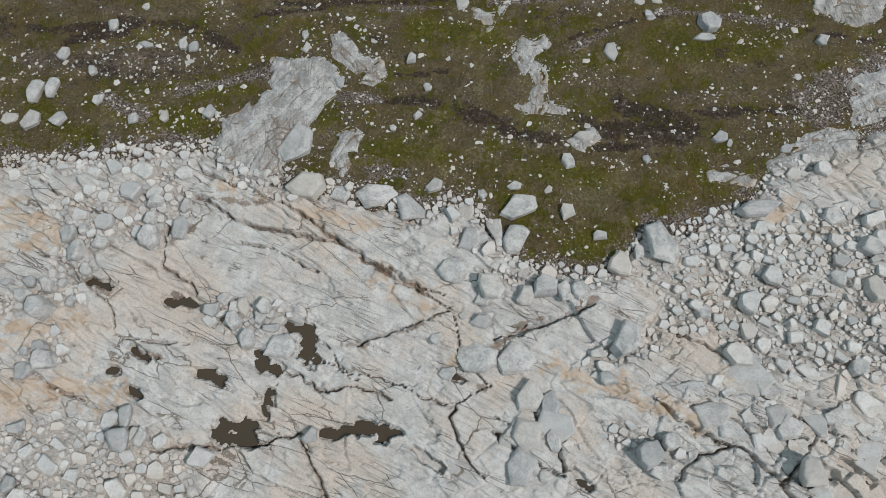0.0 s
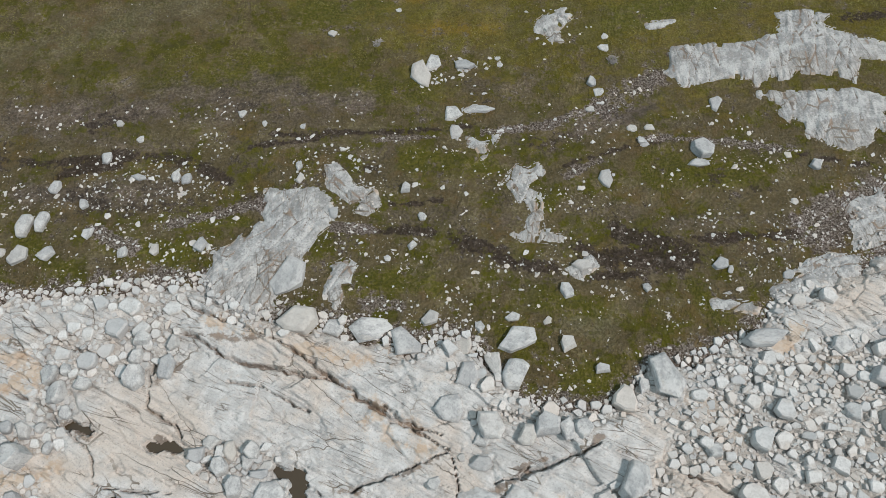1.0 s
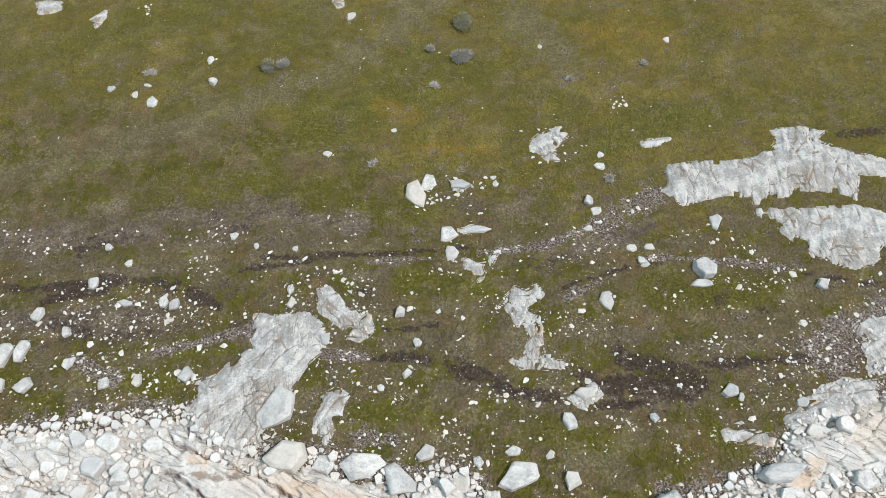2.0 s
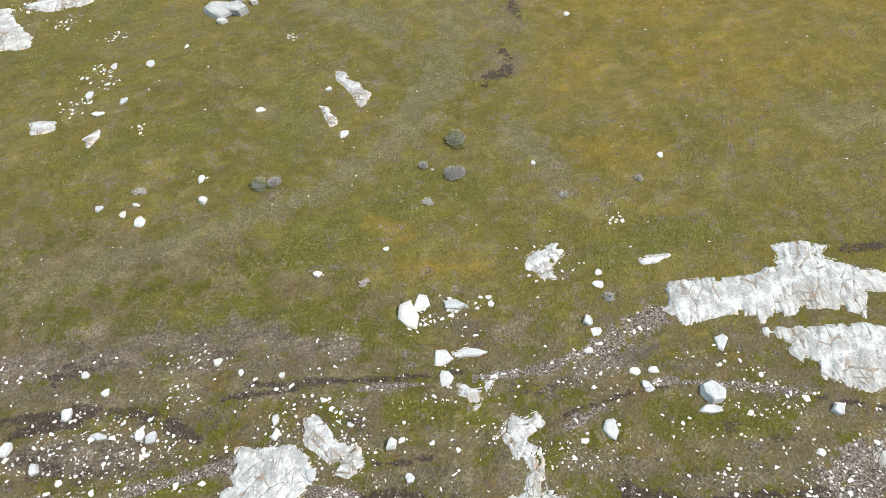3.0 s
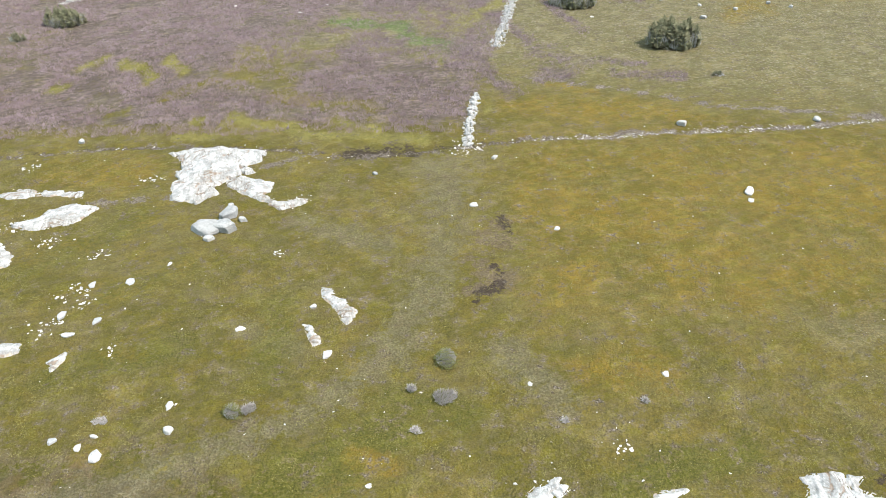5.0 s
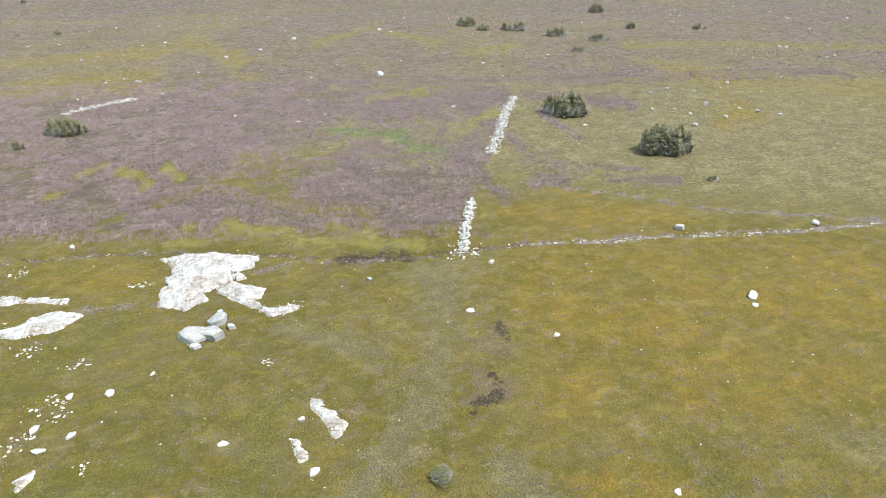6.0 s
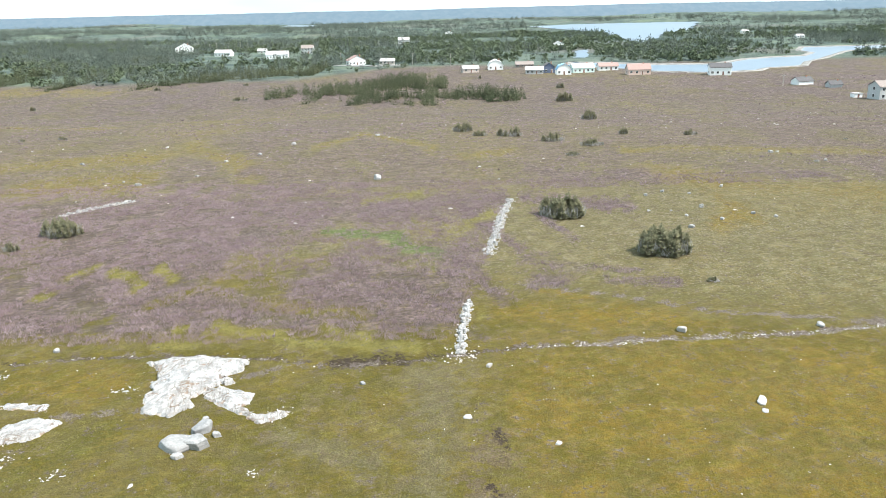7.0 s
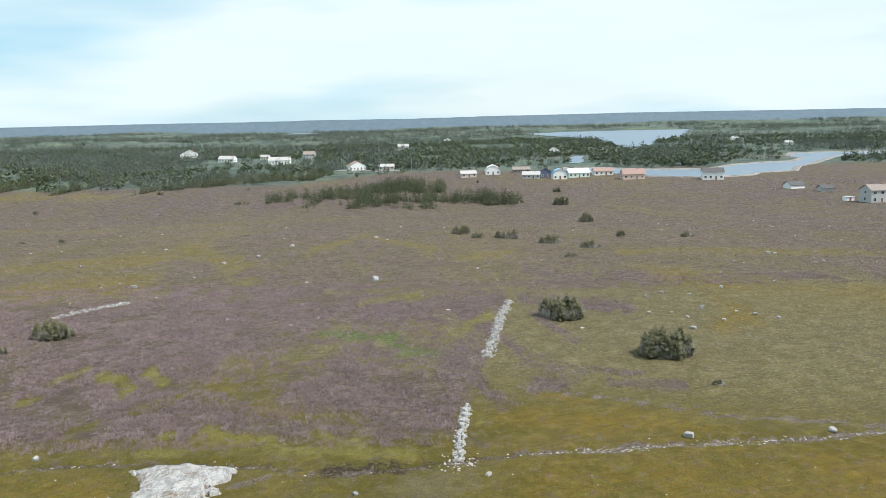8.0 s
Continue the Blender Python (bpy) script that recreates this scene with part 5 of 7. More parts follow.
ROCKS_TRAIL = [(-1.7, 25.5, 1.0, 1.52), (-1.1, 26.2, .76, 1.12), (-.1, 23.2, .85, .82), (1.1, 23.5, 1.43, .5), (.1, 22.2, .6, .84), (8.6, 21.8, .45, .36), (6.7, 24.6, .53, .53),
               (6.4, 25.2, .44, .6), (7.1, 27.3, .56, .46), (7.2, 28.0, .36, .4), (12.0, 24.1, .62, .87), (8.1, 22.6, .51, .43), (8.9, 22.7, .51, .38), (2.0, 26.6, .3, .32),
               (2.1, 26.2, .3, .37), (.4, 26.1, 1.01, .62), (16.1, 20.9, .57, .41), (-9.8, 22.9, .43, .39), (-6.9, 22.3, .28, .32), (-8.7, 22.4, .28, .38),
               (-15.3, 22.2, .38, .39), (-14.2, 21.4, .37, .38), (6.3, 23.6, .47, .39)]
ROCKS_MEADOW = [(-20.5, 40.0, .8, .55), (-21.6, 41.7, .48, .77), (-19.4, 41.2, .47, .68), (-18.8, 45.0, .58, .76), (-17.0, 46.9, .29, .47), (-15.6, 31.3, .57, .91),
                (-18.0, 32.2, .47, .42), (-16.6, 31.8, .35, .49), (-16.1, 32.5, .47, .25), (-13.2, 34.5, .42, .62), (-12.7, 32.8, .47, .5), (-11.0, 40.3, .6, .43),
                (2.3, 53.8, .64, .62), (21.8, 55.0, .71, 1.14), (21.6, 53.8, .47, .64), (7.7, 50.4, .45, .42), (11.5, 36.3, .36, .46), (4.6, 35.7, .24, .36),
                (-6.1, 27.9, .47, .41), (-2.9, 29.5, .33, .29), (-21.0, 44.7, .43, .69), (-5.9, 38.1, .51, .78), (-7.2, 42.3, .41, .45)]
ROCKS_PERCHED = [(-15.8, 50.9, 2.1, 1.6), (-14.5, 51.1, 1.6, 1.5), (-14.6, 52.6, 1.25, 1.4), (-15.24, 49.7, .71, .6), (-13.5, 52.0, .64, .5), (-14.84, 54.1, .4, .45), (20.0, 66.6, .93, .8), (31.5, 67.3, .65, .7),
                 (-29.9, 65.0, .48, .6), (4.1, 60.9, .53, .5), (-5.0, 58.5, .43, .4)]
ROCKS_HEATH = [(30.3, 96.9, 1.1, .9), (34.2, 105.4, .7, .7), (39.2, 101.1, .7, .7), (34.9, 99.6, .67, .7), (31.3, 102.0, .55, .6), (31.5, 114.0, .62, .7),
               (34.8, 112.4, .61, .7), (28.7, 112.0, .61, .7), (27.2, 104.5, .57, .6), (30.0, 104.3, .43, .5), (41.4, 99.6, .6, .6), (40.5, 116.0, .63, .7),
               (-9.5, 126.7, 1.43, 1.4), (-46.1, 124.6, 1.27, 1.2), (-13.8, 177.7, 1.26, 1.2), (-29.4, 163.1, 1.17, 1.1), (-63.9, 144.5, .85, .9), (-33.6, 151.3, 1.09, 1.0),
               (-38.0, 144.3, .84, .8), (-38.9, 130.4, .66, .7), (58.4, 142.4, 1.2, .8), (59.8, 142.9, .9, .7), (62.2, 133.4, 1.1, .7), (64.0, 134.0, .8, .6), (-49.6, 127.3, .56, .6), (9.4, 125.7, .52, .6)]
PLACED = []
ROCK_GREY = rock_material("weathered_grey_granite", (0.39, 0.386, 0.376), (0.24, 0.238, 0.235), (0.33, 0.305, 0.275), 0.3, "each")


def greyed(source):
    me = source.copy()
    me.materials[0] = ROCK_GREY
    return me


GREY_BOULDERS = [greyed(me) for me in BOULDERS]


def place_rocks(rows, label, kinds, tall=0.62, sink=0.14, group="granite boulders"):
    tops = surface_z(np.array([q[0] for q in rows]), np.array([q[1] for q in rows]))
    for (x, y, w, d), z in zip(rows, tops):
        r = random.Random(int(x * 131 + y * 977))
        k = r.randrange(len(kinds))
        ob = new("boulder", kinds[k])
        h = tall * min(w, d) * r.uniform(0.8, 1.25)
        ob.matrix_world = pose(x, y, max(float(z), 0.02 if y < 9 else -9.0) - sink * h, r.uniform(-7, 7), r.uniform(-7, 7), r.choice((0, 180)) + r.uniform(-14, 14)) @ Matrix.Diagonal((w, d, h / 0.6, 1))
        PLACED.append((x, y, max(w, d)))
        tagged(ob, label, "boulder", group)


place_rocks(ROCKS_TURF_WEST, "pale grey angular granite boulder on dark moss", BOULDERS, 0.5, 0.18)
place_rocks(ROCKS_TURF_EAST, "pale granite boulder half sunk in mossy turf", BOULDERS, 0.4, 0.25)
place_rocks(ROCKS_PILE_WEST, "blue-grey granite boulder in a heap on bedrock", BOULDERS, 0.75, 0.1)
place_rocks(ROCKS_POOL, "loose grey granite block beside a brown puddle", BOULDERS, 0.65, 0.1)
place_rocks(ROCKS_BLOCKS, "flat-topped jointed granite block lying on bedrock", SLABS, 0.55, 0.2)
place_rocks(ROCKS_EAST, "pale granite boulder among rubble on bedrock", BOULDERS, 0.55)
place_rocks(ROCKS_RIM, "frost-split granite block along the turf edge", SLABS, 0.5, 0.2)
place_rocks(ROCKS_TRAIL, "whitish granite boulder beside a worn trail", SLABS + BOULDERS[:6], 0.42, 0.25)
place_rocks(ROCKS_MEADOW, "small whitish granite boulder in mossy grass", SLABS + BOULDERS[:6], 0.4, 0.2)
place_rocks(ROCKS_PERCHED, "rounded grey granite boulder resting on turf", GREY_BOULDERS, 0.46, 0.12)
place_rocks([(x, y, 0.85 * w, 0.85 * d) for x, y, w, d in ROCKS_HEATH], "pale granite boulder standing in low heath", GREY_BOULDERS, 0.6, 0.25)


# ---------------------------------------------------------------- scattered stones
def stone_shapes(count, seed):
    out = []
    for k in range(count):
        r = random.Random(seed + k)
        bm = bmesh.new()
        for _ in range(9):
            v = Vector((r.gauss(0, 1), r.gauss(0, 1), r.gauss(0, 1))).normalized() * 0.5
            bm.verts.new((v.x, v.y, v.z * 0.65 + 0.18))
        hull = bmesh.ops.convex_hull(bm, input=bm.verts)
        bmesh.ops.delete(bm, geom=[g for g in hull["geom_interior"] if isinstance(g, bmesh.types.BMVert)], context="VERTS")
        bmesh.ops.triangulate(bm, faces=bm.faces)
        bm.verts.index_update()
        out.append((np.array([v.co[:] for v in bm.verts]), np.array([[v.index for v in f.verts] for f in bm.faces])))
        bm.free()
    return out


STONES = stone_shapes(12, 500)


def scatter(name, shapes, x, y, z, sx, sy, sz, mat, label, category, turn=None, lean=0.0):
    """Many small pieces in one mesh."""
    pick = rng.integers(0, len(shapes), len(x))
    turn = rng.uniform(0, 2 * math.pi, len(x)) if turn is None else turn
    VV, FF, at = [], [], 0
    for k, (v, f) in enumerate(shapes):
        m = np.nonzero(pick == k)[0]
        if not len(m):
            continue
        c, s = np.cos(turn[m])[:, None], np.sin(turn[m])[:, None]
        px, py, pz = v[None, :, 0] * sx[m][:, None], v[None, :, 1] * sy[m][:, None], v[None, :, 2] * sz[m][:, None]
        px = px + lean * pz * rng.uniform(-1, 1, (len(m), 1))
        VV.append(np.stack([px * c - py * s + x[m][:, None], px * s + py * c + y[m][:, None], pz + z[m][:, None]], -1).reshape(-1, 3))
        FF.append((f[None] + (np.arange(len(m)) * len(v))[:, None, None] + at).reshape(-1, f.shape[1]))
        at += len(m) * len(v)
    ob = new(name, mesh(name, np.concatenate(VV), np.concatenate(FF), mat))
    return tagged(ob, label, category, kind="stuff")


def sprinkle(count, x0, x1, y0, y1, density):
    x, y = rng.uniform(x0, x1, count), rng.uniform(y0, y1, count)
    keep = rng.uniform(0, 1, count) < density(x, y)
    return x[keep], y[keep]


def stones(name, x, y, small, large, label, power=2.2, mat=None):
    size = small + (large - small) * rng.uniform(0, 1, len(x)) ** power
    z = surface_z(x, y) - 0.1 * size
    scatter(name, STONES, x, y, z, size, size * rng.uniform(0.6, 1.0, len(x)), size * rng.uniform(0.45, 0.85, len(x)), mat or ROCK_BITS, label, "stones")


def rubble_density(x, y):
    return np.clip(0.05 + 1.1 * rubble_cover(x, y), 0, 1) * step(0.25, 0.5, vnoise(x * 0.9, y * 0.9, 91) + 0.2)


def dart_stones(classes, density, seed, x0=-20.0, x1=20.0, y0=-1.5, y1=15.0):
    """Centres and radii of stones that lie side by side, the largest first; a few of each size are tried."""
    g = np.random.default_rng(seed)
    cell, grid, out = classes[0][1], collections.defaultdict(list), []
    for low, high, tries in classes:
        x, y = g.uniform(x0, x1, tries), g.uniform(y0, y1, tries)
        keep = g.uniform(0, 1, tries) < density(x, y, high)
        x, y = x[keep], y[keep]
        r = np.sort(g.uniform(low, high, len(x)))[::-1]
        for px, py, pr in zip(x.tolist(), y.tolist(), r.tolist()):
            ci, cj = int(px // cell), int(py // cell)
            if all((px - qx) ** 2 + (py - qy) ** 2 > (0.86 * (pr + qr)) ** 2 for a in (-2, -1, 0, 1, 2) for b in (-2, -1, 0, 1, 2) for qx, qy, qr in grid[ci + a, cj + b]):
                grid[ci, cj].append((px, py, pr))
                out.append((px, py, pr))
    return out, grid, cell


def stone_outline(px, py, pr, grid, cell, r, gap):
    """The ground that one stone takes up, cut off halfway towards its neighbours."""
    sides = r.choice((4, 4, 5, 5, 6))
    t0, poly = r.uniform(0, 6.28), []
    squat, way = r.uniform(0.62, 1.0), r.uniform(0, math.pi)
    for a in range(sides):
        t = t0 + 2 * math.pi * (a + r.uniform(-0.34, 0.34)) / sides
        q = pr * r.uniform(1.1, 1.55)
        u, v = q * math.cos(t), q * math.sin(t) * squat
        poly.append((u * math.cos(way) - v * math.sin(way), u * math.sin(way) + v * math.cos(way)))
    ci, cj = int(px // cell), int(py // cell)
    for a in (-2, -1, 0, 1, 2):
        for b in (-2, -1, 0, 1, 2):
            for qx, qy, qr in grid[ci + a, cj + b]:
                dx, dy = qx - px, qy - py
                d = math.hypot(dx, dy)
                if d < 1e-6 or d > 1.5 * (pr + qr):
                    continue
                nx, ny = dx / d, dy / d
                far = d * pr / (pr + qr) - gap
                cut = []
                for (ax, ay), (bx, by) in zip(poly, poly[1:] + poly[:1]):
                    da, db = ax * nx + ay * ny - far, bx * nx + by * ny - far
                    if da <= 0:
                        cut.append((ax, ay))
                    if (da < 0) != (db < 0):
                        k = da / (da - db)
                        cut.append((ax + (bx - ax) * k, ay + (by - ay) * k))
                if len(cut) >= 3:
                    poly = cut
    return poly


def stone_rings(poly, r, pr, tall):
    """A block on that outline: upright sides, a chamfered and tilted top."""
    h = tall * pr * r.uniform(0.6, 1.3)
    tx, ty = r.gauss(0, 0.16), r.gauss(0, 0.16)
    V, n = [], len(poly)
    for lift, wide in ((-0.35, 1.0), (0.72, 0.97), (1.0, r.uniform(0.78, 0.92))):
        for x, y in poly:
            V.append((x * wide, y * wide, h * lift + (tx * x + ty * y) * (lift > 0)))
    F = []
    for ring in (0, n):
        for a in range(n):
            b = (a + 1) % n
            F += [(ring + a, ring + b, ring + n + b), (ring + a, ring + n + b, ring + n + a)]
    F += [(2 * n, 2 * n + a, 2 * n + a + 1) for a in range(1, n - 1)]
    return np.array(V), np.array(F)


def lay_stones(found, single, gap, tall, label, name, lump):
    """The largest stones as things of their own, the rest as one spread."""
    spread, grid, cell = found
    tops = surface_z(np.array([q[0] for q in spread]), np.array([q[1] for q in spread]))
    r = random.Random(len(spread))
    VV, FF, at = [], [], 0
    for k, ((px, py, pr), z) in enumerate(zip(spread, tops.tolist())):
        V, F = stone_rings(stone_outline(px, py, pr, grid, cell, r, gap), r, pr, tall)
        if k < single:
            ob = new("stone_block", mesh("stone_block", V, F, ROCK_BLOCK))
            ob.location = (px, py, z)
            tagged(ob, label, "rock", "broken granite blocks")
        else:
            VV.append(V + np.array([px, py, z]))
            FF.append(F + at)
            at += len(V)
    if VV:
        tagged(new(name, mesh(name, np.concatenate(VV), np.concatenate(FF), ROCK_BITS)), lump, "stones", kind="stuff")


def free_of_rocks(x, y):
    ok = np.ones(x.shape, bool)
    for px, py, w in PLACED:
        ok &= np.hypot(x - px, y - py) > 0.42 * w
    for px0, py0, px1, py1, pr in PUDDLES:
        ok &= seg(x, y, px0, py0, px1, py1) > pr + 0.15
    return ok


def shelf_side(x, y):
    return (np.interp(x, SHELF_X, SHELF_Y) - y) > -0.35


def block_ground(x, y, size):
    return (field(x, y, BLOCKS) > 0.4) * free_of_rocks(x, y)


def rubble_ground(x, y, size):
    rim = np.abs(np.interp(x, SHELF_X, SHELF_Y) - y) < 0.6
    heap = step(0.28, 0.5, field(x, y, RUBBLE) + 0.4 * fbm(x * 0.9, y * 0.9, 3, 172))
    return np.where(rim, 0.6 * (size < 0.3) + 0.12, heap) * (rubble_cover(x, y) > 0.1) * free_of_rocks(x, y) * shelf_side(x, y) * (field(x, y, BLOCKS) < 0.4)


lay_stones(dart_stones([(0.4, 0.75, 700), (0.2, 0.4, 900), (0.1, 0.2, 1500)], block_ground, 11), 60, 0.012, 0.2, "flat-topped jointed granite block bedded in the shelf", "block_rest", "jointed pale granite blocks on the shelf")
lay_stones(dart_stones([(0.32, 0.5, 150), (0.2, 0.32, 900), (0.12, 0.2, 6000), (0.055, 0.12, 34000)], rubble_ground, 12),
           240, 0.008, 0.6, "angular broken granite block packed in rubble", "rubble", "pale angular granite rubble packed on bedrock")
x, y = sprinkle(7000, -23, 23, -2, 18, rubble_density)
stones("loose_rubble", x, y, 0.05, 0.2, "loose pale granite stones strewn over bedrock", 2.6)
x, y = sprinkle(26000, -23, 23, -2, 18, rubble_density)
stones("gravel", x, y, 0.03, 0.1, "fine pale granite gravel between larger stones", 1.5)


def speckle_density(x, y):
    e = y - np.interp(x, SHELF_X, SHELF_Y)
    d = (e > 0) * (1 - step(20.5, 26.0, y + 1.5 * fbm(x * 0.3, y * 0.3, 2, 93) + step(-6, 2, x))) * (0.10 + 0.55 * step(0.5, 0.72, vnoise(x * 0.45, y * 0.9, 95)))
    d = np.maximum(d, 0.6 * field(x, y, TRAILS) + 0.35 * field(x, y, PEAT) * (y < 24))
    d = np.maximum(d, 0.95 * field(x, y, [(14.5, 17.4, 19.0, 19.0, 1.0), (13.0, 16.6, 18.0, 17.4, 0.7), (-18, 18.0, -12, 18.6, 0.8), (-14, 15.0, -11, 14.6, 0.6)]))
    return np.maximum(d, (e > -0.3) * 0.85 * (1 - step(0.2, 1.1, e)))


x, y = sprinkle(37000, -24, 24, 9, 27, speckle_density)
stones("stray_stones", x, y, 0.035, 0.2, "scattered whitish stones on moss and peat", 3.6)
x, y = sprinkle(1700, -22, 22, 10, 26, speckle_density)
stones("cobbles", x, y, 0.14, 0.42, "whitish angular cobbles lying on moss", 2.0)
x, y = sprinkle(1700, -32, 34, 26, 62, lambda x, y: 0.3 + 0.7 * field(x, y, [(-22, 43.5, -20.5, 44.5, 0.7), (-22.3, 41.0, -22, 40.5, 0.5), (-20, 48.5, -19, 48.5, 0.4), (8, 31.5, 9, 32, 0.5), (-21, 58, -20, 58, .5), (-21.5, 42, -21, 43, 0.5), (-17.5, 32, -15.5, 32.5, 0.5), (-13, 33, -12.5, 34.5, 0.4), (-11.5, 40.5, -10.5, 40.2, 0.3), (3, 27, 6, 30.5, 0.6), (-0.5, 26, 2.5, 27.5, 0.7)]))
stones("meadow_stones", x, y, 0.04, 0.2, "few small whitish stones in mossy grass", 3.0)
heaps = [(-21.8, 43.8, 1.0), (-20.6, 42.8, 0.5), (-22.1, 40.2, 0.7), (-21.9, 48.1, 0.7), (-21.5, 41.5, 0.5), (-17.6, 38.7, 0.5), (-21.8, 58.2, 0.9), (-32.1, 60.5, 0.9), (-29.2, 51.6, 1.0),
         (-26.1, 49.7, 1.0), (-15.7, 50.5, 0.5), (-10.2, 54.6, 0.9), (-10.3, 48.0, 0.5), (4.8, 28.6, 1.3), (0.7, 25.8, 1.2), (8.3, 31.4, 0.5), (-1.4, 25.4, 0.9)]
x, y = (np.concatenate([rng.normal(q[k], q[2] * 0.55, int(34 * q[2])) for q in heaps]) for k in (0, 1))
stones("frost_rubble", x, y, 0.07, 0.34, "whitish frost-split stones heaped in mossy grass", 2.2)
PX = []
for (x0, y0), (x1, y1) in zip(PATH_MAIN[:-1], PATH_MAIN[1:]):
    k = int((17 if x0 > 6 and x1 < 40 else 2) * math.hypot(x1 - x0, y1 - y0))
    q = rng.uniform(0, 1, k)
    PX.append(np.stack([x0 + (x1 - x0) * q, y0 + (y1 - y0) * q + rng.normal(0, 0.3, k)], 1))
PX = np.concatenate(PX)
stones("path_stones", PX[:, 0], PX[:, 1], 0.05, 0.26, "pale loose stones along a worn footpath", 1.6)
x, y = sprinkle(900, -110, 130, 95, 240, lambda x, y: 0.25 + 0.75 * field(x, y, [(-50, 122, -30, 140, 5), (28, 100, 40, 112, 4), (50, 140, 75, 128, 4), (40, 200, 110, 190, 7)]))
stones("heath_stones", x, y, 0.2, 0.85, "scattered pale stones far out on the heath", 3.0)


def soil(x, y):
    return float(ground_z(np.array([float(x)]), np.array([float(y)]))[0])


# ---------------------------------------------------------------- ruined stone walls
WALL_STONES = [rock_mesh(700 + k, 0.6, 0.0) for k in range(8)]


def stone_wall(line, width, count, label):
    wall = base("stone_wall", line[0][0], line[0][1], 0, 0, label, "stone wall", "ruined stone walls")
    spans = [math.hypot(b[0] - a[0], b[1] - a[1]) for a, b in zip(line[:-1], line[1:])]

    def spot():
        d, k = random.random() * sum(spans), 0
        while k < len(spans) - 1 and d > spans[k]:
            d, k = d - spans[k], k + 1
        q, side = d / spans[k], max(-1.0, min(1.0, random.gauss(0, 0.42)))
        (x0, y0), (x1, y1) = line[k], line[k + 1]
        return x0 + (x1 - x0) * q + 0.5 * width * side, y0 + (y1 - y0) * q, side

    for _ in range(count):
        x, y, side = spot()
        s = random.uniform(0.17, 0.36)
        ob = new("stone", random.choice(WALL_STONES))
        ob.parent = wall
        ob.matrix_parent_inverse = wall.matrix_world.inverted()
        z = soil(x, y) + 0.28 * (1 - abs(side)) * random.random() - 0.05
        ob.matrix_basis = pose(x, y, z, random.uniform(-20, 20), random.uniform(-20, 20), random.uniform(0, 360)) @ Matrix.Diagonal((s, s * random.uniform(0.6, 1), s * 0.95, 1))
    rest = [spot() for _ in range(int(30 * sum(spans)))]
    x, y = np.array([q[0] for q in rest]), np.array([q[1] for q in rest])
    size = rng.uniform(0.08, 0.26, len(x))
    fill = scatter("rubble_fill", STONES, x, y, ground_z(x, y) - 0.02, size, size, size * 0.8, ROCK_BITS, "small pale stones filling the wall", "")
    fill.parent = wall
    fill.matrix_parent_inverse = wall.matrix_world.inverted()


stone_wall([(2.0, 63.4), (2.3, 67.8), (3.0, 73.9)], 1.0, 190, "tumbled pale fieldstone wall crossing purple heath")
stone_wall([(5.6, 86.9), (7.0, 95.7), (8.3, 103.2), (10.0, 111.3)], 1.5, 290, "long tumbled pale fieldstone wall in heath")
stone_wall([(-49.7, 106.6), (-46.0, 110.4), (-42.7, 113.8)], 1.6, 130, "low collapsed pale fieldstone wall in heath")
x, y = rng.normal(2.0, 0.7, 90), rng.normal(63.0, 0.8, 90)
stones("wall_rubble", x, y, 0.1, 0.35, "spilled pale stones at the wall's end", 1.5)


# ---------------------------------------------------------------- spruce, shrubs and woods
def conifer(seed, height, radius, whorls, arms):
    """Needle sprays of one wind-bent conifer: ragged drooping triangles round a stem."""
    r = random.Random(seed)
    V, F = [], []
    for k in range(whorls):
        q = (k + 0.4) / whorls
        z = height * (0.06 + 0.94 * q)
        reach = radius * (1 - q) ** 0.55 * r.uniform(0.6, 1.15) + 0.05 * radius
        for a in range(arms):
            t = 2 * math.pi * (a + r.random()) / arms
            c, s = math.cos(t), math.sin(t)
            l = reach * r.uniform(0.6, 1.15)
            w = l * r.uniform(0.14, 0.3)
            i = len(V)
            V += [(0.05 * c, 0.05 * s, z + 0.12 * height / whorls), (0.6 * l * c - w * s, 0.6 * l * s + w * c, z - 0.1 * l), (l * c, l * s, z + r.uniform(-0.1, 0.5) * l),
                  (0.6 * l * c + w * s, 0.6 * l * s - w * c, z - 0.12 * l)]
            F += [(i, i + 1, i + 2), (i, i + 2, i + 3)]
    i = len(V)
    for a in range(4):
        V.append((0.1 * radius * math.cos(a * 1.57), 0.1 * radius * math.sin(a * 1.57), height * 0.86))
    V.append((0, 0, height * 1.06))
    F += [(i + a, i + (a + 1) % 4, i + 4) for a in range(4)]
    return np.array(V), np.array(F)


def leafy(seed, clumps, leaf):
    """A broadleaf crown: small tilted leaf clumps in an uneven dome one metre across."""
    r = random.Random(seed)
    V, F = [], []
    lobes = [(r.uniform(-0.25, 0.25), r.uniform(-0.25, 0.25), r.uniform(0.3, 0.62), r.uniform(0.2, 0.34)) for _ in range(6)]
    for _ in range(clumps):
        lx, ly, lz, lr = r.choice(lobes)
        d = Vector((r.gauss(0, 1), r.gauss(0, 1), r.gauss(0, 1))).normalized() * lr * r.uniform(0.7, 1.1)
        p = Vector((lx, ly, lz)) + d
        a = Vector((r.gauss(0, 1), r.gauss(0, 1), r.gauss(0, 0.6))).normalized() * leaf
        b = a.cross(Vector((r.gauss(0, 1), r.gauss(0, 1), r.gauss(0, 1)))).normalized() * leaf
        i = len(V)
        V += [tuple(p - a), tuple(p + b), tuple(p + a), tuple(p - b)]
        F += [(i, i + 1, i + 2), (i, i + 2, i + 3)]
    return np.array(V), np.array(F)


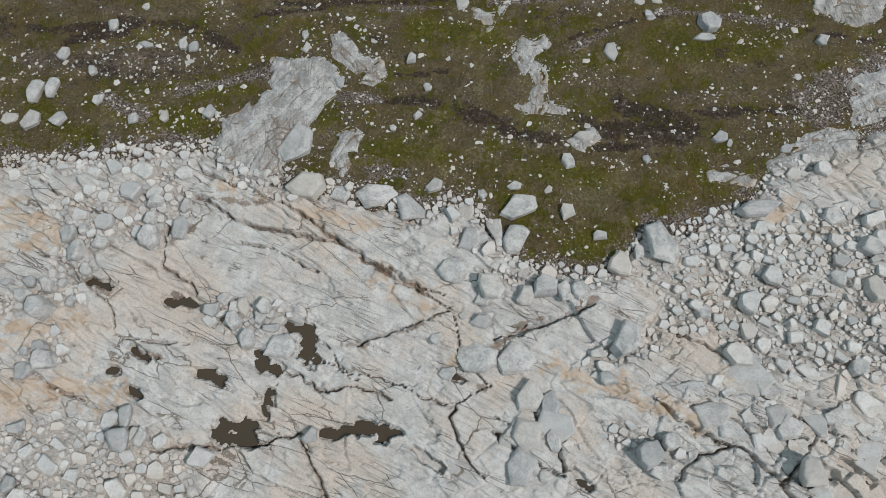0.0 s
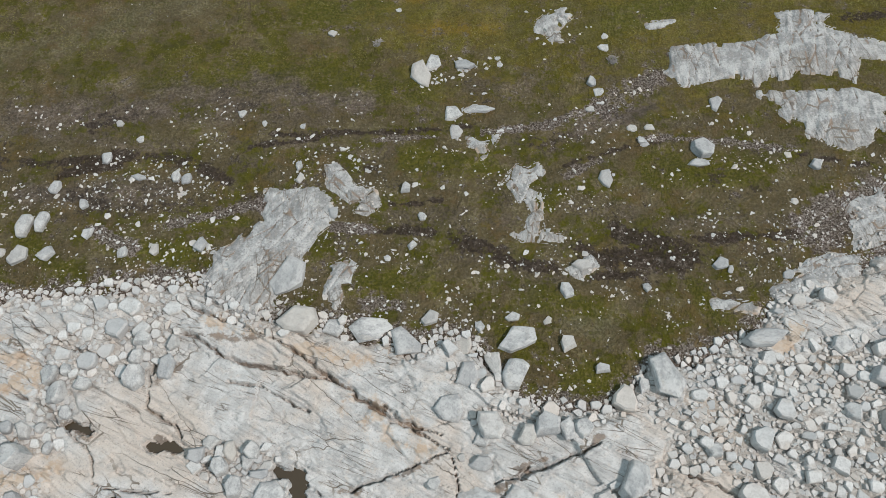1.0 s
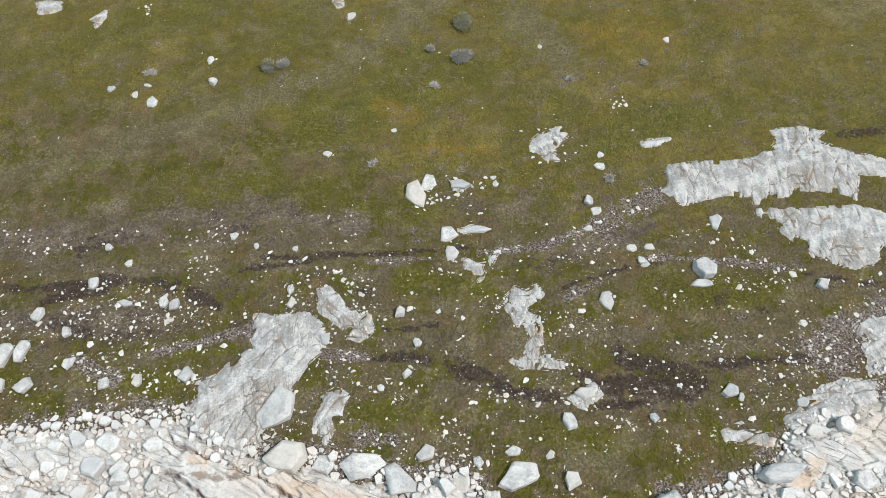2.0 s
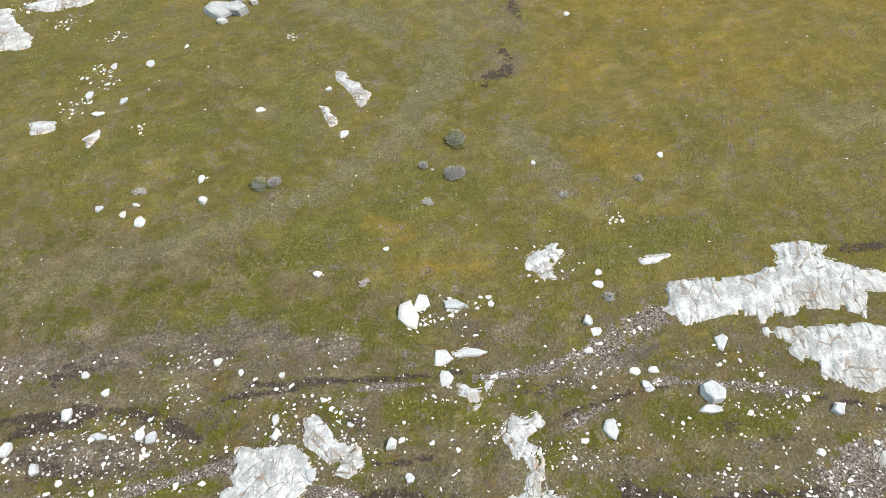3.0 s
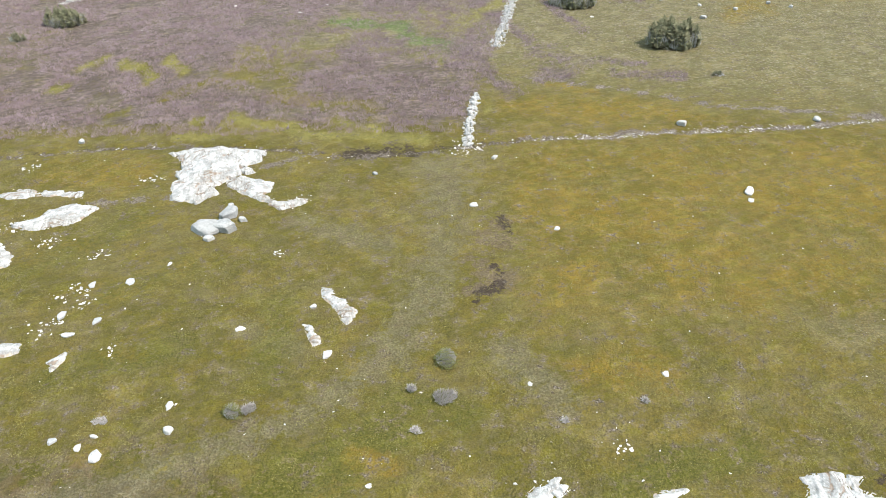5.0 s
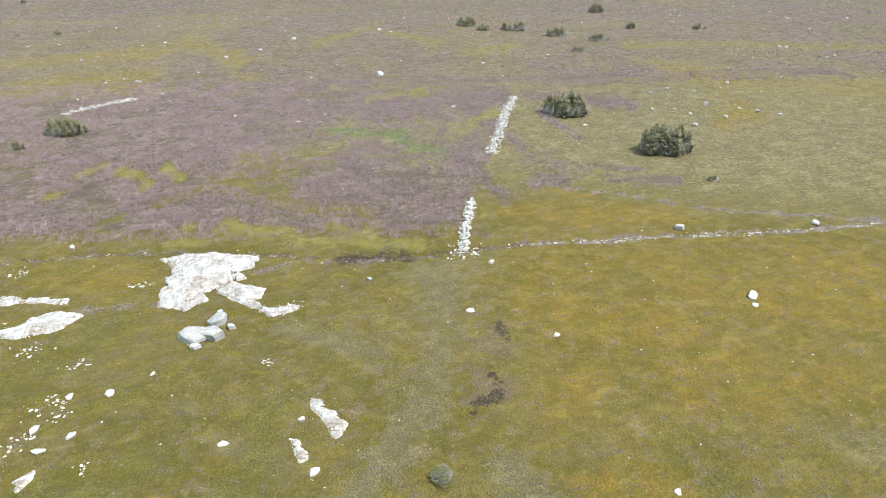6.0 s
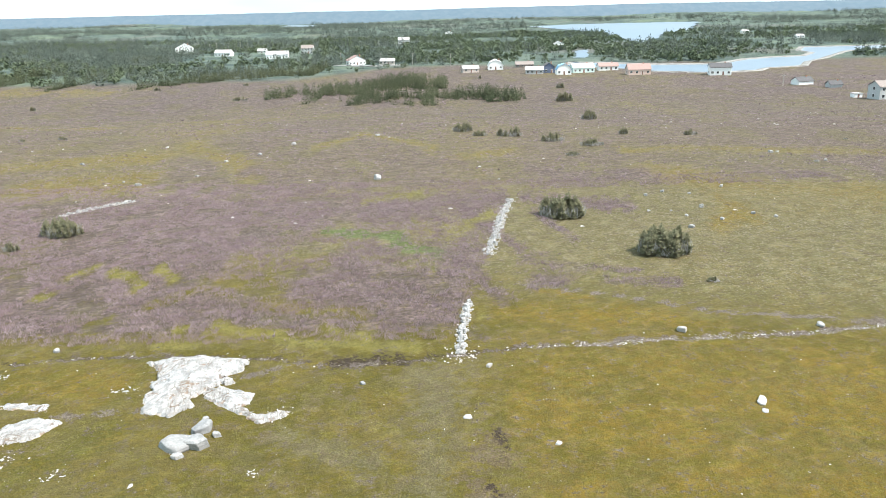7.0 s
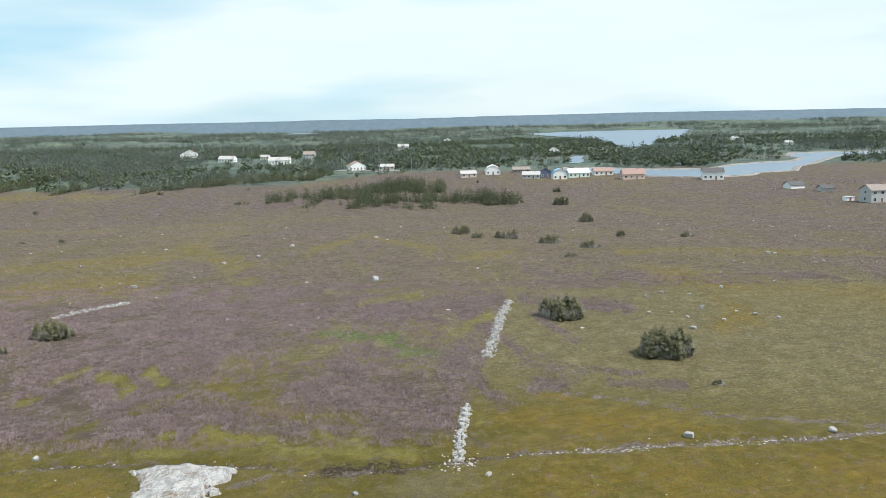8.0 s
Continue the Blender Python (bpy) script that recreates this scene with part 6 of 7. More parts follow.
def trunk_bm(height, r0, r1, lean=0.0, sides=7):
    bm = bmesh.new()
    rings = []
    for k in range(5):
        q = k / 4
        rad = r0 + (r1 - r0) * q
        rings.append([bm.verts.new((rad * math.cos(2 * math.pi * a / sides) + lean * q * q, rad * math.sin(2 * math.pi * a / sides), height * q)) for a in range(sides)])
    for lo, hi in zip(rings[:-1], rings[1:]):
        for a in range(sides):
            bm.faces.new((lo[a], lo[(a + 1) % sides], hi[(a + 1) % sides], hi[a]))
    bm.faces.new(rings[-1])
    return bm


def spruce_clump(x, y, width, height, stems, label, grey=0.0):
    """A wind-pruned clump of small spruces that share one root."""
    r = random.Random(int(x * 17 + y * 3))
    thing = base("spruce_clump", x, y, soil(x, y) - 0.05, 0, label, "spruce", "spruces on the barren")
    VV, FF, at = [], [], 0
    stems = int(stems * 1.5)
    for k in range(stems):
        a, d = r.uniform(0, 2 * math.pi), width * 0.42 * math.sqrt(r.random())
        px, py = d * math.cos(a), 0.7 * d * math.sin(a)
        h = height * r.uniform(0.62, 1.0) * (1 - 0.45 * (d / (0.5 * width)) ** 2)
        v, f = conifer(int(x * 7) + k, h, max(0.3, 0.36 * h), 16, 10)
        VV.append(v + np.array([px, py, 0]))
        FF.append(f + at)
        at += len(v)
        bm = trunk_bm(h * 0.8, 0.05 + 0.012 * h, 0.015, r.uniform(-0.1, 0.1))
        bmesh.ops.translate(bm, verts=bm.verts, vec=(px, py, 0))
        part("trunk", bm, BARK, thing)
    V, F = [], []
    for _ in range(stems * 26):
        a, d = r.uniform(0, 2 * math.pi), width * 0.46 * r.uniform(0.5, 1.0)
        px, py, pz = d * math.cos(a), 0.7 * d * math.sin(a), height * r.uniform(0.0, 0.3)
        i = len(V)
        V += [(px - 0.025, py, pz), (px + 0.025, py, pz), (px + r.gauss(0, 0.15), py + r.gauss(0, 0.15), pz + height * r.uniform(0.1, 0.3))]
        F += [(i, i + 1, i + 2)]
    tagged(part("dead_branches", mesh("dead_branches", V, F, DEAD), DEAD, thing), "bare grey dead twigs", kind="stuff")
    part("crown", mesh("crown", np.concatenate(VV), np.concatenate(FF), NEEDLE), NEEDLE, thing, "dark green needles with grey dead tips")


SPRUCES = [(24.4, 87.2, 6.2, 3.4, 22), (15.8, 102.8, 6.6, 3.2, 22), (-45.4, 98.4, 5.4, 2.6, 16), (26.5, 78.0, 1.2, 0.6, 4), (-48.5, 92.5, 2.2, 1.2, 5), (41.3, 222.4, 4.9, 3.2, 10),
           (39.1, 171.4, 2.4, 1.9, 5), (23.1, 162.5, 5.2, 2.2, 10), (29.3, 155.0, 5.5, 1.6, 10), (15.1, 173.1, 6.0, 2.4, 10), (5.2, 182.1, 5.3, 2.4, 9), (8.6, 172.2, 3.8, 1.6, 7),
           (51.8, 334.5, 8.1, 4.4, 12), (58.2, 388.4, 4.5, 3.4, 6), (24.1, 145.1, 3.0, 1.1, 6), (52.1, 167.5, 3.4, 1.5, 6), (-151.9, 421.6, 4.1, 3.0, 5), (-176.4, 341.0, 2.8, 2.8, 4),
           (-86.4, 183.4, 2.4, 1.3, 5), (-95.6, 182.9, 1.5, 0.9, 3), (-107.4, 433.6, 3.5, 2.2, 5), (21.5, 447.4, 2.0, 2.8, 3), (-93.3, 363.8, 8.5, 2.2, 10)]
for x, y, w, h, n in SPRUCES:
    spruce_clump(x, y, w, h, n, "low wind-pruned spruce clump in heath" if y < 150 else "small dark spruce clump far out on the heath")


def twig_shrub(x, y, w, h, green, label):
    """A low grey shrub: many thin upright twigs and small leaves."""
    r = random.Random(int(x * 31 + y * 5))
    thing = base("shrub", x, y, soil(x, y) - 0.02, 0, label, "shrub", "low shrubs")
    lobes = [(0.0, 0.0, 0.3 * w)] + [(r.gauss(0, 0.2) * w, r.gauss(0, 0.15) * w, r.uniform(0.14, 0.26) * w) for _ in range(int(3 + 2 * w))]
    for name, count, mat in (("brush", int(620 * w * w + 110), TWIG), ("foliage", int((380 if green else 60) * w * w), SHRUB_LEAF)):
        V, F = [], []
        for _ in range(count):
            lx, ly, lr = r.choice(lobes[::2] if name == "brush" else lobes)
            a, d = r.uniform(0, 2 * math.pi), math.sqrt(r.random()) * (1.35 if name == "foliage" else 1.0)
            px, py = lx + lr * d * math.cos(a), ly + lr * d * math.sin(a)
            top = h * max(0.0, 1 - 0.5 * d * d) * r.uniform(0.6, 1.1) * (0.6 + lr / w) + 0.04
            i = len(V)
            if name == "brush":
                t = 0.012 + 0.01 * r.random()
                foot = top * r.uniform(0.1, 0.6)
                V += [(px - t, py, foot), (px + t, py, foot), (px + r.gauss(0, 0.09), py + r.gauss(0, 0.09), top), (px, py - t, foot), (px, py + t, foot)]
                F += [(i, i + 1, i + 2), (i + 3, i + 4, i + 2)]
            else:
                s, z = r.uniform(0.025, 0.055), top * r.uniform(0.5, 1.25)
                V += [(px - s, py, z), (px + s, py + s, z + r.uniform(-0.02, 0.03)), (px, py - s, z + r.uniform(-0.02, 0.03))]
                F += [(i, i + 1, i + 2)]
        part(name, mesh(name, V, F, mat), mat, thing, "bare grey twigs" if name == "brush" else "small dull green leaves")


for x, y, w, h, g in ((0.4, 37.5, 1.7, 0.6, 1), (0.3, 34.7, 1.5, 0.55, 0), (-1.3, 35.4, 0.75, 0.4, 0), (-9.9, 33.8, 1.1, 0.65, 1), (-9.2, 34.0, 0.8, 0.55, 0), (6.0, 33.2, 0.55, 0.2, 0),
                      (10.1, 34.4, 0.5, 0.2, 0), (-1.1, 32.7, 0.57, 0.2, 0), (-3.9, 27.3, 0.52, 0.2, 0), (7.5, 26.5, 0.75, 0.25, 0), (-16.1, 33.5, 0.7, 0.2, 0)):
    twig_shrub(x, y, w, h, g, "low grey twiggy shrub with some green leaves" if g else "small grey cushion shrub in mossy grass")

TREES_NEAR = [conifer(900 + k, 1.0, 0.26 + 0.05 * (k % 3), 7, 5) for k in range(6)]
CROWNS = [leafy(950 + k, 60, 0.11) for k in range(5)]


HOUSES_AT = []


def clear_of_water(x, y, margin=6.0):
    ok = np.ones(x.shape, bool)
    for shore in (LAKE_NEAR, LAKE_FAR, LAKE_WEST, LAKE_POND):
        for dx, dy in ((0, 0), (margin, 0), (-margin, 0), (0, 3 * margin), (0, -2.5 * margin)):
            ok &= ~inside(x + dx, y + dy, shore)
    return ok


def woodland(name, x, y, shapes, low, high, slim, mat, label, category):
    h = rng.uniform(low, high, len(x)) * (0.7 + 0.6 * vnoise(x * 0.05, y * 0.05, 131))
    wide = h * rng.uniform(*slim, len(x))
    return scatter(name, shapes, x, y, ground_z(x, y) - 0.2, wide, wide, h, mat, label, category)


# spruce thickets in the middle distance
THICKETS = [(-81.8, 377.5, -60.5, 381.7, 1.3), (-57.9, 391.4, -39.6, 393.9, 2.6), (-35.6, 354.3, -4.6, 345.3, 3.2), (-4.7, 354.8, 30.9, 350.8, 2.0), (-164.9, 463.7, -132.0, 478.5, 2.4),
            (-139.5, 505.6, -82.7, 518.3, 3.0), (-291.8, 514.1, -262.7, 501.6, 3.6), (-299.6, 571.3, -215.5, 529.1, 4.6), (-269.3, 665.9, -239.7, 671.4, 2.3), (25.3, 343.1, 35.8, 349.0, 1.2),
            (-41.4, 411.2, 0.4, 416.7, 2.3)]
x, y = sprinkle(60000, -330, 60, 325, 700, lambda x, y: 0.95 * step(0.28, 0.55, field(x, y, THICKETS)))
woodland("spruce_thicket", x, y, TREES_NEAR, 2.0, 5.6, (0.6, 1.0), NEEDLE_DARK, "dense dark spruce thicket on the open heath", "spruce thicket")


def clear_of_houses(x, y):
    ok = np.ones(x.shape, bool)
    for hx, hy, w in HOUSES_AT:
        ok &= ~((np.abs(x - hx) < 0.75 * w + 2) & (y > hy - 40) & (y < hy + 9))
    return ok


# ---------------------------------------------------------------- houses beyond the barren
ROOF_DARK = plain("dark_shingles", (0.09, 0.09, 0.095), (0.13, 0.125, 0.125), 3.0)
ROOF_RED = plain("red_shingles", (0.31, 0.21, 0.185), (0.37, 0.26, 0.23), 3.0)
ROOF_BROWN = plain("brown_shingles", (0.24, 0.2, 0.18), (0.31, 0.27, 0.25), 3.0)
ROOF_GREY = plain("grey_sheet_roof", (0.4, 0.39, 0.38), (0.48, 0.46, 0.45), 3.0)
ROOF_BLUE = plain("blue_sheet_roof", (0.24, 0.42, 0.58), (0.3, 0.48, 0.62), 3.0)
SIDING = {"white": plain("white_siding", (0.86, 0.86, 0.85), (0.8, 0.8, 0.79), 2.0), "grey": plain("grey_siding", (0.42, 0.43, 0.43), (0.5, 0.5, 0.5), 2.0),
          "pink": plain("salmon_siding", (0.6, 0.45, 0.39), (0.66, 0.51, 0.45), 2.0), "tan": plain("tan_siding", (0.5, 0.43, 0.38), (0.57, 0.5, 0.45), 2.0),
          "navy": plain("navy_siding", (0.1, 0.13, 0.2), (0.14, 0.17, 0.25), 2.0), "blue": plain("pale_blue_siding", (0.5, 0.66, 0.74), (0.58, 0.72, 0.78), 2.0),
          "mint": plain("mint_siding", (0.6, 0.74, 0.68), (0.68, 0.78, 0.73), 2.0), "brown": plain("brown_siding", (0.22, 0.18, 0.15), (0.28, 0.23, 0.2), 2.0)}
TRIM = plain("white_trim", (0.78, 0.78, 0.76), (0.7, 0.7, 0.68), 4.0)
GLASS = water_material("window_glass", (0.03, 0.035, 0.04), 0.05, 0.0, 4.0)
DOOR = plain("door_paint", (0.2, 0.12, 0.1), (0.26, 0.16, 0.13), 4.0)
BRICKS = plain("chimney_brick", (0.3, 0.16, 0.12), (0.38, 0.22, 0.17), 6.0)


def house(x, y, w, d, eave, rise, turn, wall, roof, label, storeys=1, shape="gable", along=True, chimney=True):
    HOUSES_AT.append((x, y, w))
    thing = base("house", x, y, soil(x, y) - 0.1, turn, label, "house", "houses by the inlet")
    hw, hd = w / 2, d / 2
    bm = box_bm(-hw, hw, -hd, hd, -0.6, eave)
    over = 0.35
    if shape == "gambrel":
        prof = [(-hw - over, eave - 0.2), (-hw * 0.72, eave + rise * 0.66), (0, eave + rise), (hw * 0.72, eave + rise * 0.66), (hw + over, eave - 0.2)]
        ends = [(-hw, eave), (-hw * 0.7, eave + rise * 0.62), (0, eave + rise * 0.95), (hw * 0.7, eave + rise * 0.62), (hw, eave)]
        for yy in (-hd, hd):
            bm.faces.new([bm.verts.new((a, yy, b)) for a, b in (ends if yy < 0 else ends[::-1])])
        axis = "y"
    elif along:
        prof = [(-hd - over, eave - 0.15), (0, eave + rise), (hd + over, eave - 0.15)]
        for xx in (-hw, hw):
            bm.faces.new([bm.verts.new((xx, a, b)) for a, b in ((-hd, eave), (0, eave + rise * 0.94), (hd, eave))])
        axis = "x"
    else:
        prof = [(-hw - over, eave - 0.15), (0, eave + rise), (hw + over, eave - 0.15)]
        for yy in (-hd, hd):
            bm.faces.new([bm.verts.new((a, yy, b)) for a, b in ((-hw, eave), (0, eave + rise * 0.94), (hw, eave))])
        axis = "y"
    walls = part("wall", bm, SIDING[wall], thing)
    bm = bmesh.new()
    reach = (hw if axis == "x" else hd) + over
    for lift in (0.0, 0.16):
        rows = [[bm.verts.new((s * reach, a, b + lift) if axis == "x" else (a, s * reach, b + lift)) for a, b in prof] for s in (-1, 1)]
        for k in range(len(prof) - 1):
            bm.faces.new((rows[0][k], rows[0][k + 1], rows[1][k + 1], rows[1][k]))
    bm.verts.ensure_lookup_table()
    n = len(prof)
    loop = [0] + list(range(1, n)) + list(range(2 * n - 1, n - 1, -1))
    for a, b in zip(loop, loop[1:] + loop[:1]):
        bm.faces.new((bm.verts[a], bm.verts[b], bm.verts[b + 2 * n], bm.verts[a + 2 * n]))
    top = part("roof", bm, roof, thing)
    if chimney:
        part("chimney", box_bm(hw * 0.4, hw * 0.4 + 0.6, -0.3, 0.3, eave, eave + rise + 0.7), BRICKS, top)
    cols = max(2, int(w / 2.6))
    step_x = w / cols
    for level in range(storeys):
        z = 1.0 + 2.7 * level
        if z + 1.2 > eave + (rise * 0.4 if shape == "gambrel" else 0):
            break
        for k in range(cols):
            cx = -hw + step_x * (k + 0.5)
            if level == 0 and k == cols // 2:
                door = part("door", box_bm(cx - 0.45, cx + 0.45, -hd - 0.06, -hd + 0.02, 0.1, 2.1), DOOR, thing)
                part("door_frame", box_bm(cx - 0.57, cx + 0.57, -hd - 0.035, -hd + 0.01, 0.1, 2.22), TRIM, door)
                continue
            win = part("window", box_bm(cx - 0.62, cx + 0.62, -hd - 0.05, -hd + 0.02, z - 0.1, z + 1.2), TRIM, thing, "white-framed window")
            for s in (-1, 1):
                part("pane", box_bm(cx + s * 0.28 - 0.25, cx + s * 0.28 + 0.25, -hd - 0.065, -hd - 0.04, z, z + 1.1), GLASS, win)
        for s in (-1, 1):
            win = part("window", box_bm(s * hw - 0.05, s * hw + 0.05, -0.6, 0.6, z - 0.1, z + 1.2), TRIM, thing, "white-framed window")
            part("pane", box_bm(s * hw - 0.07, s * hw + 0.07, -0.5, 0.5, z, z + 1.1), GLASS, win)
    return thing


HOUSES = [
    (-264, 814, 17, 9, 6.5, 4.0, 12, "white", ROOF_GREY, "tall white gabled house before dark woods", 2, "gable", False),
    (-200, 729, 15, 9, 3.2, 2.6, -8, "white", ROOF_GREY, "long pale bungalow with a grey roof", 1, "gable", True),
    (-143, 691, 19, 9, 3.6, 2.8, 4, "white", ROOF_GREY, "long white house with a pale grey roof", 1, "gable", True),
    (-126, 747, 11, 9, 5.0, 2.8, 0, "grey", ROOF_BROWN, "grey two-storey house among trees", 2, "gable", True),
    (-63, 584, 13, 9, 3.4, 3.4, 20, "white", ROOF_RED, "white house with a faded red roof", 1, "gable", False),
    (-40, 582, 11, 8, 2.6, 1.6, 0, "tan", ROOF_GREY, "low tan bungalow with a grey roof", 1, "gable", True),
    (-44.7, 935, 13, 9, 4.2, 2.8, 0, "grey", ROOF_GREY, "grey house deep in the woods", 1, "gable", True),
    (10.8, 1193, 11, 8, 3.4, 2.4, 0, "white", ROOF_GREY, "distant white house in the woods", 1, "gable", False),
    (17.5, 490, 10, 7, 2.4, 1.7, 12, "tan", ROOF_GREY, "low tan cottage with a pinkish grey roof", 1, "gable", True),
    (34.5, 509, 9.5, 8, 2.4, 3.8, 0, "white", TRIM, "white barn-roofed house facing the heath", 2, "gambrel", False),
    (54.5, 523, 11.5, 7, 2.4, 1.6, 0, "brown", ROOF_BROWN, "low brown bungalow with a tan roof", 1, "gable", True),
    (55.6, 474.6, 10.5, 7, 2.6, 1.7, -6, "grey", ROOF_GREY, "low grey sheet-metal shed on the heath", 1, "gable", True),
    (64.5, 480, 7, 7, 3.6, 2.4, 0, "navy", ROOF_DARK, "dark navy house with white trim", 1, "gable", False),
    (71.5, 465.8, 8.4, 7, 2.8, 3.4, 0, "white", ROOF_BLUE, "white gambrel house with a bright blue roof", 2, "gambrel", False),
    (84, 475, 13, 8, 3.0, 2.2, 8, "mint", TRIM, "pale mint bungalow with a white roof", 1, "gable", True),
    (102, 488, 11.7, 8, 2.6, 1.8, 0, "white", ROOF_RED, "low white bungalow by the water", 1, "gable", True),
    (112.4, 454, 12.6, 8, 3.0, 2.9, 0, "pink", ROOF_RED, "salmon house with a red roof by the inlet", 1, "gable", True),
    (154.7, 442, 11.4, 8, 4.4, 2.0, -10, "white", ROOF_DARK, "white two-storey house with a dark roof", 2, "gable", True),
    (173.4, 381.5, 8, 6, 1.8, 1.7, 14, "white", ROOF_DARK, "low white cottage with a dark roof", 1, "gable", True),
    (181, 366, 5.5, 5, 1.5, 1.5, 0, "grey", ROOF_DARK, "low dark-roofed cottage in a hollow", 1, "gable", True),
    (176, 315.5, 9, 8, 5.2, 2.0, 4, "grey", ROOF_BROWN, "grey two-storey house with rows of windows", 2, "gable", True),
    (113.5, 771, 9.2, 8, 3.8, 2.2, 0, "white", ROOF_GREY, "white house by the far pond", 1, "gable", False),
    (-175.6, 777, 8.2, 7, 2.6, 1.8, 0, "white", ROOF_GREY, "small white cottage before dark woods", 1, "gable", True),
    (388, 1020, 9, 8, 2.8, 1.8, 0, "white", ROOF_GREY, "distant white house across the inlet", 1, "gable", True),
    (383, 853, 8, 8, 2.8, 1.8, 0, "white", ROOF_GREY, "small white house across the inlet", 1, "gable", True),
]
for h in HOUSES:
    house(*h)


def shed(x, y, w, d, hgt):
    thing = base("shed", x, y, soil(x, y) - 0.1, 5, "small white garden shed with a flat roof", "shed")
    part("wall", box_bm(-w / 2, w / 2, -d / 2, d / 2, 0, hgt), SIDING["white"], thing)
    part("roof", box_bm(-w / 2 - 0.2, w / 2 + 0.2, -d / 2 - 0.2, d / 2 + 0.2, hgt, hgt + 0.15), ROOF_GREY, thing)
    part("door", box_bm(-0.4, 0.4, -d / 2 - 0.04, -d / 2 + 0.02, 0.1, 1.5), DOOR, thing)


shed(169.5, 324, 3.4, 3, 1.7)

POLE_WOOD = plain("weathered_pole", (0.3, 0.28, 0.25), (0.38, 0.36, 0.33))


def utility_pole(x, y, h):
    thing = base("utility_pole", x, y, soil(x, y) - 0.3, 0, "grey weathered wooden utility pole by the road", "utility pole", "utility poles")
    part("post", trunk_bm(h, 0.19, 0.13), POLE_WOOD, thing)
    part("crossarm", box_bm(-1.1, 1.1, -0.07, 0.07, h - 0.9, h - 0.72), POLE_WOOD, thing)


for x, y, h in ((-267, 826, 11), (-245, 838, 10), (-237, 836, 11), (-223, 830, 10), (-209, 824, 11), (-200, 820, 10), (-80, 629, 9), (-45.7, 597, 8), (-20.6, 564, 9), (6.3, 544, 9), (161.7, 375.5, 6)):
    utility_pole(x, y, h)

ASPHALT = plain("worn_road", (0.24, 0.235, 0.225), (0.3, 0.29, 0.28), 1.0)


def road_strip(line, width):
    bm = bmesh.new()
    rows = []
    for x, y in line:
        z = soil(x, y) + 0.5
        rows.append((bm.verts.new((x, y - width / 2, z)), bm.verts.new((x, y + width / 2, z)), bm.verts.new((x, y - width / 2 - 1, z - 1.2))))
    for a, b in zip(rows[:-1], rows[1:]):
        bm.faces.new((a[0], b[0], b[1], a[1]))
        bm.faces.new((a[2], b[2], b[0], a[0]))
    ob = new("road", from_bm("road", bm, ASPHALT))
    tagged(ob, "pale narrow road on a low bank", "road", kind="structure")


road_strip([(-112, 612), (-100, 602), (-80, 580), (-56.5, 562), (-40, 560), (-24, 566)], 6)

# woods between and behind the houses
x, y = sprinkle(34000, -800, 900, 430, 1150, lambda x, y: (np.abs(x) < 0.72 * y + 20) * step(0, 60, y - 440 - 60 * fbm(x * 0.02, y * 0.003, 2, 75) - 80 * step(-0.25, 0.0, x / np.maximum(y, 1))) * (0.25 + 0.75 * step(0.38, 0.5, vnoise(x * 0.012, y * 0.012, 141))))
ok = clear_of_water(x, y) & clear_of_houses(x, y)
x, y = x[ok], y[ok]
dark = vnoise(x * 0.015, y * 0.015, 143) + 0.35 * rng.uniform(-1, 1, len(x)) + 0.25 * step(0.0, 0.35, -x / y) > 0.52
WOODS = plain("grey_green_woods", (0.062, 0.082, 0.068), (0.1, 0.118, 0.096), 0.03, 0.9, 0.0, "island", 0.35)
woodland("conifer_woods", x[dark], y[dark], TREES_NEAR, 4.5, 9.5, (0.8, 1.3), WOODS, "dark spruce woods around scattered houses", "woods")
woodland("broadleaf_woods", x[~dark], y[~dark], CROWNS, 3.0, 6.5, (0.8, 1.4), LEAF, "fresh green broadleaf scrub around scattered houses", "woods")
x, y = sprinkle(17000, -1700, 1700, 1100, 2400, lambda x, y: (np.abs(x) < 0.7 * y) * step(0.35, 0.5, vnoise(x * 0.008, y * 0.006, 145)))
ok = clear_of_water(x, y, 14)
x, y = x[ok], y[ok]
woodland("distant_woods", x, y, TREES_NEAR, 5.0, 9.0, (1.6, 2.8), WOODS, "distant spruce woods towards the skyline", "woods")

# blue haze of distance is painted into the hills' base colour
HILL = plain("hazy_hill_woods", (0.1, 0.145, 0.182), (0.12, 0.162, 0.195), 0.05)


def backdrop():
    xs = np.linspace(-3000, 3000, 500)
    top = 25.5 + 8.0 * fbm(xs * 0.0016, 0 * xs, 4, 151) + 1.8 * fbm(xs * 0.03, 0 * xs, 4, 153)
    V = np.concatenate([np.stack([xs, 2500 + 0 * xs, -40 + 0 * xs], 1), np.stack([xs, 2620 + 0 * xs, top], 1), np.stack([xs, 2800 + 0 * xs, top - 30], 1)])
    tagged(new("backdrop", mesh("backdrop", V, grid_faces(3, len(xs)), HILL, True)), "low wooded hills on the skyline, coloured by blue haze", "hills", kind="structure")


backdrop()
# ---------------------------------------------------------------- heather and grass


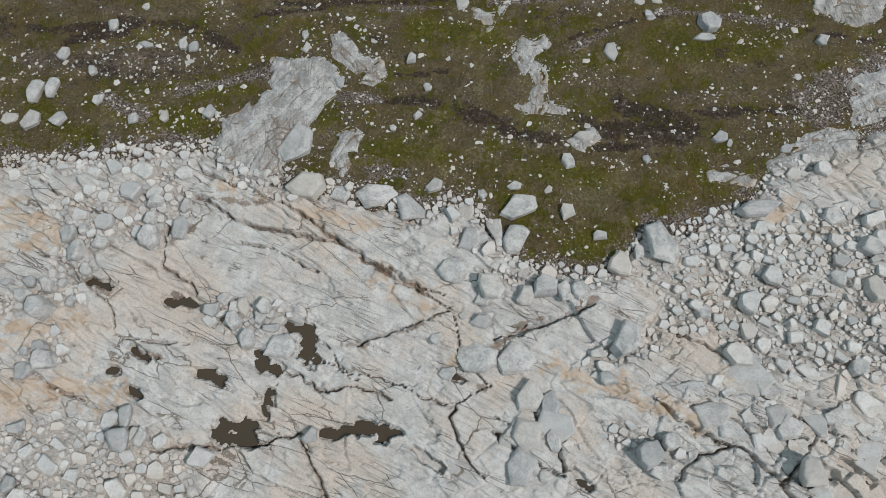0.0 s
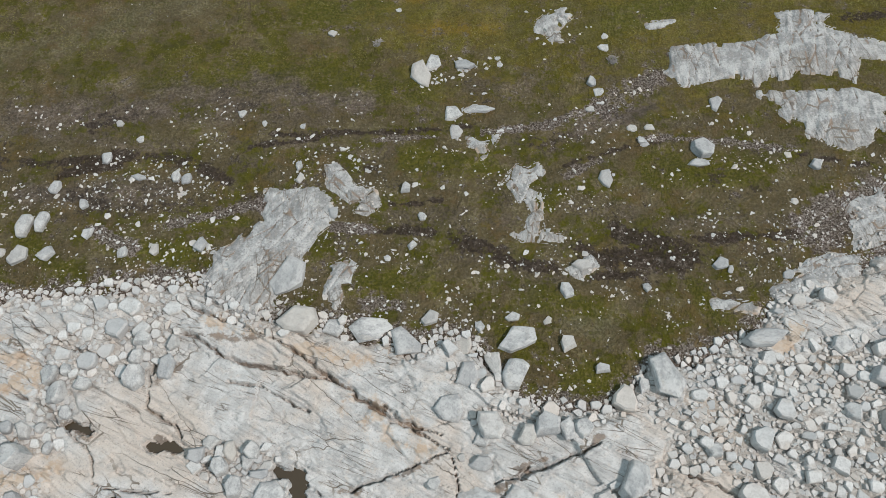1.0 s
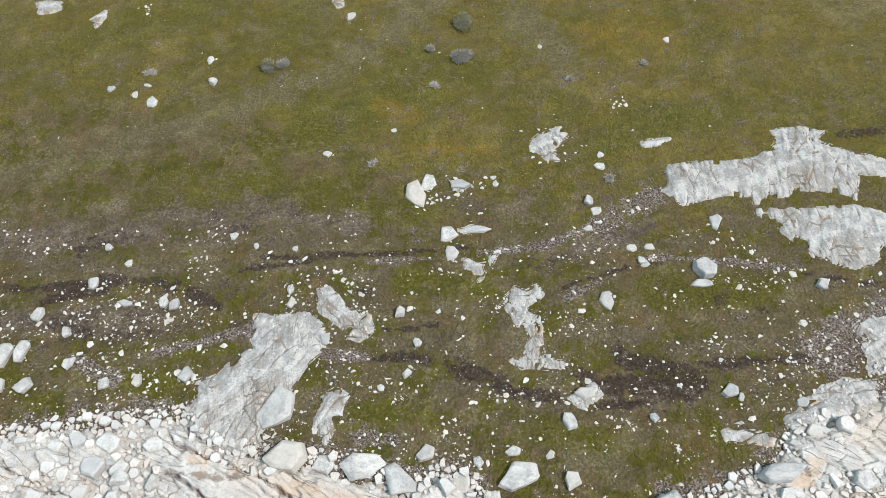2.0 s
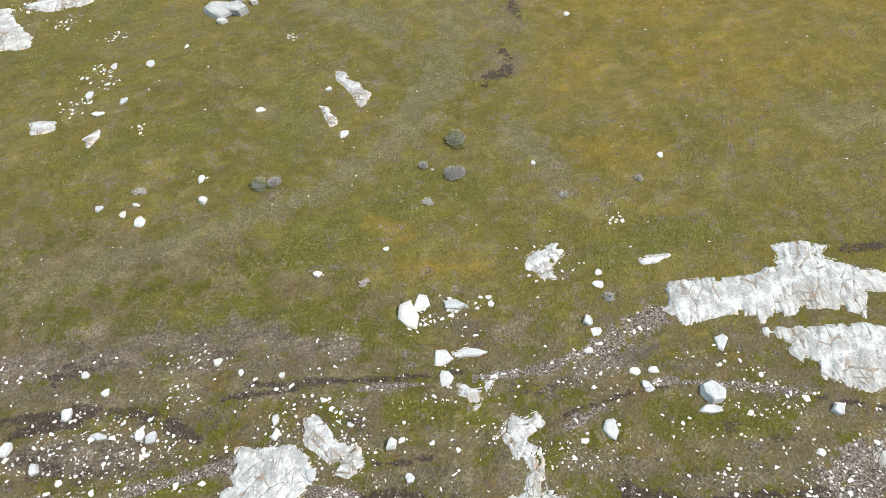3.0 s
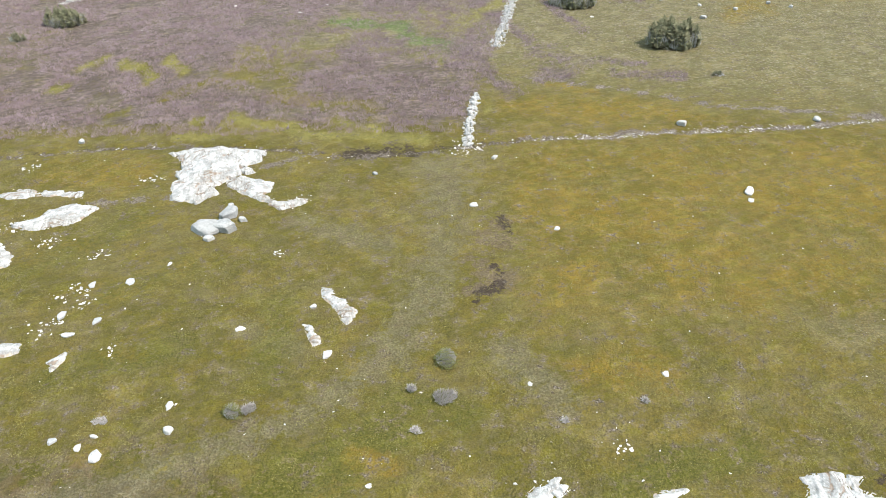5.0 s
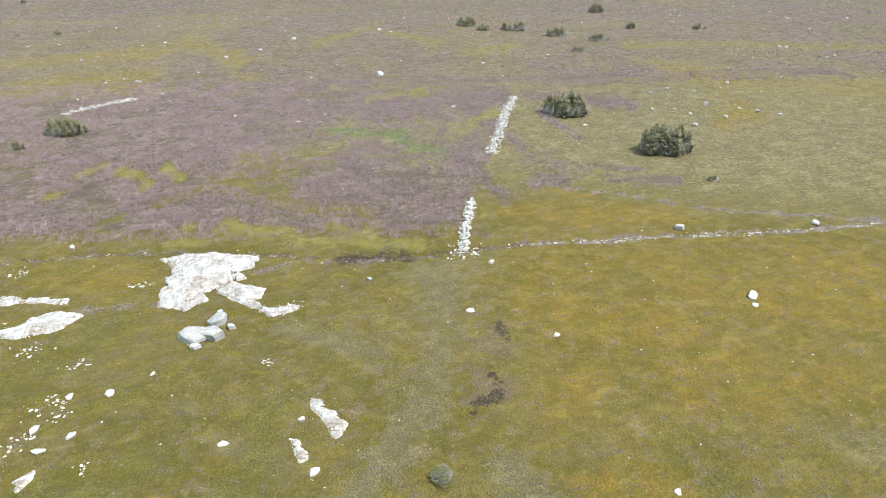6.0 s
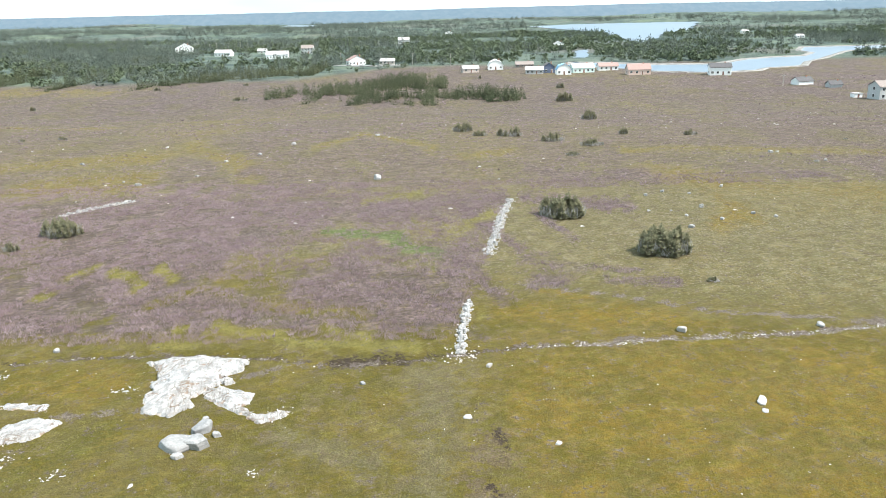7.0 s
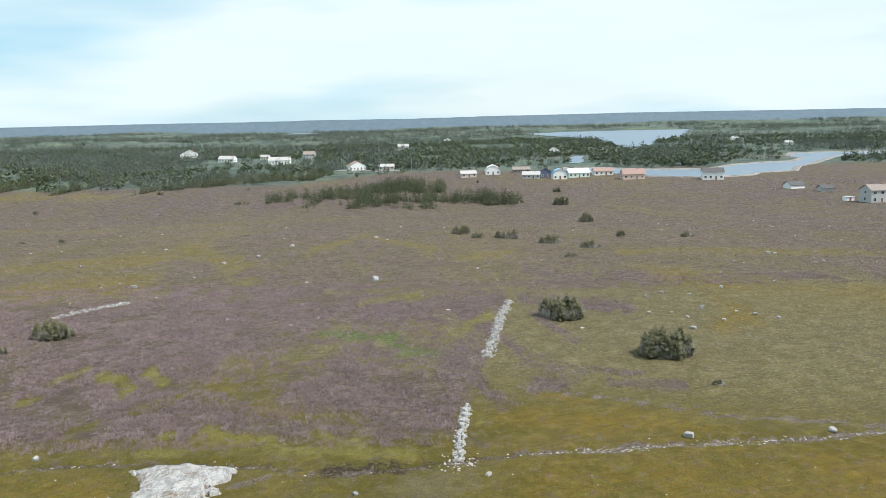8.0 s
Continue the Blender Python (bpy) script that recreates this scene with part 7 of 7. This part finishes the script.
def tuft_shapes(count, seed, blades, spread, width):
    out = []
    for k in range(count):
        r = random.Random(seed + k)
        V, F = [], []
        for _ in range(blades):
            a, d = r.uniform(0, 2 * math.pi), 0.5 * math.sqrt(r.random())
            px, py, t = d * math.cos(a), d * math.sin(a), r.uniform(0, math.pi)
            i = len(V)
            V += [(px - width * math.cos(t), py - width * math.sin(t), 0), (px + width * math.cos(t), py + width * math.sin(t), 0),
                  (px + spread * r.gauss(0, 1), py + spread * r.gauss(0, 1), r.uniform(0.6, 1.1))]
            F.append((i, i + 1, i + 2))
        out.append((np.array(V), np.array(F)))
    return out


def heath_density(x, y):
    f = np.maximum(field(x, y, HEATH), (y > 66) * (x < np.interp(y, [63, 74, 87, 112], [2, 3, 5.6, 10])) * 0.75)
    f = np.where(y > 118, 0.55 + 1.2 * fbm(x * 0.03, y * 0.03, 3, 71), f)
    return np.clip(f, 0, 1) * (1 - 0.9 * field(x, y, LIME)) * (1 - 0.9 * field(x, y, GREEN)) * step(0.3, 0.55, vnoise(x * 0.35, y * 0.35, 161) + 0.1) * np.clip((105 / y) ** 2.2, 0.0, 1) * (np.abs(x) < 0.66 * y + 12)


x, y = sprinkle(260000, -230, 230, 65, 440, heath_density)
s = rng.uniform(0.22, 0.6, len(x)) * (1 + np.maximum(0, y - 60) / 170)
scatter("heather", tuft_shapes(6, 1100, 6, 0.3, 0.12), x, y, ground_z(x, y) - 0.03, s, s, 0.3 * s * rng.uniform(0.6, 1.2, len(x)), HEATHER, "low purple-brown heather and dwarf shrubs", "heather")
x, y = sprinkle(210000, -80, 60, 65, 125, lambda x, y: heath_density(x, y) * (0.35 + 0.65 * step(0.4, 0.6, vnoise(x * 1.1, y * 1.1, 167))))
s = rng.uniform(0.25, 0.55, len(x))
scatter("dwarf_shrubs", tuft_shapes(6, 1150, 7, 0.22, 0.05), x, y, ground_z(x, y) - 0.03, s, s, 0.6 * s * rng.uniform(0.6, 1.2, len(x)), DWARF, "knee-high leafless purple-grey dwarf shrubs", "dwarf shrubs")
x, y = sprinkle(60000, -40, 45, 26, 66, lambda x, y: (np.abs(x) < 0.62 * y + 8) * (y > np.interp(x, SHELF_X, SHELF_Y) + 0.6) * step(0.35, 0.6, vnoise(x * 0.5, y * 0.5, 163)))
s = rng.uniform(0.12, 0.34, len(x))
scatter("grass", tuft_shapes(6, 1200, 6, 0.3, 0.05), x, y, ground_z(x, y) - 0.02, s, s, 0.35 * s, GRASS, "short dry grass among moss", "grass")
